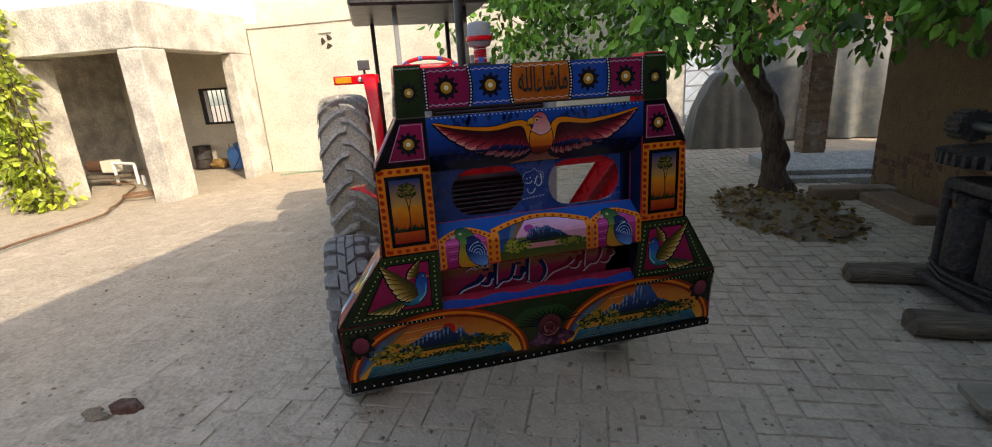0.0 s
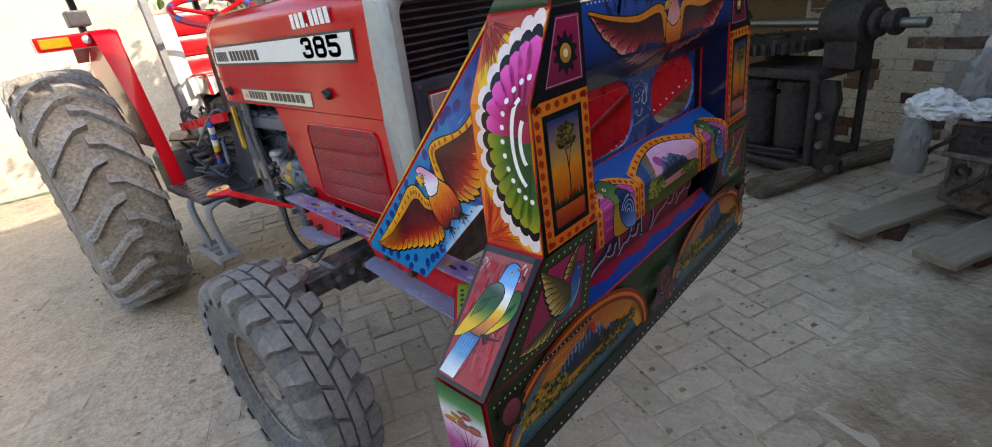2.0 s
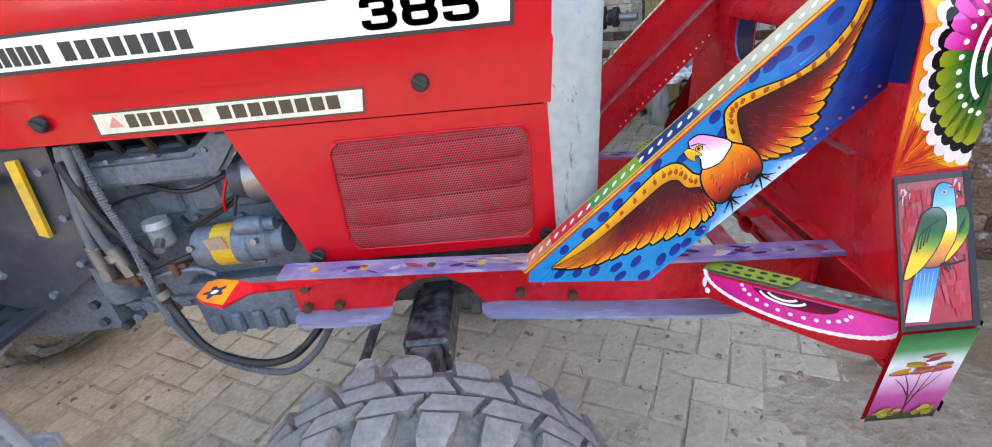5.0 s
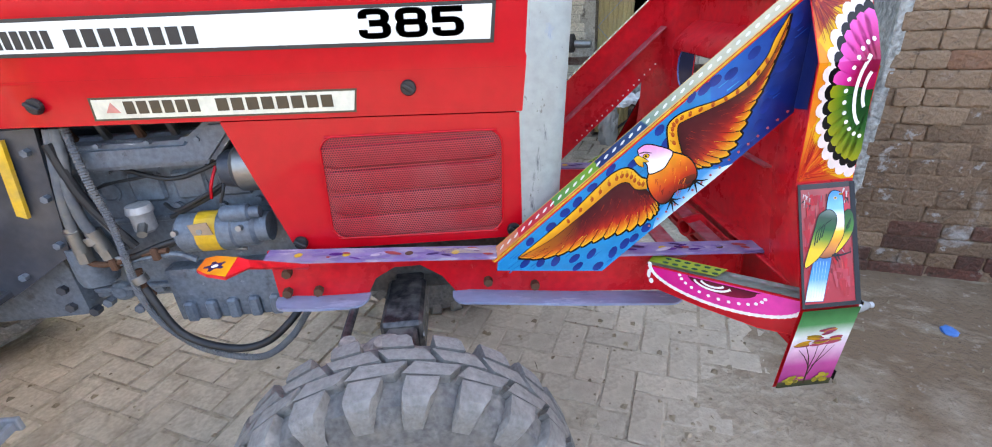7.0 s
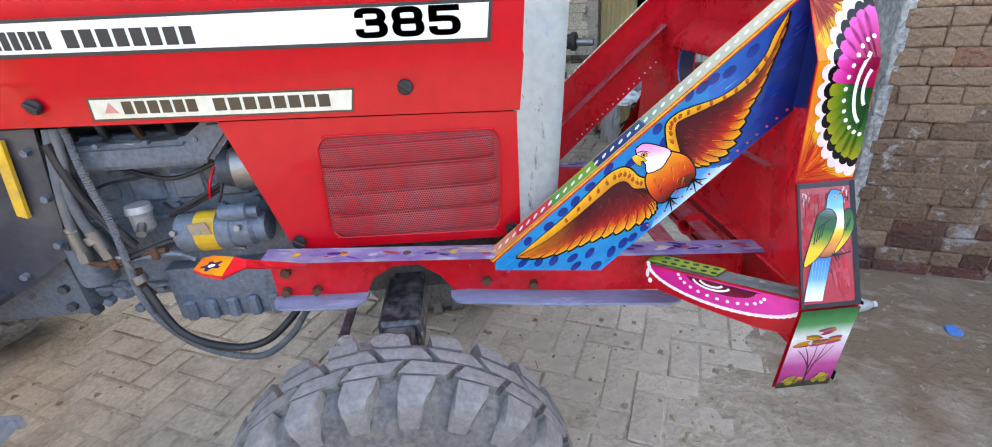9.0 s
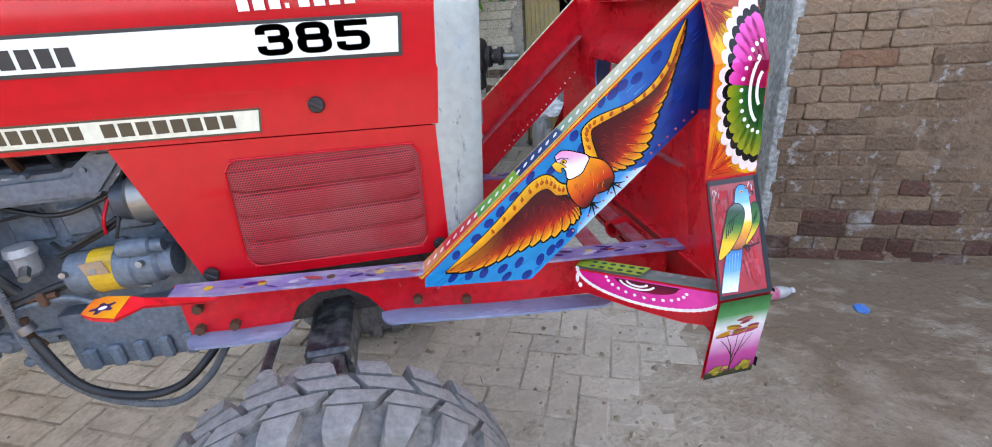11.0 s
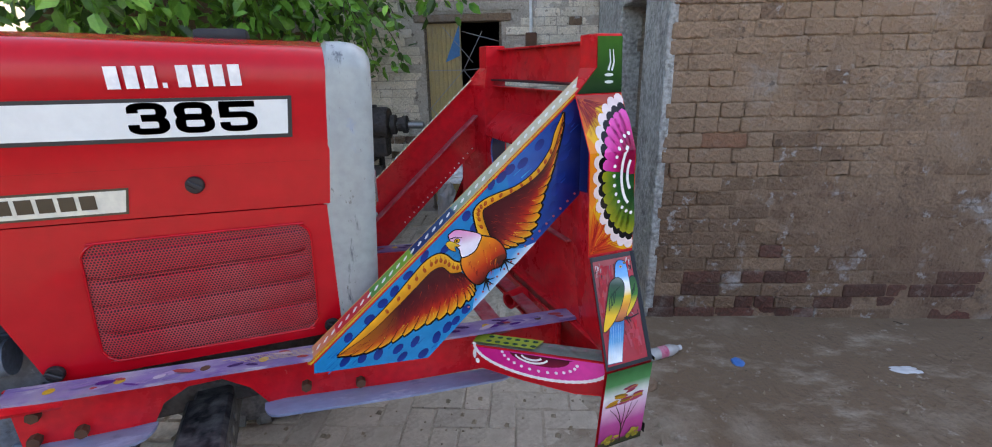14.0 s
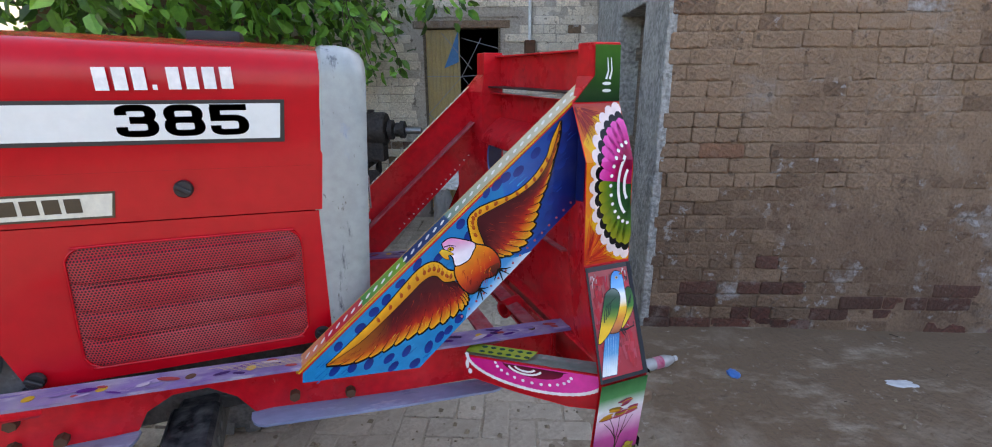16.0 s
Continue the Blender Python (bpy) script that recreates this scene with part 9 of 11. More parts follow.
def brushed_wing(A, inner, trail, n, seed):
    """The inside of a wing: dark maroon at the arm, red, then orange and yellow feather tips outlined in black."""
    a, b = spline(inner, 10), spline(trail, 10)
    N = n * 6
    q = random.Random(seed)
    tones = [(0.0, "431219"), (0.34, "58141b"), (0.6, "86191c"), (0.76, "c42c1a"), (0.88, "e6781a"), (1.0, "f3b222")]

    def pick(line, u):
        i = min(int(u * (len(line) - 1)), len(line) - 2)
        f = u * (len(line) - 1) - i
        return Vector(line[i]) * (1 - f) + Vector(line[i + 1]) * f

    def tone(t, u):
        for (t0, c0), (t1, c1) in zip(tones, tones[1:]):
            if t <= t1:
                f = (t - t0) / (t1 - t0)
                c = [i * (1 - f) + j * f for i, j in zip(srgb(c0), srgb(c1))]
                break
        k = 0.8 * max(0.0, min(1.0, (u - 0.68) / 0.32))
        warm = srgb("ec861c")
        d = 0.55 + 0.45 * min(1.0, u / 0.25)
        return tuple((c[i] * (1 - k) + warm[i] * k) * (d + (1 - d) * t) for i in range(3)) + (1,)

    rows, edge, steps = [], [], [i / 8 for i in range(9)]
    for k in range(N + 1):
        u = k / N
        p, e = pick(a, u), pick(b, u)
        f = (u * n) % 1.0
        r = 1.0 - 0.10 * (1 - f) ** 1.5 * (1 - 0.3 * u)
        rows.append([tuple(p + (e - p) * (t * r)) for t in steps])
        edge.append(rows[-1][-1])
    A.stroke(edge, 0.0105, "120a0c")
    for k, (r0, r1) in enumerate(zip(rows, rows[1:])):
        u0, u1 = k / N, (k + 1) / N
        for m in range(8):
            A.face([r0[m], r0[m + 1], r1[m + 1], r1[m]], [tone(steps[m], u0), tone(steps[m + 1], u0), tone(steps[m + 1], u1), tone(steps[m], u1)])
    A.up()
    h = A.h
    # dry brush streaks along the feathers
    for k in range(n * 11):
        i = q.randrange(2, N - 2)
        t0 = q.uniform(0.2, 0.9)
        t1 = min(0.97, t0 + q.uniform(0.08, 0.16))
        j = min(N, i + q.randrange(1, 4))
        A.h = h + 0.00003 * (k % 3)
        w0 = q.uniform(0.0006, 0.0016)
        A.stroke([lerp2(rows[i][0], rows[i][8], t0), lerp2(rows[j][0], rows[j][8], t1)], w0, q.choice(["541418", "6e1a1a", "84201a", "9c2a1a", "a83018"]) if t1 < 0.8 else q.choice(["e08a1e", "f0b030", "d8701a", "f2c040"]), w2=0.0004)
    A.h = h + 0.00012
    for k in range(1, n):
        r0, back = rows[k * 6], rows[max(0, k * 6 - 4)]
        A.stroke([lerp2(back[5], back[6], 0.5), lerp2(back[7], r0[7], 0.55), r0[8]], 0.0006, "1a0c0c", w2=0.003)
        A.h -= A.D
    A.up(0.0001)


def eagle_side(a, x):
    """The big eagle on the right arm's web."""
    A = Art((x - 0.003, 0.815, 0.827), (0, -1, 0), (0, 0, 1))
    web = [(0.0, 0.003), (0.003, 0.0285), (0.706, 0.637), (0.707, 0.374), (0.579, 0.256), (0.399, 0.092), (0.277, -0.02)]
    A.fill(web, "008ac0", "0070b0")
    banded(A, [(0.50, 0.462), (0.706, 0.637), (0.707, 0.374), (0.579, 0.256), (0.535, 0.25)], [(0.0, "146cba"), (0.45, "124a98"), (0.8, "11246a"), (1.0, "10184e")], (1, -0.1))
    q = random.Random(8)
    h = A.h
    for k in range(150):
        u = q.uniform(0.02, 0.69)
        v0 = max(-0.02 if u < 0.27 else (u - 0.277) * 0.93 - 0.02, 0.004 + u * 0.02 - 0.02) + 0.008
        v1 = 0.02 + u * 0.862
        v = q.uniform(v0, v1)
        A.h = h + 0.00002 * (k % 4)
        l = q.uniform(0.01, 0.03)
        if v + l * 0.8 < v1 and u + l < 0.70:
            A.stroke([(u, v), (u + l, v + l * 0.8)], q.uniform(0.001, 0.004), q.choice(["0092cc", "0068a8", "007cb8", "089ad4", "00609e"]) if u < 0.58 else q.choice(["123a86", "0f2a6c", "14489a"]), w2=0.0006)
    A.h = h + 0.00012
    banded(A, [(0.495, 0.249), (0.541, 0.246), (0.584, 0.258), (0.402, 0.094), (0.411, 0.143), (0.437, 0.171), (0.455, 0.202), (0.485, 0.207)], [(0.0, "e4eef2"), (0.25, "b4d8ec"), (0.55, "4aa4dc"), (1.0, "1a80c8")], (-0.72, 0.69))
    h = A.h
    spots = [(0.396, 0.352), (0.412, 0.32), (0.464, 0.424), (0.489, 0.440), (0.514, 0.457), (0.544, 0.470), (0.592, 0.512), (0.630, 0.553), (0.672, 0.574), (0.66, 0.522), (0.658, 0.48), (0.653, 0.429), (0.636, 0.393), (0.628, 0.348), (0.609, 0.298), (0.075, 0.02), (0.115, 0.018), (0.155, 0.02), (0.2, 0.024), (0.248, 0.035), (0.304, 0.035), (0.33, 0.058), (0.357, 0.073), (0.385, 0.10), (0.09, 0.082), (0.139, 0.12), (0.175, 0.157), (0.206, 0.184), (0.24, 0.22), (0.285, 0.262), (0.34, 0.275), (0.265, -0.004), (0.215, -0.001)]
    for px, py in spots:
        A.h = h
        A.dot(px + q.uniform(-.004, .004), py, q.uniform(0.008, 0.011), "14398c", "102a70", ry=q.uniform(0.014, 0.019), n=11, turn=q.uniform(-.9, -.3))
    A.up()
    arm_up = [(0.425, 0.301), (0.416, 0.345), (0.418, 0.366), (0.439, 0.385), (0.473, 0.398), (0.533, 0.416), (0.583, 0.451), (0.619, 0.499), (0.632, 0.54), (0.655, 0.588)]
    arm_up_in = [(0.454, 0.293), (0.44, 0.334), (0.438, 0.36), (0.452, 0.371), (0.5, 0.391), (0.551, 0.414), (0.593, 0.443), (0.624, 0.487), (0.645, 0.546), (0.655, 0.588)]
    up_trail = [(0.49, 0.252), (0.527, 0.253), (0.563, 0.271), (0.588, 0.308), (0.599, 0.351), (0.609, 0.392), (0.624, 0.431), (0.637, 0.482), (0.653, 0.546), (0.655, 0.588)]
    arm_lo = [(0.382, 0.23), (0.36, 0.238), (0.338, 0.259), (0.316, 0.263), (0.285, 0.247), (0.244, 0.207), (0.187, 0.149), (0.12, 0.091), (0.056, 0.038)]
    arm_lo_in = [(0.377, 0.207), (0.35, 0.209), (0.329, 0.228), (0.302, 0.222), (0.26, 0.186), (0.204, 0.137), (0.137, 0.083), (0.056, 0.038)]
    lo_trail = [(0.409, 0.165), (0.411, 0.143), (0.395, 0.123), (0.348, 0.095), (0.292, 0.079), (0.235, 0.062), (0.179, 0.042), (0.114, 0.03), (0.056, 0.038)]
    for out, inn, trail, n, seed in ((arm_up, arm_up_in, up_trail, 15, 3), (arm_lo, arm_lo_in, lo_trail, 15, 4)):
        brushed_wing(A, inn, trail, n, seed)
        o, i = spline(out, 6), spline(inn, 6)
        A.stroke(o, 0.009, "150c0a", w2=0.004)
        A.stroke(i, 0.006, "150c0a", w2=0.003)
        for k in range(len(o) - 1):
            m0, m1 = round(k * (len(i) - 1) / (len(o) - 1)), round((k + 1) * (len(i) - 1) / (len(o) - 1))
            A.face([o[k], i[m0], i[m1], o[k + 1]] if m1 > m0 else [o[k], i[m0], o[k + 1]], [srgb("f4b82a"), srgb("e08a18"), srgb("e08a18"), srgb("f4b82a")] if m1 > m0 else [srgb("f4b82a"), srgb("e08a18"), srgb("f4b82a")])
        A.up()
        h = A.h
        for k in range(3, int(len(o) * 0.8), 3):
            m = i[round(k * (len(i) - 1) / (len(o) - 1))]
            c = lerp2(o[k], m, 0.5)
            A.h = h
            A.dot(c[0], c[1], 0.0042, "a83c16", "b8501a", ry=0.0068, n=8, turn=q.uniform(-.6, .6))
            for e in (0.3, 0.6):
                g = lerp2(o[k], o[k + 1], e) if k + 1 < len(o) else o[k]
                A.h = h
                A.stroke([lerp2(g, m, 0.15), lerp2(g, m, 0.7)], 0.0012, "c87416", w2=0.0005)
        A.up()
    body = spline([(0.43, 0.296), (0.467, 0.283), (0.49, 0.257), (0.496, 0.229), (0.482, 0.207), (0.45, 0.198), (0.434, 0.171), (0.414, 0.167), (0.391, 0.192), (0.378, 0.226), (0.385, 0.253), (0.414, 0.262), (0.43, 0.296)], 4)
    A.stroke(body, 0.0075, "120a0c")
    banded(A, body, [(0.0, "3a1616"), (0.14, "8a2418"), (0.34, "cc3a18"), (0.6, "e8701a"), (1.0, "f6a222")], (-0.75, 1))
    A.fill(spline([(0.455, 0.215), (0.475, 0.212), (0.49, 0.222), (0.493, 0.238), (0.475, 0.234), (0.46, 0.225), (0.455, 0.215)], 4), "3a2020", "7a3018", (-0.4, 1))
    h = A.h
    for k in range(40):
        c = (q.uniform(0.395, 0.48), q.uniform(0.19, 0.285))
        if (c[0] - 0.435) ** 2 / 0.0022 + (c[1] - 0.235) ** 2 / 0.0028 < 1:
            A.h = h + 0.00002 * (k % 3)
            A.stroke([c, (c[0] + q.uniform(-.004, .004), c[1] - q.uniform(.01, .022))], q.uniform(.001, .003), q.choice(["d8581a", "e8801c", "c8441a", "f09a26"]) if c[1] > 0.225 else q.choice(["a82e18", "c8441a", "7a2216"]), w2=0.0006)
    A.up(0.0001)
    head = spline([(0.348, 0.308), (0.366, 0.319), (0.396, 0.313), (0.43, 0.298), (0.423, 0.275), (0.411, 0.257), (0.381, 0.247), (0.374, 0.27), (0.355, 0.29), (0.348, 0.308)], 4)
    A.stroke(head, 0.006, "120a0c")
    banded(A, head, [(0.0, "fbfafa"), (0.45, "fbeef4"), (0.7, "f2b8d6"), (1.0, "e890c4")], (-0.15, 1))
    beak = spline([(0.340, 0.287), (0.348, 0.293), (0.361, 0.288), (0.376, 0.277), (0.362, 0.277), (0.364, 0.265), (0.350, 0.272), (0.340, 0.287)], 3)
    A.stroke(beak, 0.003, "120a0c")
    A.fill(beak, "d88a1a", "f6d040")
    A.dot(0.369, 0.292, 0.0085, "1a1210", ry=0.0065, n=10)
    A.dot(0.369, 0.2915, 0.0068, "eab01e", ry=0.005, n=10)
    A.dot(0.368, 0.2915, 0.003, "0c0a0a", n=8)
    A.stroke([(0.352, 0.299), (0.366, 0.302), (0.382, 0.298)], 0.003, "120a0c", w2=0.0015)
    for bx, by, sx in ((0.441, 0.176, -0.4), (0.492, 0.222, 1.0)):
        for ex, ey in ((0.034, 0.004), (0.028, -0.014), (0.012, -0.032), (-0.012, -0.026)):
            A.stroke([(bx, by), (bx + ex * 0.6 * (1 if sx > 0 else 0.6), by + ey * 0.5 - 0.004), (bx + ex * (1 if sx > 0 else 0.7), by + ey - 0.004)], 0.0055, "16120e", w2=0.0016)
            A.h -= A.D
        A.up()
    splayed(A.done("eagle_painting", enamel, a, "white-headed eagle with flame wings on blue"), -1)


arm_r, xr = arm(-1)
eagle_side(arm_r, xr)
arm(1)


def rail(s):
    """The mounting rail beside the engine: a channel with painted flanges."""
    xw, xo = BX + s * 0.318, BX + s * 0.382
    zt = lambda y: 0.817 + 0.0745 * (y - 0.10)
    bm = bmesh.new()
    top = [(0.10, zt(0.10) - 0.006), (1.41, zt(1.41) - 0.006)]
    low = [(1.41, 0.765), (1.17, 0.755), (1.145, 0.80), (1.09, 0.83), (1.02, 0.83), (0.965, 0.79), (0.93, 0.735), (0.60, 0.70), (0.10, 0.655)]
    plate(bm, top + low, (xw, 0, 0), (0, 1, 0), (0, 0, 1), -0.008 * s)
    r = part("rail", bm, red_frame, blade, "red mounting rail with purple and lilac flanges")
    lo, hi = min(xw, xo), max(xw, xo)
    q = [(lo, 0.06), (hi, 0.06), (hi, 1.37), (hi - 0.02 if s > 0 else lo, 1.40), (lo, 1.40)]
    rows = [[(lo, y, zt(y)), (hi, y, zt(y))] for y in (0.06, 0.5, 1.0, 1.40)]
    part("top_flange", loft(rows, 0.007), purple, r, "worn purple top flange")
    for name, stations in (("rear_lip", ((1.165, 0.757), (1.3, 0.76), (1.415, 0.767))), ("front_lip", ((0.94, 0.737), (0.6, 0.70), (0.28, 0.672)))):
        (ya, za), (ym, zm), (yb, zb) = stations
        d = 1 if yb > ya else -1
        rows = [[(lo + e, ya + d * g, za), (hi, ya + d * g, za)] for g, e in ((0, 0.042), (0.006, 0.024), (0.016, 0.010), (0.032, 0.002), (0.05, 0))]
        rows.append([(lo, ym, zm), (hi, ym, zm)])
        rows += [[(lo + e, yb - d * g, zb), (hi, yb - d * g, zb)] for g, e in ((0.05, 0), (0.032, 0.002), (0.016, 0.010), (0.006, 0.024), (0, 0.042))]
        part(name, loft(rows, 0.007), lilac, r, "worn lilac lower lip")
    for y, z in ((1.382, 0.785), (1.30, 0.782), (0.839, 0.764), (0.708, 0.738), (1.37, 0.845)):
        part("rail_bolt", R((xw, y, z), (xw + s * 0.02, y, z), 0.013, n=6), rust, r)
    A = Art((lo, 0, zt(0) + 0.0004), (1, 0, 0), (0, 1, 0.0745))
    q = random.Random(12)
    for k in range(46):
        y, x = q.uniform(0.1, 1.38), q.uniform(0.008, 0.05)
        A.h = 0.0009 + 0.00004 * k
        A.dot(x, y, q.uniform(.003, .008), q.choice(["5a2a7a", "47305f", "b8a2c2", "8f7aa8", "c9b9c4", "6b3a8a", "b04a48"]), ry=q.uniform(.006, .03), n=8, turn=q.uniform(-.5, .5))
    for k in range(5):
        A.stroke([(0.02 + 0.006 * k, 0.72 + 0.02 * k), (0.022 + 0.006 * k, 0.95 + 0.015 * k)], 0.0018, "d8c090")
    tagged(A.done("flange_painting", enamel, r, "smudged violet brush marks"), kind="stuff")
    for k in range(9):
        y = 0.2 + k * 0.14 + 0.02 * (k % 2)
        part("gold_dab", lathe(bmesh.new(), [(0.0, 0.0006), (0.011, 0.0004), (0.011, 0.0)], (xo - s * 0.03, y, zt(y) + 0.0004), (0, 0, 1), 9), yellow_paint if k % 3 else rust, r)
    return r


for s in (-1, 1):
    rail(s)

def brace(s):
    """A curved pink brace from the rail out to the foot of the column."""
    p0, p1 = Vector((BX + s * 0.386, 0.415, 0.0)), Vector((BX + s * 0.645, 0.135, 0.0))
    d = (p1 - p0)
    L = d.length
    d.normalize()
    out = [(0.0, 0.812), (L, 0.835), (L, 0.742), (L * 0.75, 0.728), (L * 0.4, 0.735), (0.0, 0.752)]
    b = part("brace", plate(bmesh.new(), out, p0, d, (0, 0, 1), 0.006), red_frame, blade, "red brace painted with a pink half rosette")
    nrm = d.cross(Vector((0, 0, 1)))
    fl = bmesh.new()
    side = nrm * (0.05 if nrm.x * s < 0 else -0.05)
    a0, a1 = p0 + Vector((0, 0, 0.813)), p1 + Vector((0, 0, 0.836))
    vs = [fl.verts.new(v) for v in (a0, a1, a1 + side, a0 + side)]
    fl.faces.new(vs)
    bmesh.ops.solidify(fl, geom=fl.faces[:], thickness=0.006)
    top = part("brace_flange", fl, material("worn_grey_green_paint", "a4ab9c", "868f80", rough=0.5, scale=14, amount=0.9, bump=0.1, dust=0.6, dust_col="b0a898"), b)
    A = Art(a0 + Vector((0, 0, 0.0065)), a1 - a0, side)
    if A.n.z < 0:
        A.n = -A.n
    W = 0.05
    A.fill([(0.004, 0.002), (L * 0.46, 0.002), (L * 0.5, W - 0.002), (0.004, W - 0.002)], "8c9a2c", "a4b042", (1, 0))
    for row in (0.014, 0.036):
        for k in range(6):
            A.dot(L * (0.12 + 0.065 * k), row, 0.0085, "1f4a3a", ry=0.006, n=8)
            A.h -= A.D
        A.up()
    for k in range(5):
        A.dot(L * (0.56 + 0.08 * k), W * 0.5, 0.007, "b8a8a0", ry=0.005, n=8)
        A.h -= A.D
    A.done("flange_decoration", enamel, top, "lime and dark green spots")
    if s < 0:
        o = p0 + (nrm * 0.0075 if nrm.x < 0 else -nrm * 0.0015)
        u, v = d, Vector((0, 0, 1))
        A = Art(o, u, v)
        if A.n.x > 0:
            A.n = -A.n
            A.o = p0.copy()
        A.o = p0 + A.n * (0.0065 if (d.cross(v)).dot(A.n) > 0 else 0.0)
        m = L * 0.5
        A.fill([(0.0, 0.812), (L, 0.835), (L, 0.745), (L * 0.75, 0.731), (L * 0.4, 0.738), (0.0, 0.755)], "b8141e", "d02430")
        arc = lambda r, z, n=18: [(m + r * math.cos(a), z - 0.42 * r * math.sin(a)) for a in [math.pi * i / n for i in range(n + 1)]]
        A.fill([(0.012, 0.812), (L - 0.008, 0.833)] + [(m + (L * .5 - .008) * math.cos(a), 0.822 - 0.066 * math.sin(a)) for a in [math.pi * i / 16 for i in range(17)]], "d8187c", "f04aa8", (1, 0))
        rim = [(m + (L * .5 - .012) * math.cos(a), 0.82 - 0.066 * math.sin(a)) for a in [math.pi * i / 30 for i in range(31)]]
        A.stroke(rim, 0.008, "f8f2ee")
        A.dots(rim, 0.0055, "f8f2ee", 7)
        A.up()
        A.fill([(m - 0.075, 0.815), (m + 0.09, 0.824)] + [(m + 0.08 * math.cos(a), 0.82 - 0.03 * math.sin(a)) for a in [math.pi * i / 12 for i in range(13)]], "4a1020", "8c1438", (0, -1))
        A.dots([(m + 0.1 * math.cos(a), 0.817 - 0.042 * math.sin(a)) for a in [math.pi * (i + .5) / 13 for i in range(13)]], 0.0045, "f6e8ee", 7)
        A.up()
        for r in (0.045, 0.028):
            A.stroke([(m - 0.02 + r * math.cos(a), 0.818 - 0.5 * r * math.sin(a)) for a in [math.pi * (0.1 + .8 * i / 10) for i in range(11)]], 0.0055, "f6f2ec")
        A.dot(0.012, 0.79, 0.005, "f6f2ec", ry=0.014)
        A.dot(0.02, 0.77, 0.006, "f6f2ec", ry=0.008)
        A.dot(L - 0.012, 0.757, 0.007, "f6f2ec", ry=0.011)
        A.done("brace_painting", enamel, b, "pink half rosette with white scallops")


for s in (-1, 1):
    brace(s)
# painted hook bar on the rail
tongue = part("hook_bar", loft([[(-0.528, 1.42, 1.03), (-0.576, 1.417, 1.03)], [(-0.521, 1.40, 1.03), (-0.597, 1.39, 1.03)], [(-0.535, 1.352, 1.03), (-0.615, 1.345, 1.03)], [(-0.534, 1.335, 1.022), (-0.556, 1.325, 1.016)], [(-0.362, 1.283, 0.905), (-0.380, 1.276, 0.905)]], 0.006), red_frame, blade, "flat red bar with an orange flowered end")
A = Art((0, 0, 1.03), (1, 0, 0), (0, 1, 0))
A.fill([(-0.536, 1.353), (-0.613, 1.346), (-0.596, 1.389), (-0.576, 1.416), (-0.529, 1.419), (-0.522, 1.40)][::-1], "e8a01c", "e06a18")
star_petals(A, -0.567, 1.385, 0.021, 5, "2a1a4a", 0.4)
A.dot(-0.567, 1.385, 0.007, "f0e8d8", n=8)
A.done("hook_painting", enamel, tongue, "orange end with a dark flower")

# ---- things about the yard (a across, b along) ----
cast_iron = material("dark_cast_iron", "3c3632", "262220", rough=0.65, metal=0.2, scale=7, amount=0.8, bump=0.8, fine=40, dust=0.35, dust_col="5a4a3c", grit=0.4, deep=0.02)
old_wood = material("weathered_timber", "8a7a65", "5a4d3e", rough=0.92, scale=6, amount=0.95, bump=1.0, fine=30, stretch=(0.2, 3.5, 3.5), dust=0.3, grit=0.4, deep=0.03)
plank_wood = material("grey_plank", "9a8e7a", "716754", rough=0.9, scale=5, amount=0.8, bump=0.5, fine=40, stretch=(0.3, 3, 3), dust=0.4)
bag_white = material("white_plastic_bag", "dcdcd8", "bcbcb8", rough=0.3, scale=9, bump=0.6, fine=25)
bag_dark = material("cloudy_plastic_bag", "a4a29c", "83817c", rough=0.3, scale=9, bump=0.8, fine=30, dust=0.3)
bag_dark.node_tree.nodes["Principled BSDF"].inputs["Transmission Weight"].default_value = 0.35
blue_metal = material("blue_enamelled_steel", "3f7fc4", "2f62a0", rough=0.45, scale=6, bump=0.1, dust=0.35)
# Both sheet colours are lowered to stand for the tree's missing shade.
tarp_grey = material("grey_dust_sheet", "66625a", "4c4942", rough=0.75, scale=3, amount=0.8, bump=0.5, fine=25, dust=0.4, dust_col="7c766a")
tarp_pale = material("pale_plastic_sheet", "54595a", "43484a", rough=0.6, scale=3, amount=0.8, bump=0.4, fine=20, dust=0.3)
door_tan = material("tan_sheet_metal", "b39a63", "97804f", rough=0.5, scale=5, bump=0.1, dust=0.3)
green_cloth = material("green_rubber", "2f8a50", "24683c", rough=0.5, scale=9, bump=0.1)
white_cloth = material("white_cotton_cloth", "d9d6cf", "bdb9b0", rough=0.95, scale=9, bump=0.5)
dry_leaf = material("dry_leaf", "8a6a3a", "5a4526", rough=0.9, scale=9, bump=0.1, per_piece=0.4)


def y_thing(name, label, category, a, b, z=0.0, rz=0.0, group=""):
    return thing(name, label, category, group, m=YARD @ pose(a, b, z, 0, 0, rz))


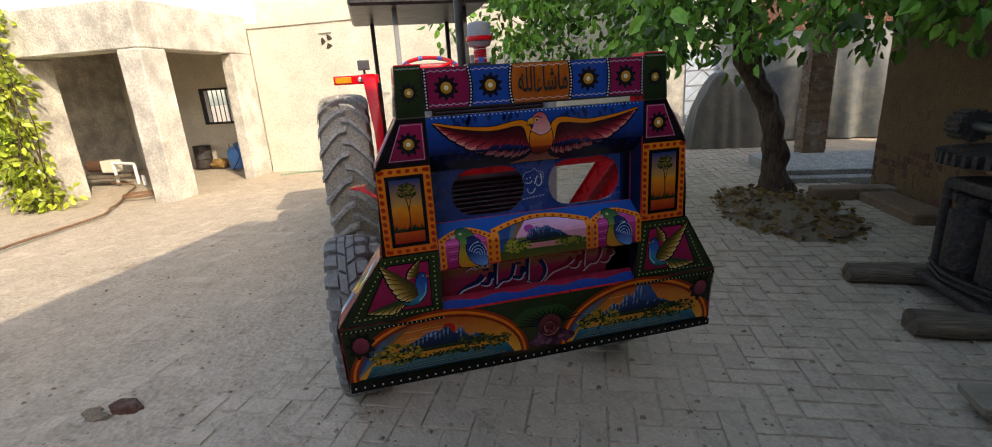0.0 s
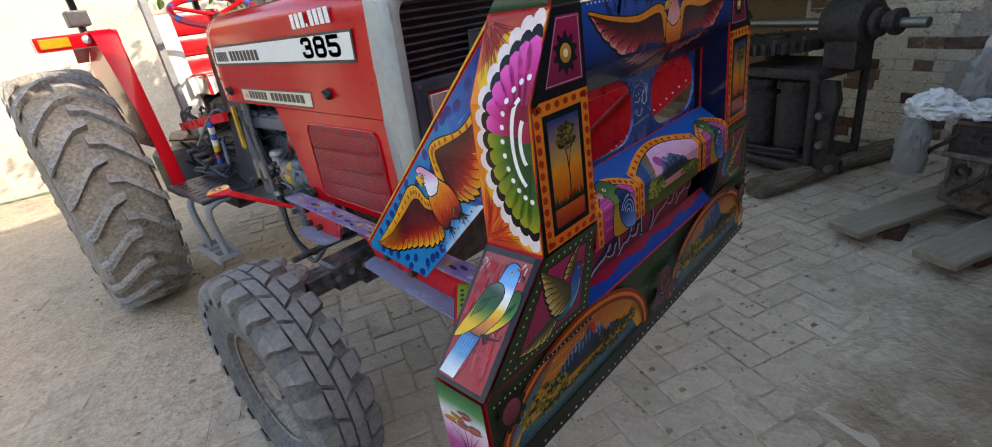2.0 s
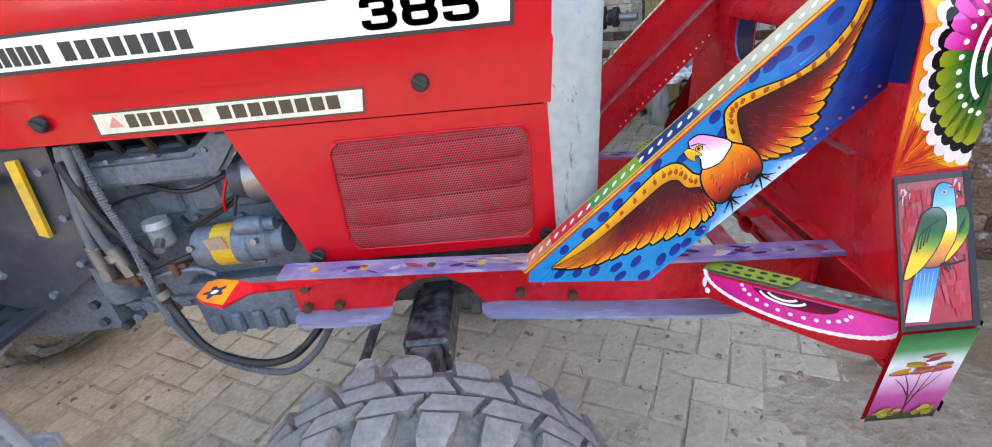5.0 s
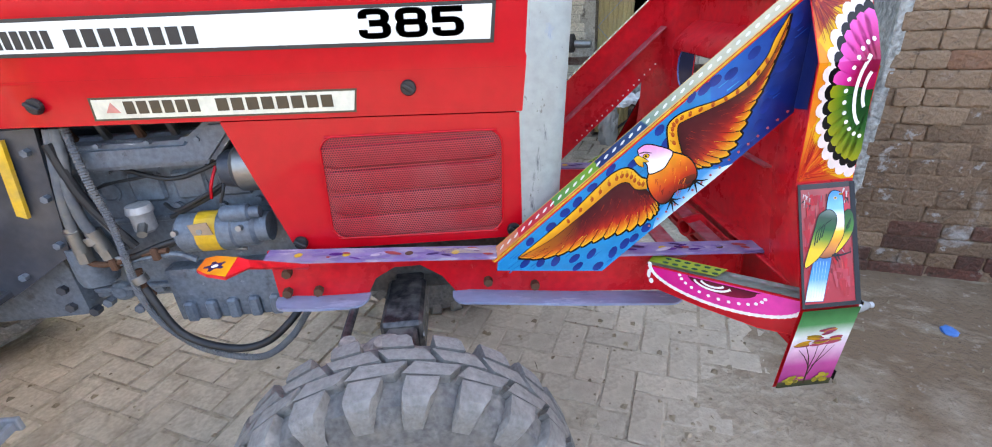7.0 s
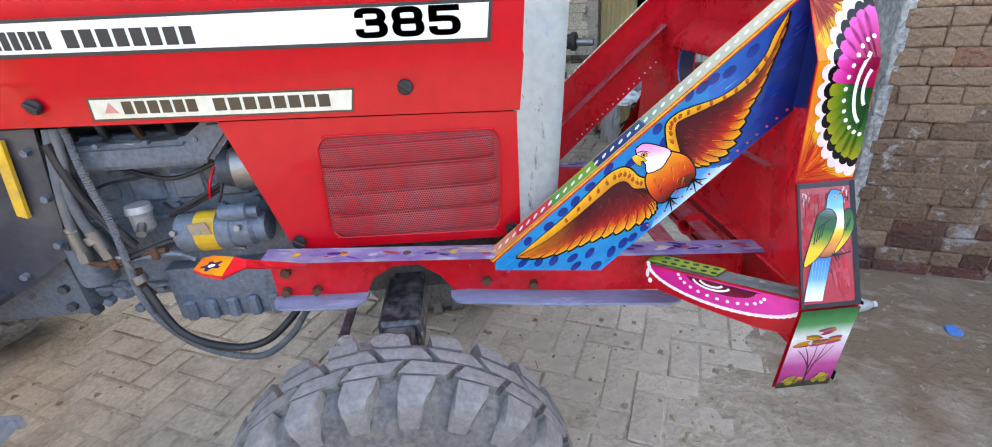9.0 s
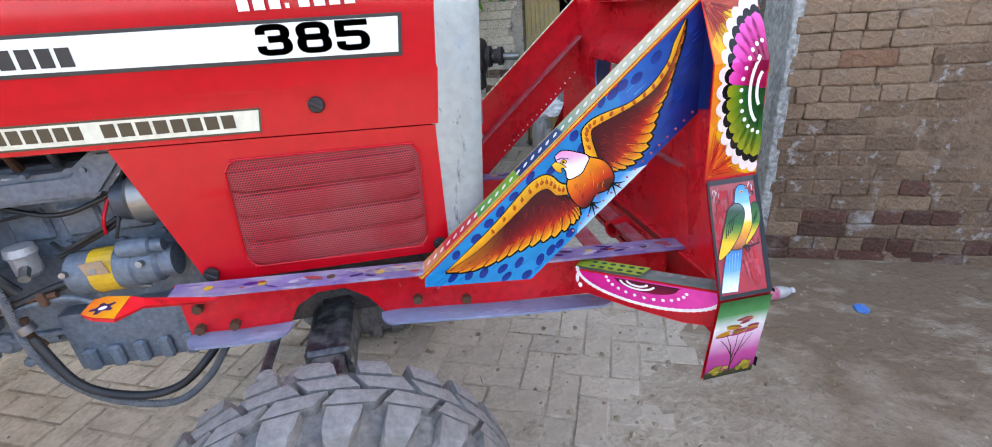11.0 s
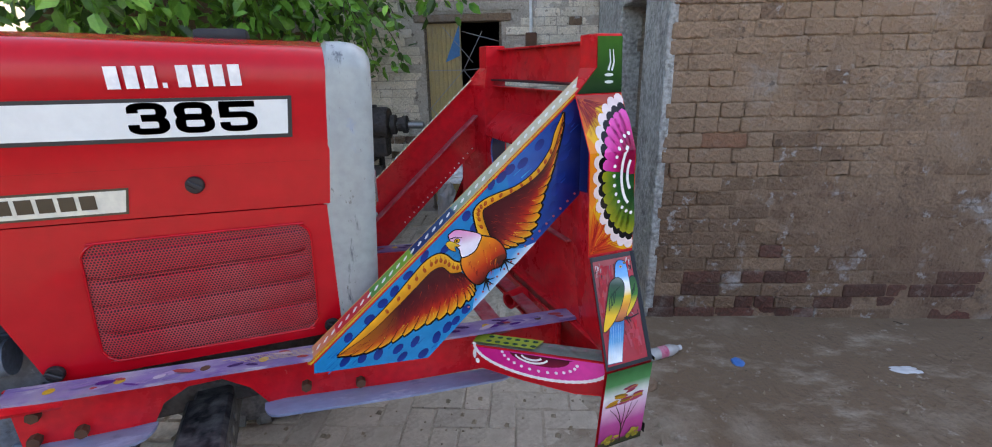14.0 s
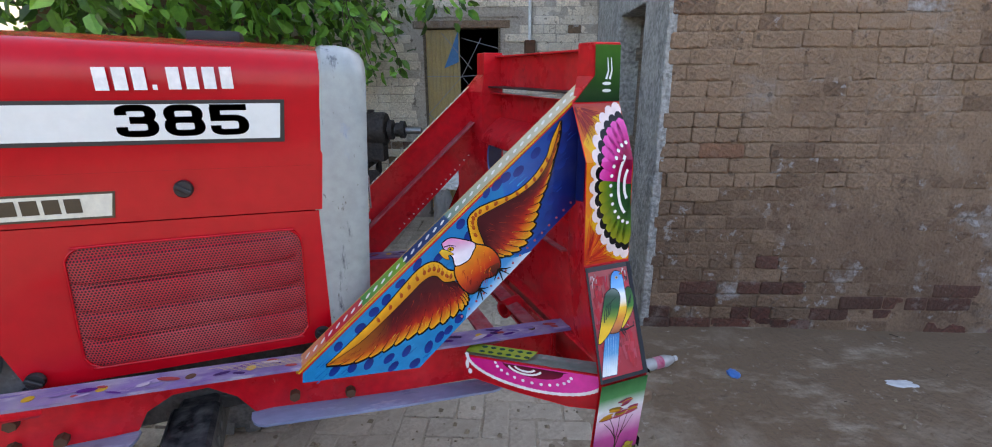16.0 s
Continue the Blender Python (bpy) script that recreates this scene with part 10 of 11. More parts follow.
def log(a0, b0, a1, b1, r, seed, label):
    p, q = Vector((a0, b0, r * 0.8)), Vector((a1, b1, r * 0.85))
    L = (q - p).length
    bm = bmesh.new()
    rows, n, m = [], 16, 18
    for i in range(m + 1):
        t = i / m
        c = Vector((t * L, 0.05 * noise.noise((t * 2.5, seed, 0)), 0))
        row = []
        for k in range(n):
            an = 2 * math.pi * k / n
            rr = r * (1 + 0.16 * noise.noise((t * 4, math.cos(an) * 1.3 + seed, math.sin(an) * 1.3)) + 0.07 * noise.noise((t * 2, 5 * math.cos(an), 5 * math.sin(an) + seed)))
            row.append(bm.verts.new(c + Vector((0.02 * noise.noise((an, seed, t)), rr * math.cos(an), rr * 0.85 * math.sin(an)))))
        rows.append(row)
    for x, y in zip(rows, rows[1:]):
        for k in range(n):
            bm.faces.new((x[k], x[(k + 1) % n], y[(k + 1) % n], y[k]))
    bm.faces.new(rows[0][::-1])
    bm.faces.new(rows[-1])
    ang = math.degrees(math.atan2(b1 - b0, a1 - a0))
    return alone("log", bm, old_wood, label, "log", "timbers on the ground", smooth=True, m=YARD @ pose(a0, b0, r * 0.8, 0, 0, ang))


log(1.97, 1.46, 3.3, 1.40, 0.085, 2, "weathered grey log lying under the cast-iron mill")
log(1.98, 2.22, 3.2, 2.08, 0.085, 5, "rough split log lying beside the mill")


def plank(a0, b0, a1, b1, w, z, label):
    L = math.dist((a0, b0), (a1, b1))
    bm = B(0, L, -w / 2, w / 2, 0, 0.045, 0.006)
    bmesh.ops.subdivide_edges(bm, edges=[e for e in bm.edges if abs(e.verts[0].co.x - e.verts[1].co.x) > 0.3], cuts=8)
    for v in bm.verts:
        v.co.z += 0.006 * noise.noise(v.co * 4)
        v.co.y += 0.008 * noise.noise(v.co * 3 + Vector((5, 0, 0)))
    return alone("plank", bm, plank_wood, label, "plank", "timbers on the ground", m=YARD @ pose(a0, b0, z, 0, -1.5, math.degrees(math.atan2(b1 - b0, a1 - a0))))


plank(1.80, 0.72, 3.05, 0.60, 0.19, 0.055, "thick weathered plank propped on a brick")
plank(1.80, 0.29, 3.05, 0.24, 0.19, 0.055, "thick weathered plank propped on a brick")
for a, b, rz in ((2.10, 0.64, 20), (2.12, 0.24, -10), (0.47, -0.46, 35), (3.0, 0.42, 5)):
    bm = B(-0.11, 0.11, -0.053, 0.053, 0, 0.062, 0.008)
    for v in bm.verts:
        v.co += Vector((noise.noise(v.co * 20), noise.noise(v.co * 23), 0)) * 0.008
    alone("loose_brick", bm, brick_red if a > 1 else brick_buff, "loose worn clay brick lying on the dirt", "brick", "loose bricks", m=YARD @ pose(a, b, -0.004, 0, 0, rz))


# ---- cane mill ----
def gear(bm, c, ax, r, h, teeth, n=2):
    """A spur gear cut in one piece."""
    ax = Vector(ax).normalized()
    u = ax.orthogonal().normalized()
    pts = []
    for k in range(teeth):
        for d, e in ((-0.36, 0.87), (-0.2, 1.0), (0.2, 1.0), (0.36, 0.87)):
            a = 2 * math.pi * (k + d) / teeth
            pts.append((r * e * math.cos(a), r * e * math.sin(a)))
    plate(bm, pts, c, u, ax.cross(u), h)
    return bm


def cane_mill():
    t = y_thing("cane_mill", "old black cast-iron cane mill standing on logs", "press", 2.6, 1.72, 0.0)
    part("base_plate", B(-0.22, 0.3, -0.32, 0.34, 0.13, 0.18, 0.01), cast_iron, t)
    top = part("top_plate", B(-0.22, 0.3, -0.32, 0.34, 0.72, 0.79, 0.015), cast_iron, t)
    for k, (x, y) in enumerate(((-0.12, 0.18), (-0.1, -0.1), (0.14, 0.04))):
        prof = [(0.0, 0.0), (0.1, 0.0), (0.1, 0.05), (0.125, 0.06), (0.125, 0.42), (0.1, 0.43), (0.1, 0.47), (0.118, 0.475), (0.118, 0.52), (0.06, 0.53), (0.06, 0.6)]
        r = part("roller", lathe(bmesh.new(), prof, (x, y, 0.18), (0, 0, 1), 28), cast_iron, t, "worn iron crushing roller", smooth=True)
        for j in range(14):
            a = 2 * math.pi * j / 14
            part("flute", B(-0.004, 0.012, -0.008, 0.008, 0.66, 0.705, 0.002, Matrix.Translation((x, y, 0)) @ Euler((0, 0, a)).to_matrix().to_4x4() @ Matrix.Translation((0.112, 0, 0))), cast_iron, r)
    for x, y in ((-0.2, 0.32), (-0.2, -0.3), (0.28, 0.32), (0.28, -0.3)):
        part("pillar", R((x, y, 0.13), (x, y, 0.76), 0.028, n=12), cast_iron, t, smooth=True)
    for z in (0.2, 0.24):
        bm = bmesh.new()
        pipe(bm, [(-0.25, -0.25, z), (-0.27, 0.1, z - 0.02), (-0.22, 0.34, z)], 0.012, 6, 5)
        part("juice_band", bm, cast_iron, t)
    part("trough", B(-0.30, -0.16, -0.3, 0.36, 0.1, 0.16, 0.02), cast_iron, t)
    g = part("crown_gear", gear(bmesh.new(), (0.08, 0.24, 0.88), (0, 0, 1), 0.38, 0.075, 40), cast_iron, t, "large horizontal iron gear")
    for k in range(4):
        a = k * math.pi / 2 + 0.4
        part("gear_spoke", box(bmesh.new(), 0.05, 0.30, -0.03, 0.03, 0.9, 0.935, 0.006, Matrix.Translation((0.08, 0.24, 0)) @ Euler((0, 0, a)).to_matrix().to_4x4()), cast_iron, g)
    part("hub", R((0.08, 0.24, 0.79), (0.08, 0.24, 0.98), 0.08, n=20), cast_iron, g, smooth=True)
    part("pinion", gear(bmesh.new(), (0.0, 0.50, 1.08), (0, 1, 0), 0.105, 0.14, 14), cast_iron, t, "toothed drive pinion")
    part("drive_shaft", R((0, 0.62, 1.08), (0, -0.78, 1.04), 0.03, n=14), steel, t, smooth=True)
    gb = part("gear_case", B(-0.085, 0.085, -0.46, -0.24, 0.78, 1.0, 0.03, seg=2), cast_iron, t, "domed cast gear case")
    part("case_dome", lathe(bmesh.new(), [(0.0, 0.0), (0.13, 0.0), (0.14, 0.02), (0.14, 0.24), (0.13, 0.26), (0.0, 0.26)], (0, -0.22, 1.06), (0, -1, 0), 28), cast_iron, gb, smooth=True)
    for y, r in ((-0.5, 0.085), (-0.56, 0.06), (-0.6, 0.075)):
        part("flange", lathe(bmesh.new(), [(0.0, 0.0), (r, 0.0), (r, 0.035), (r * 0.7, 0.045), (0.0, 0.045)], (0, y, 1.05), (0, -1, 0), 20), cast_iron, gb, smooth=True)
    part("case_cap", R((0, -0.35, 1.19), (0, -0.35, 1.22), 0.03, n=10), cast_iron, gb)
    leg = bmesh.new()
    plate(leg, [(-0.30, 0.12), (-0.52, 0.12), (-0.50, 0.2), (-0.43, 0.24), (-0.42, 0.45), (-0.45, 0.6), (-0.42, 0.72), (-0.30, 0.72), (-0.28, 0.6), (-0.33, 0.42)], (-0.18, 0, 0), (0, 1, 0), (0, 0, 1), 0.05)
    lg = part("leg_bracket", leg, cast_iron, t, "curved cast leg bracket")
    for y, z in ((-0.36, 0.5), (-0.38, 0.3), (-0.46, 0.15)):
        part("leg_bolt", R((-0.18, y, z), (-0.22, y, z), 0.025, n=10), steel, lg)
    for k in range(10):
        a = 2 * math.pi * k / 10
        part("rim_bolt", R((0.08 + 0.3 * math.cos(a), 0.24 + 0.3 * math.sin(a), 0.955), (0.08 + 0.3 * math.cos(a), 0.24 + 0.3 * math.sin(a), 0.975), 0.013, n=6), rust, g)


cane_mill()


dusty_case = material("dust_caked_casting", "6e6458", "4a4239", rough=0.85, scale=9, amount=0.9, bump=0.8, fine=50, dust=0.7, dust_col="8d8272", grit=0.35)


def old_gearbox():
    t = y_thing("old_gearbox", "dusty dismantled gearbox resting on planks", "machine part", 2.62, 0.34, 0.1)
    part("casing", B(-0.3, 0.45, -0.28, 0.24, 0.12, 0.5, 0.03, seg=2), dusty_case, t)
    for k in range(7):
        part("rib", B(-0.316, -0.298, -0.26 + k * 0.078, -0.248 + k * 0.078, 0.13, 0.48, 0.004), dusty_case, t)
    part("flange", B(-0.325, 0.46, -0.30, 0.26, 0.305, 0.335, 0.006), dusty_case, t)
    part("lower_case", B(-0.22, 0.42, -0.2, 0.3, -0.02, 0.14, 0.03), dusty_case, t)
    part("cover", B(-0.26, 0.4, -0.24, 0.2, 0.5, 0.55, 0.012), rim_paint, t, "dusty pale cover plate")
    for k, (y, z, r) in enumerate(((-0.12, 0.4, 0.045), (0.08, 0.42, 0.05), (-0.02, 0.22, 0.07), (0.16, 0.24, 0.04))):
        part("bearing_boss", lathe(bmesh.new(), [(r * 0.5, 0.0), (r * 0.5, 0.03), (r, 0.035), (r, 0.0)], (-0.3, y, z), (-1, 0, 0), 18), cast_iron, t, smooth=True)
    part("rod", R((-0.1, -0.35, 0.58), (0.2, 0.3, 0.6), 0.02, n=10), steel, t)
    part("lever", R((-0.1, -0.1, 0.55), (-0.14, -0.12, 0.68), 0.012, n=8), steel, t)
    wh = part("hand_wheel", lathe(bmesh.new(), [(0.15, -0.02), (0.17, -0.012), (0.17, 0.012), (0.15, 0.02), (0.145, 0.0), (0.15, -0.02)], (-0.05, -0.34, 0.56), (1, 0.25, 0), 28), cast_iron, t, "rusty iron hand wheel", smooth=True)
    for k in range(4):
        a = k * math.pi / 2 + 0.3
        part("wheel_spoke", R((-0.05, -0.34, 0.56), (-0.05 + 0.03 * math.cos(a), -0.34 + 0.15 * math.cos(a), 0.56 + 0.15 * math.sin(a)), 0.012, n=6), cast_iron, wh)
    for k in range(12):
        part("case_bolt", R((-0.24 + k * 0.055, -0.25, 0.55), (-0.24 + k * 0.055, -0.25, 0.565), 0.012, n=6), rust, t)
    for k, (y, z) in enumerate(((-0.2, 0.16), (-0.08, 0.1), (0.06, 0.14), (0.2, 0.34))):
        part("oil_pipe", pipe(bmesh.new(), [(-0.3, y, z + 0.12), (-0.34, y + 0.03, z + 0.06), (-0.33, y + 0.1, z), (-0.29, y + 0.14, z - 0.05)], 0.011, 6, 5), cast_iron, t)
    for k in range(14):
        a = k * 2 * math.pi / 14
        part("boss_bolt", R((-0.3, -0.02 + 0.095 * math.cos(a), 0.22 + 0.095 * math.sin(a)), (-0.315, -0.02 + 0.095 * math.cos(a), 0.22 + 0.095 * math.sin(a)), 0.009, n=6), rust, t)
    part("side_cover", B(-0.318, -0.3, 0.02, 0.24, 0.30, 0.48, 0.01), cast_iron, t)
    part("side_cover", B(-0.312, -0.3, -0.25, -0.06, 0.15, 0.34, 0.01), rim_paint, t)


old_gearbox()


def crumple(name, label, category, a, b, z, r, mat, seed, sx=1.0, sy=1.0, sz=1.0):
    bm = bmesh.new()
    bmesh.ops.create_icosphere(bm, subdivisions=4, radius=1)
    for v in bm.verts:
        d = v.co.normalized()
        if "bag" in name:
            e = Vector((abs(noise.noise(d * 2.6 + Vector((seed, 1, 0)))), abs(noise.noise(d * 5.2 + Vector((3, seed, 0)))), abs(noise.noise(d * 10.5 + Vector((seed, 0, 7))))))
            k = 1.22 + 0.25 * noise.noise(d * 1.4 + Vector((seed, 0, 0))) - 0.55 * e.x - 0.26 * e.y - 0.07 * e.z
            v.co = Vector((d.x * r * sx * k, d.y * r * sy * k, max(d.z * r * sz * k, -r * sz * 0.75)))
            continue
        k = 1 + 0.3 * noise.noise(d * 1.6 + Vector((seed, 0, 0))) + 0.22 * abs(noise.noise(d * 3 + Vector((0, seed, 0)))) - 0.12 * abs(noise.noise(d * 7)) - 0.05 * abs(noise.noise(d * 15 + Vector((seed, 2, 0))))
        v.co = Vector((d.x * r * sx * k, d.y * r * sy * k, max(d.z * r * sz * k, -r * sz * 0.75)))
    return alone(name, bm, mat, label, category, smooth=True, m=YARD @ pose(a, b, z))


crumple("plastic_bag", "crumpled white plastic bag on the old gearbox", "bag", 2.3, 0.66, 0.665, 0.105, bag_white, 1, 0.9, 1.1, 0.75)
crumple("plastic_bag", "crumpled white plastic bag on the old gearbox", "bag", 2.33, 0.47, 0.655, 0.075, bag_white, 4, 1, 1.1, 0.7)
crumple("plastic_bag", "cloudy plastic bag hanging from the old gearbox", "bag", 2.26, 0.72, 0.44, 0.11, bag_dark, 7, 0.6, 0.7, 1.7)
crumple("cloth_bundle", "white cloth bundle dropped by the wall", "cloth", 3.15, 0.0, 0.06, 0.16, white_cloth, 9, 1.3, 1.0, 0.5)
crumple("wrapper", "small blue crumpled wrapper on the dirt", "litter", 0.63, -1.04, 0.012, 0.032, blue_metal, 3, 1.3, 1, 0.5)
crumple("paper_scrap", "flat scrap of white plastic on the dirt", "litter", 0.58, -1.84, 0.008, 0.085, bag_white, 5, 0.45, 1.1, 0.14)
crumple("brick_bat", "broken brick bat half buried in dark mud", "brick", -2.24, 0.33, 0.02, 0.06, brick_red, 6, 1.5, 0.8, 0.6)
crumple("mud_lump", "lump of dark wet mud on the paving", "mud", -2.33, 0.25, 0.006, 0.05, soil, 9, 1.5, 0.7, 0.4)
crumple("mud_lump", "small lump of dark mud on the paving", "mud", -2.40, 0.28, 0.008, 0.04, soil, 8, 1.4, 0.9, 0.4)


def drink_bottle(name, label, a, b, z, rz, tilt, mat, lab):
    t = thing(name, label, "bottle", m=YARD @ pose(a, b, z, 0, tilt, rz))
    prof = [(0.0, 0.0), (0.028, 0.0), (0.034, 0.008), (0.034, 0.06), (0.031, 0.065), (0.031, 0.11), (0.034, 0.115), (0.034, 0.14), (0.024, 0.175), (0.013, 0.195), (0.013, 0.2)]
    part("body", lathe(bmesh.new(), prof, (0, 0, 0), (1, 0, 0), 20), mat, t, smooth=True)
    part("label", lathe(bmesh.new(), [(0.0325, 0.062), (0.0325, 0.112)], (0, 0, 0), (1, 0, 0), 20), lab, t, "pink printed label", smooth=True)
    part("cap", lathe(bmesh.new(), [(0.0145, 0.195), (0.0145, 0.212), (0.0, 0.213)], (0, 0, 0), (1, 0, 0), 14), bag_white, t)
    return t


clear_plastic = material("cloudy_clear_plastic", "b8b5ae", "98958e", rough=0.2, scale=9, bump=0.2, fine=25, coat=0.5)
pink_label = material("pink_label_print", "c24a6a", "e0d0d0", rough=0.5, scale=14)
drink_bottle("drink_bottle", "empty clear bottle with pink label on the dirt", 0.65, -0.58, 0.034, -66, 0, clear_plastic, pink_label)
drink_bottle("drink_bottle", "clear plastic bottle standing on the old gearbox", 2.42, 0.55, 0.82, 0, -85, clear_plastic, bag_dark)
crumple("plastic_bag", "clear plastic bag slumped on the old gearbox", "bag", 2.42, 0.54, 0.77, 0.13, bag_dark, 12, 0.6, 0.7, 1.2)
sl = y_thing("slipper", "green rubber slipper lying on the ground", "slipper", 2.2, -0.52, 0.0, -62)
part("sole", plate(bmesh.new(), spline([(-0.13, 0), (-0.11, 0.035), (-0.02, 0.03), (0.08, 0.045), (0.13, 0.0), (0.08, -0.045), (-0.02, -0.032), (-0.11, -0.035), (-0.13, 0)], 4)[:-1], (0, 0, 0), (1, 0, 0), (0, 1, 0), 0.018), green_cloth, sl)
part("strap", pipe(bmesh.new(), [(-0.01, -0.035, 0.012), (0.03, -0.02, 0.05), (0.075, 0.0, 0.035), (0.03, 0.02, 0.05), (-0.01, 0.035, 0.012)], 0.009, 6, 5), white_cloth, sl)

# ---- doors of the brick walls ----
door = y_thing("sheet_metal_door", "tan corrugated metal door leaf with wire grille, ajar", "door", 3.62, 0.69, 0.0)
part("leaf", B(-0.01, 0.0, 0.02, 0.37, 0.02, DOOR_Z - 0.01), door_tan, door)
for k in range(8):
    part("corrugation", pipe(bmesh.new(), [(-0.012, 0.04 + k * 0.045, 0.03), (-0.012, 0.04 + k * 0.045, DOOR_Z - 0.03)], 0.010, 6, 0), door_tan, door)
blue_patch = material("faded_blue_patch", "3a78a8", "2f608a", rough=0.6, scale=6)
rose_patch = material("faded_rose_patch", "9a5a5a", "7c4848", rough=0.6, scale=6)
part("blue_panel", plate(bmesh.new(), [(0.03, 1.62), (0.18, 1.56), (0.03, 1.92)], (-0.026, 0, 0), (0, 1, 0), (0, 0, 1), -0.003), blue_patch, door)
part("rose_panel", plate(bmesh.new(), [(0.03, 0.75), (0.25, 0.85), (0.03, 1.15)], (-0.026, 0, 0), (0, 1, 0), (0, 0, 1), -0.003), rose_patch, door)
for p, q in (((0.0, 1.48), (-0.37, 1.5)), ((0.0, 1.85), (-0.37, 1.75)), ((0.0, 1.48), (-0.2, 1.85)), ((0.0, 1.48), (-0.3, 1.1)), ((0.36, 1.1), (0.0, 1.48)), ((0.2, 1.9), (-0.1, 1.55)), ((-0.1, 1.3), (-0.3, 1.1)), ((0.36, 1.1), (0.0, 0.7)), ((0.36, 1.48), (0.0, 1.48))):
    part("grille_bar", R((-0.03, p[0], p[1]), (-0.03, q[0], q[1]), 0.0035, n=6), rim_paint, door)
for y in (-0.385, 0.375):
    part("frame_post", B(-0.05, 0.03, y - 0.012, y + 0.012, 0.0, DOOR_Z, 0.003), old_wood, door)
side_door = y_thing("side_door", "old pinkish timber door in the rendered wall", "door", 1.98, NEAR_B - 0.16, 0.0)
part("leaf", B(-0.36, 0.34, -0.02, 0.02, 0.02, 1.86, 0.004), old_wood, side_door)
for z in (0.25, 0.95, 1.6):
    part("ledge", B(-0.36, 0.34, 0.02, 0.045, z, z + 0.09, 0.004), old_wood, side_door)
pipe_thing = y_thing("wall_conduit", "white plastic conduit and rusty switch on the brick wall", "conduit", 3.53, 0.0, 0.0)
part("conduit", R((0, 0, 1.8), (0, 0.01, 3.0), 0.016, n=10), bag_white, pipe_thing, smooth=True)
part("switch_box", B(-0.06, 0.01, -0.055, 0.055, 1.68, 1.82, 0.01), rust, pipe_thing)
for k in range(3):
    part("insulator", blob(bmesh.new(), (-0.05, -0.04 + 0.04 * k, 1.68), 0.02, k, 0.2, 1), cast_iron, pipe_thing)

# ---- portico clutter, window and vent ----
window = y_thing("window_1", "barred window with a dark room behind", "window", (WIN_A0 + WIN_A1) / 2, WIN_B, 1.0)
window["kind"] = "structure"
wf = (WIN_A1 - WIN_A0) / 2
for q in ((-wf, -wf + 0.05, 0, 0.83), (wf - 0.05, wf, 0, 0.83), (-wf + 0.05, wf - 0.05, 0, 0.05), (-wf + 0.05, wf - 0.05, 0.78, 0.83)):
    part("window_frame", B(q[0], q[1], -0.02, 0.08, q[2], q[3], 0.004), cast_iron, window)
for k in range(7):
    part("window_bar", R((-wf + 0.08 + k * (2 * wf - 0.16) / 6, 0.02, 0.05), (-wf + 0.08 + k * (2 * wf - 0.16) / 6, 0.02, 0.78), 0.011, n=8), cast_iron, window)
vent = y_thing("wall_vent", "moulded pinwheel vent in the plastered wall", "vent", -4.81, BACK_B - 0.005, 2.5)
vent["kind"] = "structure"
part("hood_bar", B(-0.15, 0.12, -0.03, 0.0, 0.155, 0.17, 0.003), plaster_old, vent)
for k in range(3):
    a0 = k * 2 * math.pi / 3 + 0.3
    pts = [(0.12 * math.cos(a0 + t), 0.13 * math.sin(a0 + t)) for t in (0, .3, .6, .9, 1.2)] + [(0.05 * math.cos(a0 + 1.0), 0.05 * math.sin(a0 + 1.0)), (0.03 * math.cos(a0 + .5), 0.03 * math.sin(a0 + .5))]
    part("blade", plate(bmesh.new(), pts, (0, 0, 0), (1, 0, 0), (0, 0, 1), 0.012), dark_room, vent)
cyl = y_thing("gas_cylinder", "blue steel gas cylinder standing on the floor", "gas cylinder", -7.95, 8.55)
part("body", lathe(bmesh.new(), [(0.0, 0.04), (0.14, 0.04), (0.17, 0.08), (0.175, 0.3), (0.17, 0.4), (0.12, 0.47), (0.05, 0.5), (0.0, 0.5)], (0, 0, 0), (0, 0, 1), 28), blue_metal, cyl, smooth=True)
part("foot_ring", lathe(bmesh.new(), [(0.15, 0.0), (0.155, 0.05), (0.145, 0.05), (0.14, 0.0)], (0, 0, 0), (0, 0, 1), 24), blue_metal, cyl)
for k in range(3):
    a = k * 2.09
    part("collar", B(-0.03, 0.03, 0.095, 0.105, 0.45, 0.58, 0.003, Euler((0, 0, a)).to_matrix().to_4x4()), blue_metal, cyl)
part("valve", R((0, 0, 0.5), (0, 0, 0.57), 0.022, n=10), steel, cyl)
part("gas_hose", pipe(bmesh.new(), [(0.05, -0.05, 0.55), (0.25, -0.2, 0.3), (0.2, -0.4, 0.02), (0.5, -0.55, 0.01)], 0.010, 6, 6), black_plastic, cyl)
dr = y_thing("drum", "dark dented metal drum on the floor", "drum", -9.0, 8.75)
part("shell", lathe(bmesh.new(), [(0.0, 0.0), (0.19, 0.0), (0.2, 0.02), (0.19, 0.2), (0.205, 0.22), (0.19, 0.24), (0.19, 0.5), (0.2, 0.52), (0.19, 0.53), (0.0, 0.52)], (0, 0, 0), (0, 0, 1), 28), cast_iron, dr, smooth=True)
crumple("sack", "brown sack slumped on the floor", "sack", -8.5, 8.7, 0.1, 0.17, dry_leaf, 14, 1.4, 1, 0.7)
pump = y_thing("water_pump", "small motor pump on a pipe frame with clutter", "pump", -9.9, 6.9)
part("motor", R((-0.2, 0, 0.38), (0.15, 0, 0.38), 0.12, n=20), rust, pump, smooth=True)
part("box", B(0.18, 0.48, -0.12, 0.12, 0.25, 0.5, 0.02), sticker_cream, pump)
part("bed", B(-0.3, 0.6, -0.18, 0.18, 0.14, 0.2, 0.01), old_wood, pump)
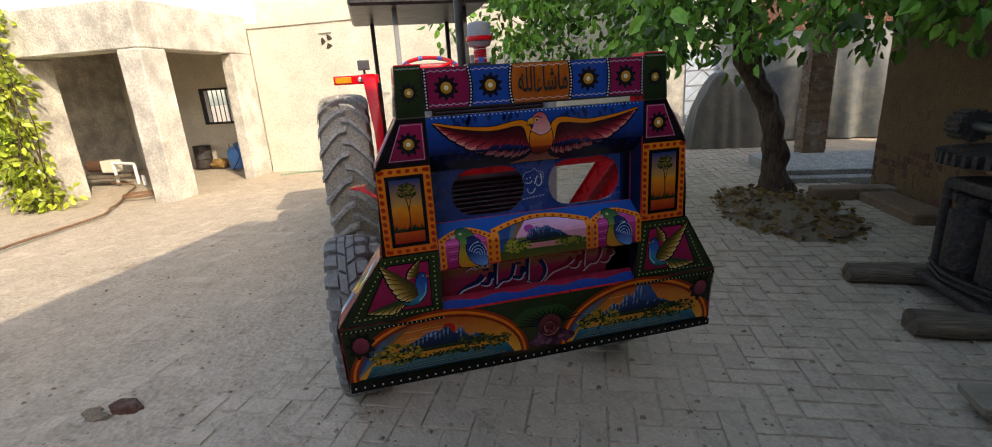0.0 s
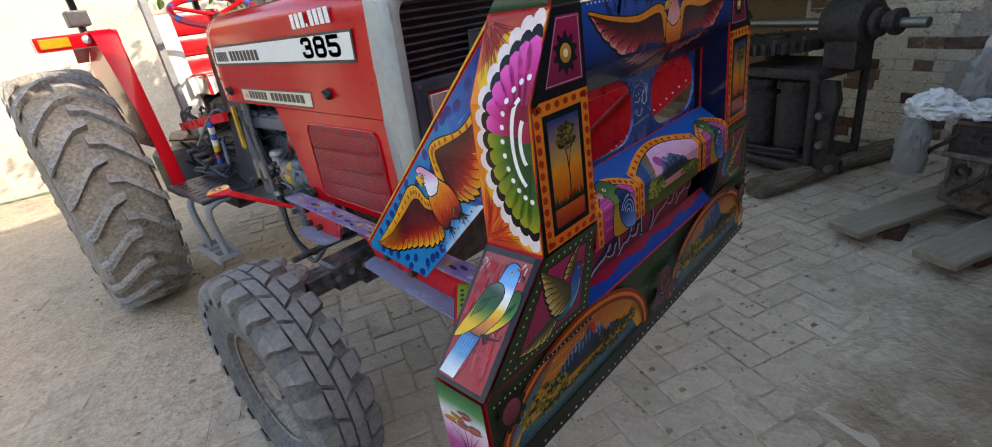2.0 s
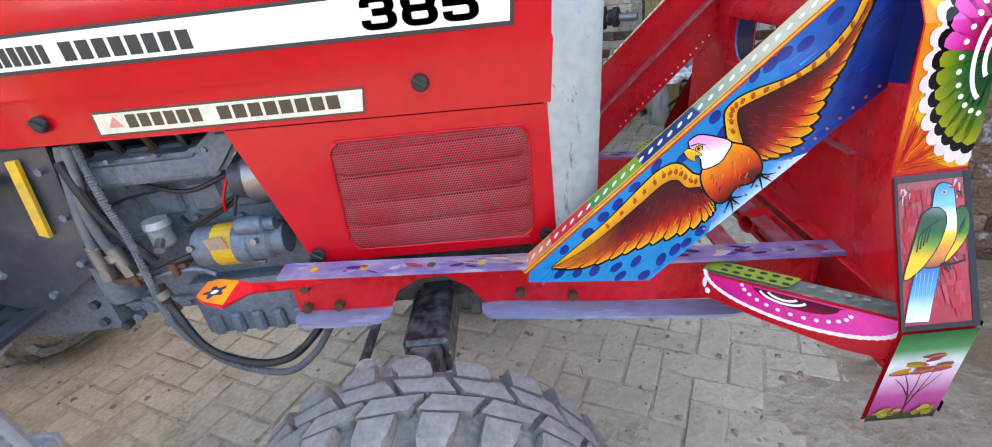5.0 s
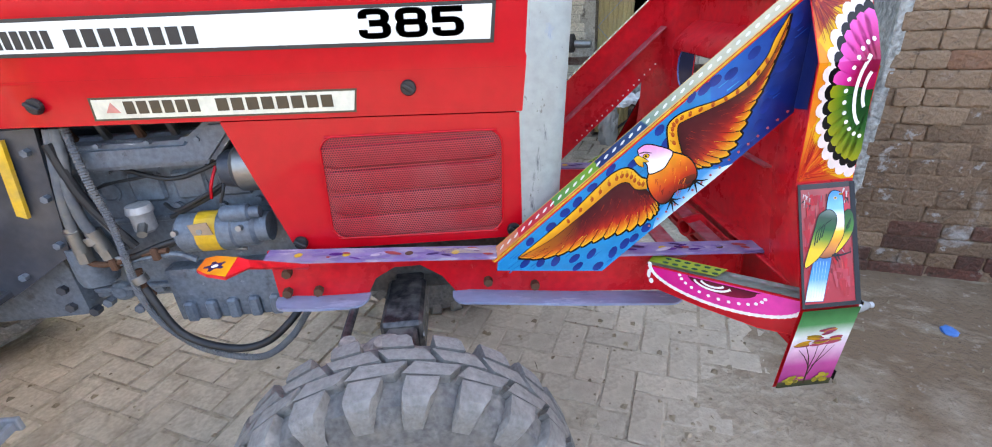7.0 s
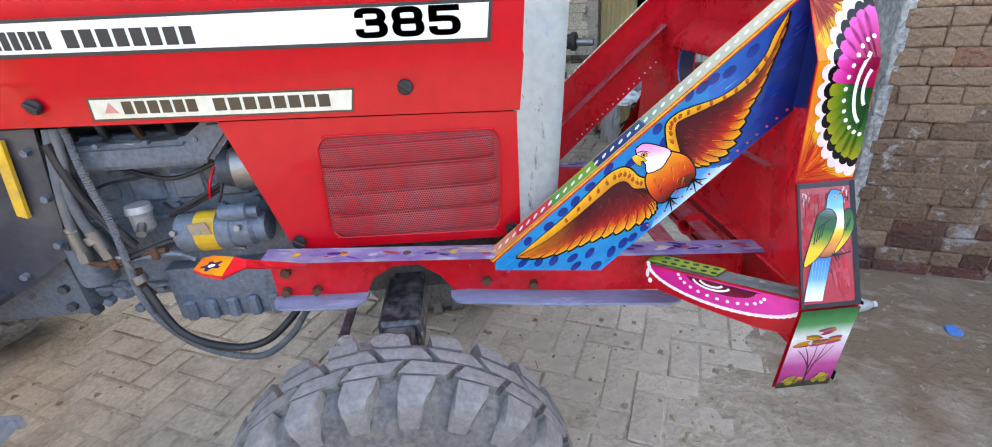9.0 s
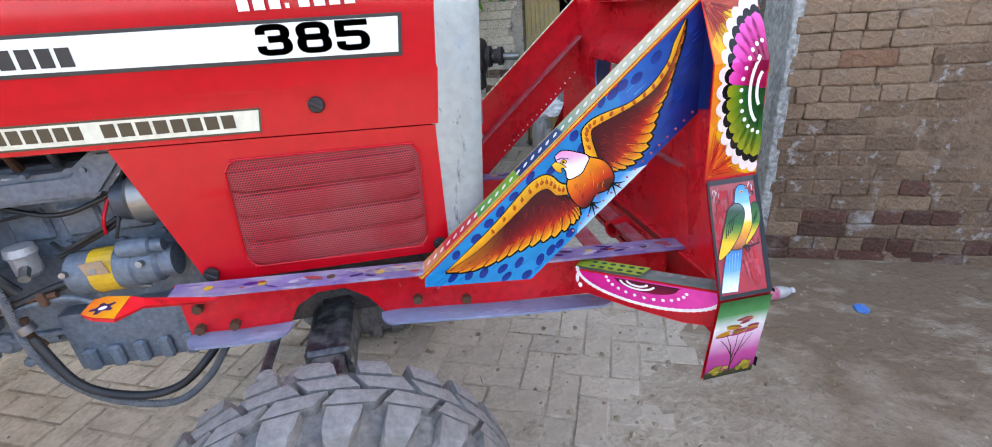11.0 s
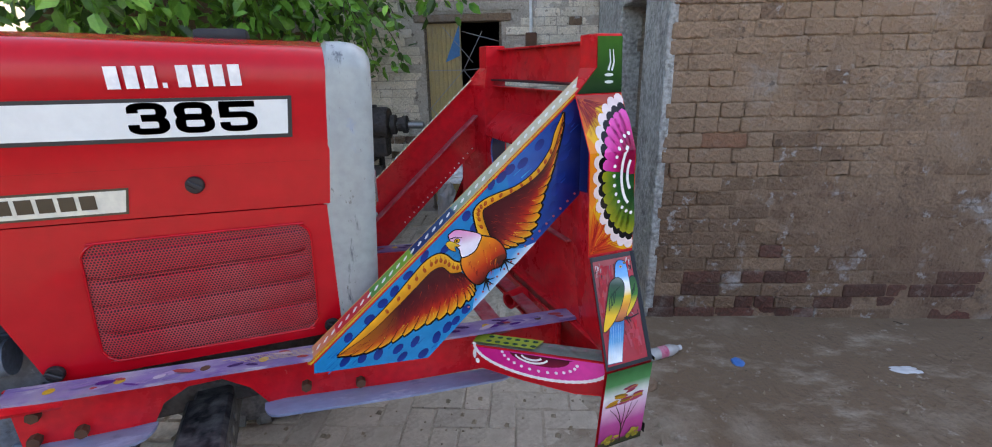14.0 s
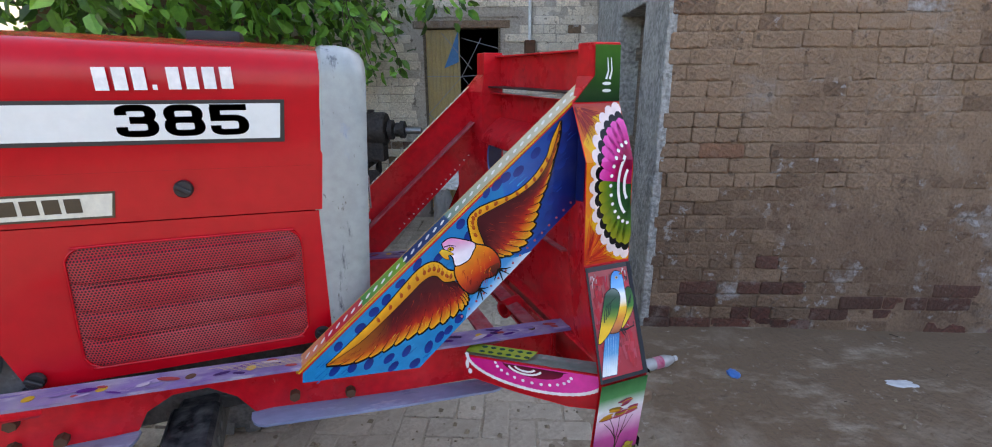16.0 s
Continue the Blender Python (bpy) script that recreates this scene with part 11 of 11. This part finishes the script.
for p, q in (((0.5, -0.1, 0.0), (0.5, -0.1, 0.45)), ((0.5, -0.1, 0.45), (1.0, -0.1, 0.42)), ((1.0, -0.1, 0.0), (1.0, -0.1, 0.42)), ((-0.3, -0.15, 0), (-0.3, -0.15, 0.3)), ((1.25, -0.2, 0.0), (1.25, -0.2, 0.2))):
    part("frame_pipe", R(p, q, 0.03, n=10), bag_white, pump)
brown_rubber = material("brown_rubber_hose", "7a5638", "5a3f2a", rough=0.7, scale=9, bump=0.1, dust=0.4)
green_rubber = material("faded_green_hose", "7f9a80", "66806a", rough=0.6, scale=9, dust=0.4)
bm = pipe(bmesh.new(), [(-6.2, 1.6, 0.016), (-6.68, 2.8, 0.016), (-6.8, 3.5, 0.016), (-6.95, 4.3, 0.016), (-7.3, 4.75, 0.016), (-7.45, 5.0, 0.016), (-8.2, 5.9, 0.016), (-8.8, 6.6, 0.02), (-9.6, 6.8, 0.05)], 0.018, 8, 8)
alone("hose", bm, brown_rubber, "brown rubber hose trailing over the dirt", "hose", "hoses", smooth=True, m=YARD)
bm = pipe(bmesh.new(), [(-7.6 + 0.28 * math.cos(t), 5.6 + 0.24 * math.sin(t), 0.015 + 0.004 * t) for t in [i * 0.5 for i in range(28)]], 0.014, 6, 3)
alone("hose", bm, brown_rubber, "coiled tan rubber hose on the dirt", "hose", "hoses", smooth=True, m=YARD)
bm = pipe(bmesh.new(), [(-6.0, 7.3, 0.02), (-5.9, 7.42, 0.02), (-5.7, 7.55, 0.02), (-5.0, 7.66, 0.02), (-4.0, 7.68, 0.03), (-2.5, 7.66, 0.02)], 0.016, 6, 6)
alone("hose", bm, green_rubber, "faded green hose along the plastered wall", "hose", "hoses", smooth=True, m=YARD)

# ---- beyond the tree ----
def draped(name, label, a0, a1, b0, b1, h, mat, seed, tops):
    """A sheet thrown over something: humps for the roof line, gathered folds at the hem."""
    na, nb = 44, 44
    verts, faces = [], []
    for j in range(nb + 1):
        for i in range(na + 1):
            u, v = i / na * 2 - 1, j / nb * 2 - 1
            e = max(abs(u), abs(v))
            side = 1 - max(0.0, (e - 0.74) / 0.26) ** 2.2
            top = max(hh * math.exp(-(((u - uu) / 0.8) ** 2)) for uu, hh in tops)
            z = h * top * side
            ang = math.atan2(v, u)
            fold = 0.07 * (1 - side) * math.sin(ang * 17 + 2 * noise.noise((u * 2, v * 2, seed))) + 0.05 * noise.noise((u * 3, v * 3, seed))
            verts.append(((a0 + a1) / 2 + (a1 - a0) / 2 * u * (1 + fold), (b0 + b1) / 2 + (b1 - b0) / 2 * v * (1 + fold), max(0.0, z + 0.05 * noise.noise((u * 4, v * 4, seed + 3)) * side)))
    for j in range(nb):
        for i in range(na):
            k = j * (na + 1) + i
            faces.append((k, k + 1, k + na + 2, k + na + 1))
    ob = pydata(name, verts, faces, mat, None, "", YARD)
    for f in ob.data.polygons:
        f.use_smooth = True
    return tagged(ob, label, "covered vehicle", "sheeted vehicles")


draped("covered_vehicle", "vehicle under a grey dust sheet in folds", 2.1, 3.55, 8.9, 9.75, 1.45, tarp_grey, 3, ((-0.2, 1.0), (0.5, 0.85)))
draped("covered_vehicle", "large vehicle under a pale plastic sheet", 3.5, 6.6, 9.85, 12.6, 2.3, tarp_pale, 8, ((-0.4, 0.95), (0.4, 1.0)))
post = y_thing("brick_post", "square weathered brick post", "post", 3.68, 7.35)
part("core", B(-0.16, 0.16, -0.17, 0.17, -0.05, 2.9, 0.01), mortar, post)
rp = random.Random(2)
for k in range(34):
    z = k * 0.083
    for s in (-1, 1):
        part("brick", B(-0.172, 0.172, -0.08 + s * 0.088, 0.08 + s * 0.088, z + 0.004, z + 0.076, 0.005, Euler((0, 0, radians(90 * (k % 2) + rp.uniform(-.8, .8)))).to_matrix().to_4x4()), brick_grey, post)
slab = wall_block("step_slab", [(2.75, 6.5, 5.75, 7.3, -0.05, 0.14), (2.62, 6.5, 5.55, 5.75, -0.05, 0.07)], grey_render, "low concrete slab step beside the brick wall", 0.01)
wall_block("kerb", [(2.72, 3.55, 4.6, 4.85, -0.05, 0.13), (3.15, 3.5, 3.6, 4.6, -0.05, 0.1)], mortar, "low mud-plastered kerb at the foot of the wall", 0.015)
wall_block("wall_brick_far", [(4.5, 9.0, 13.2, 13.5, -0.05, 3.4)], brick_red, "red brick wall in the distance")
alone("stake", R((2.55, 5.55, 0.0), (2.62, 5.6, 0.75), 0.012, n=8), rust, "thin rusty iron stake beside the tree", "stake", m=YARD)
gate = y_thing("far_door", "pale blue-white sheet steel door of the far house", "door", 3.32, 13.985, 0.1)
blue_white = material("pale_blue_gate_paint", "b9c4cf", "9aa6b2", rough=0.5, scale=4, dust=0.2)
part("leaf", B(-0.46, 0.46, -0.02, 0.0, 0.0, 1.95, 0.004), blue_white, gate)
for k in range(5):
    part("cross_bar", B(-0.46, 0.46, -0.035, -0.02, 0.15 + k * 0.42, 0.19 + k * 0.42, 0.003), rim_paint, gate)
for s in (-1, 1):
    for k in range(4):
        z = 0.19 + k * 0.42
        part("brace_bar", R((s * 0.44, -0.03, z), (0.02 * s, -0.03, z + 0.38), 0.012, n=6), rim_paint, gate)

# ---- bed under the tree: soil, stones, dry leaves ----
rb = random.Random(13)
verts, faces, n = [], [], 26
for j in range(n + 1):
    for i in range(n + 1):
        u, v = i / n * 2 - 1, j / n * 2 - 1
        e = math.hypot(u, v)
        verts.append((2.22 + 0.62 * u, 4.2 + 1.15 * v, max(-0.02, 0.035 * (1 - e ** 3) + 0.012 * noise.noise((u * 5, v * 5, 1)) + 0.006 * noise.noise((u * 14, v * 14, 3)))))
for j in range(n):
    for i in range(n):
        k = j * (n + 1) + i
        faces.append((k, k + 1, k + n + 2, k + n + 1))
tagged(pydata("soil_bed", verts, faces, soil, None, "", YARD), "dark soil bed round the tree", "soil", kind="structure")
for k in range(7):
    a = (3.3, 3.7, 4.2, 4.55, 5.0, 5.5, 6.0)[k]
    bm = blob(bmesh.new(), (0, 0, 0), rb.uniform(0.05, 0.09), k, 0.35, 2, 1.5, 1, 0.5)
    alone("edging_stone", bm, brick_grey, "rough half-buried edging stone of the bed", "stone", "bed edging stones", m=YARD @ pose(2.22 + 0.52 * math.cos(a) * (1 - 0.3 * (k % 2)), 4.2 + 1.0 * math.sin(a) * (1 - 0.3 * (k % 2)), 0.03, 0, 0, rb.uniform(0, 180)))
verts, faces = [], []
for k in range(420):
    a, rr = rb.uniform(0, 6.28), rb.random() ** 0.5
    leaf(verts, faces, (2.22 + 0.68 * rr * math.cos(a), 4.2 + 1.2 * rr * math.sin(a), 0.06 * (1 - rr ** 3) + 0.012), (rb.uniform(-1, 1), rb.uniform(-1, 1), rb.uniform(-.1, .15)), rb.uniform(0.05, 0.1), rb)
tagged(pydata("leaf_litter", verts, faces, dry_leaf, None, "", YARD), "dry brown leaves scattered on the soil", "leaves", kind="stuff")
verts, faces = [], []
for k in range(2200):
    a, b = (rb.uniform(-4, 3.3), rb.uniform(-3.2, 3.5)) if k < 1500 else (NEAR_A - 0.06 - 2.2 * rb.random() ** 1.6, rb.uniform(-2.8, 0.6))
    if a > NEAR_A - 0.05 and b < NEAR_B + 0.05:
        continue
    s = rb.choice([0.004, 0.006, 0.006, 0.01, 0.016])
    k0 = len(verts)
    for dx, dy, dz in ((-1, -.7, 0), (1, -.8, 0), (.9, .8, 0), (-.8, .9, 0), (0.1, 0, 0.9)):
        verts.append((a + dx * s * rb.uniform(.6, 1.2), b + dy * s * rb.uniform(.6, 1.2), 0.001 + dz * s))
    for q in ((0, 1, 4), (1, 2, 4), (2, 3, 4), (3, 0, 4)):
        faces.append(tuple(k0 + i for i in q))
tagged(pydata("grit", verts, faces, clod, None, "", YARD), "grit and crumbs of mud on the paving", "grit", kind="stuff")

# thin straw, twigs and roots trodden into the mud
straw = material("dry_straw_and_twigs", "6a5a44", "3c3226", rough=0.95, scale=9, bump=0.1, per_piece=0.5)
verts, faces = [], []
for k in range(120):
    a, b = rb.uniform(-1.6, 1.05), rb.uniform(-3.0, 1.2)
    if b > 0.1 and rb.random() < 0.6:
        continue
    L, ang, w = rb.choice([0.012, 0.018, 0.03, 0.05]), rb.uniform(0, 6.28), rb.uniform(0.0012, 0.003)
    bend = rb.uniform(-0.6, 0.6)
    p = Vector((a, b, 0.019 if b < -0.4 else 0.012))
    k0 = len(verts)
    for i in range(4):
        d = Vector((math.cos(ang + bend * i / 3), math.sin(ang + bend * i / 3), 0))
        side = Vector((-d.y, d.x, 0)) * w
        verts += [p - side, p + Vector((0, 0, w * 1.5)), p + side]
        p = p + d * L / 3
    for i in range(3):
        for u, v in ((0, 1), (1, 2)):
            faces.append((k0 + 3 * i + u, k0 + 3 * i + v, k0 + 3 * i + 3 + v, k0 + 3 * i + 3 + u))
tagged(pydata("straw", verts, faces, straw, None, "", YARD), "bits of dark straw and twig trodden in the mud", "straw", kind="stuff")
verts, faces = [], []
for k in range(320):
    a, b = rb.uniform(-3.5, 1.0), rb.uniform(-2.6, 1.6)
    s = rb.choice([0.004, 0.006, 0.009, 0.015])
    bmv, k0 = [], len(verts)
    for i in range(7):
        t = i / 7 * 6.283
        verts.append((a + s * math.cos(t) * rb.uniform(.6, 1.2), b + s * math.sin(t) * rb.uniform(.6, 1.2), 0.002))
    verts.append((a + s * .2, b, 0.006 + 0.018 + s * rb.uniform(.3, .6) if b < -0.3 else 0.006 + s * rb.uniform(.3, .6)))
    for i in range(7):
        faces.append((k0 + i, k0 + (i + 1) % 7, k0 + 7))
tagged(pydata("clods", verts, faces, clod, None, "", YARD), "crumbled clods of dry mud on the yard", "soil clods", kind="stuff")

# ---- planting, paving and brickwork ----
tree()
creeper()
def doorway(b, z, l):
    return (DOOR_B0 - l / 2 - 0.01 < b < DOOR_B1 + l / 2 + 0.01 and z < DOOR_Z - 0.01) or (DOOR_B0 - 0.17 - l / 2 < b < DOOR_B1 + 0.17 + l / 2 and DOOR_Z - 0.06 < z < DOOR_Z + 0.11)


lay(wall_near, NEAR_A, NEAR_B - 0.02, 6.5, 0.0, 2.9, near_mats, 21, lambda b, z: b > -2.6 and z < 2.0, worn=0.004)
wash(wall_near, NEAR_A, -7.1, NEAR_B - 0.03, -0.03, 2.9, mortar, near_depth, "mud slurry between and over the bricks")
lay(wall_far, FAR_A, NEAR_B, 5.86, 0.0, 3.4, far_mats, 33, lambda b, z: b < 2.6 and z < 2.0, doorway, step=1)
wash(wall_far, FAR_A, NEAR_B, 2.42, -0.03, 3.4, far_mortar, far_depth, "crumbling lime mortar between the bricks", doorway)
wash(wall_far, FAR_A, 2.42, 5.2, -0.03, 3.4, mud_brick, far_depth, "ochre mud between and over the bricks")
pave()
dirt_layer()
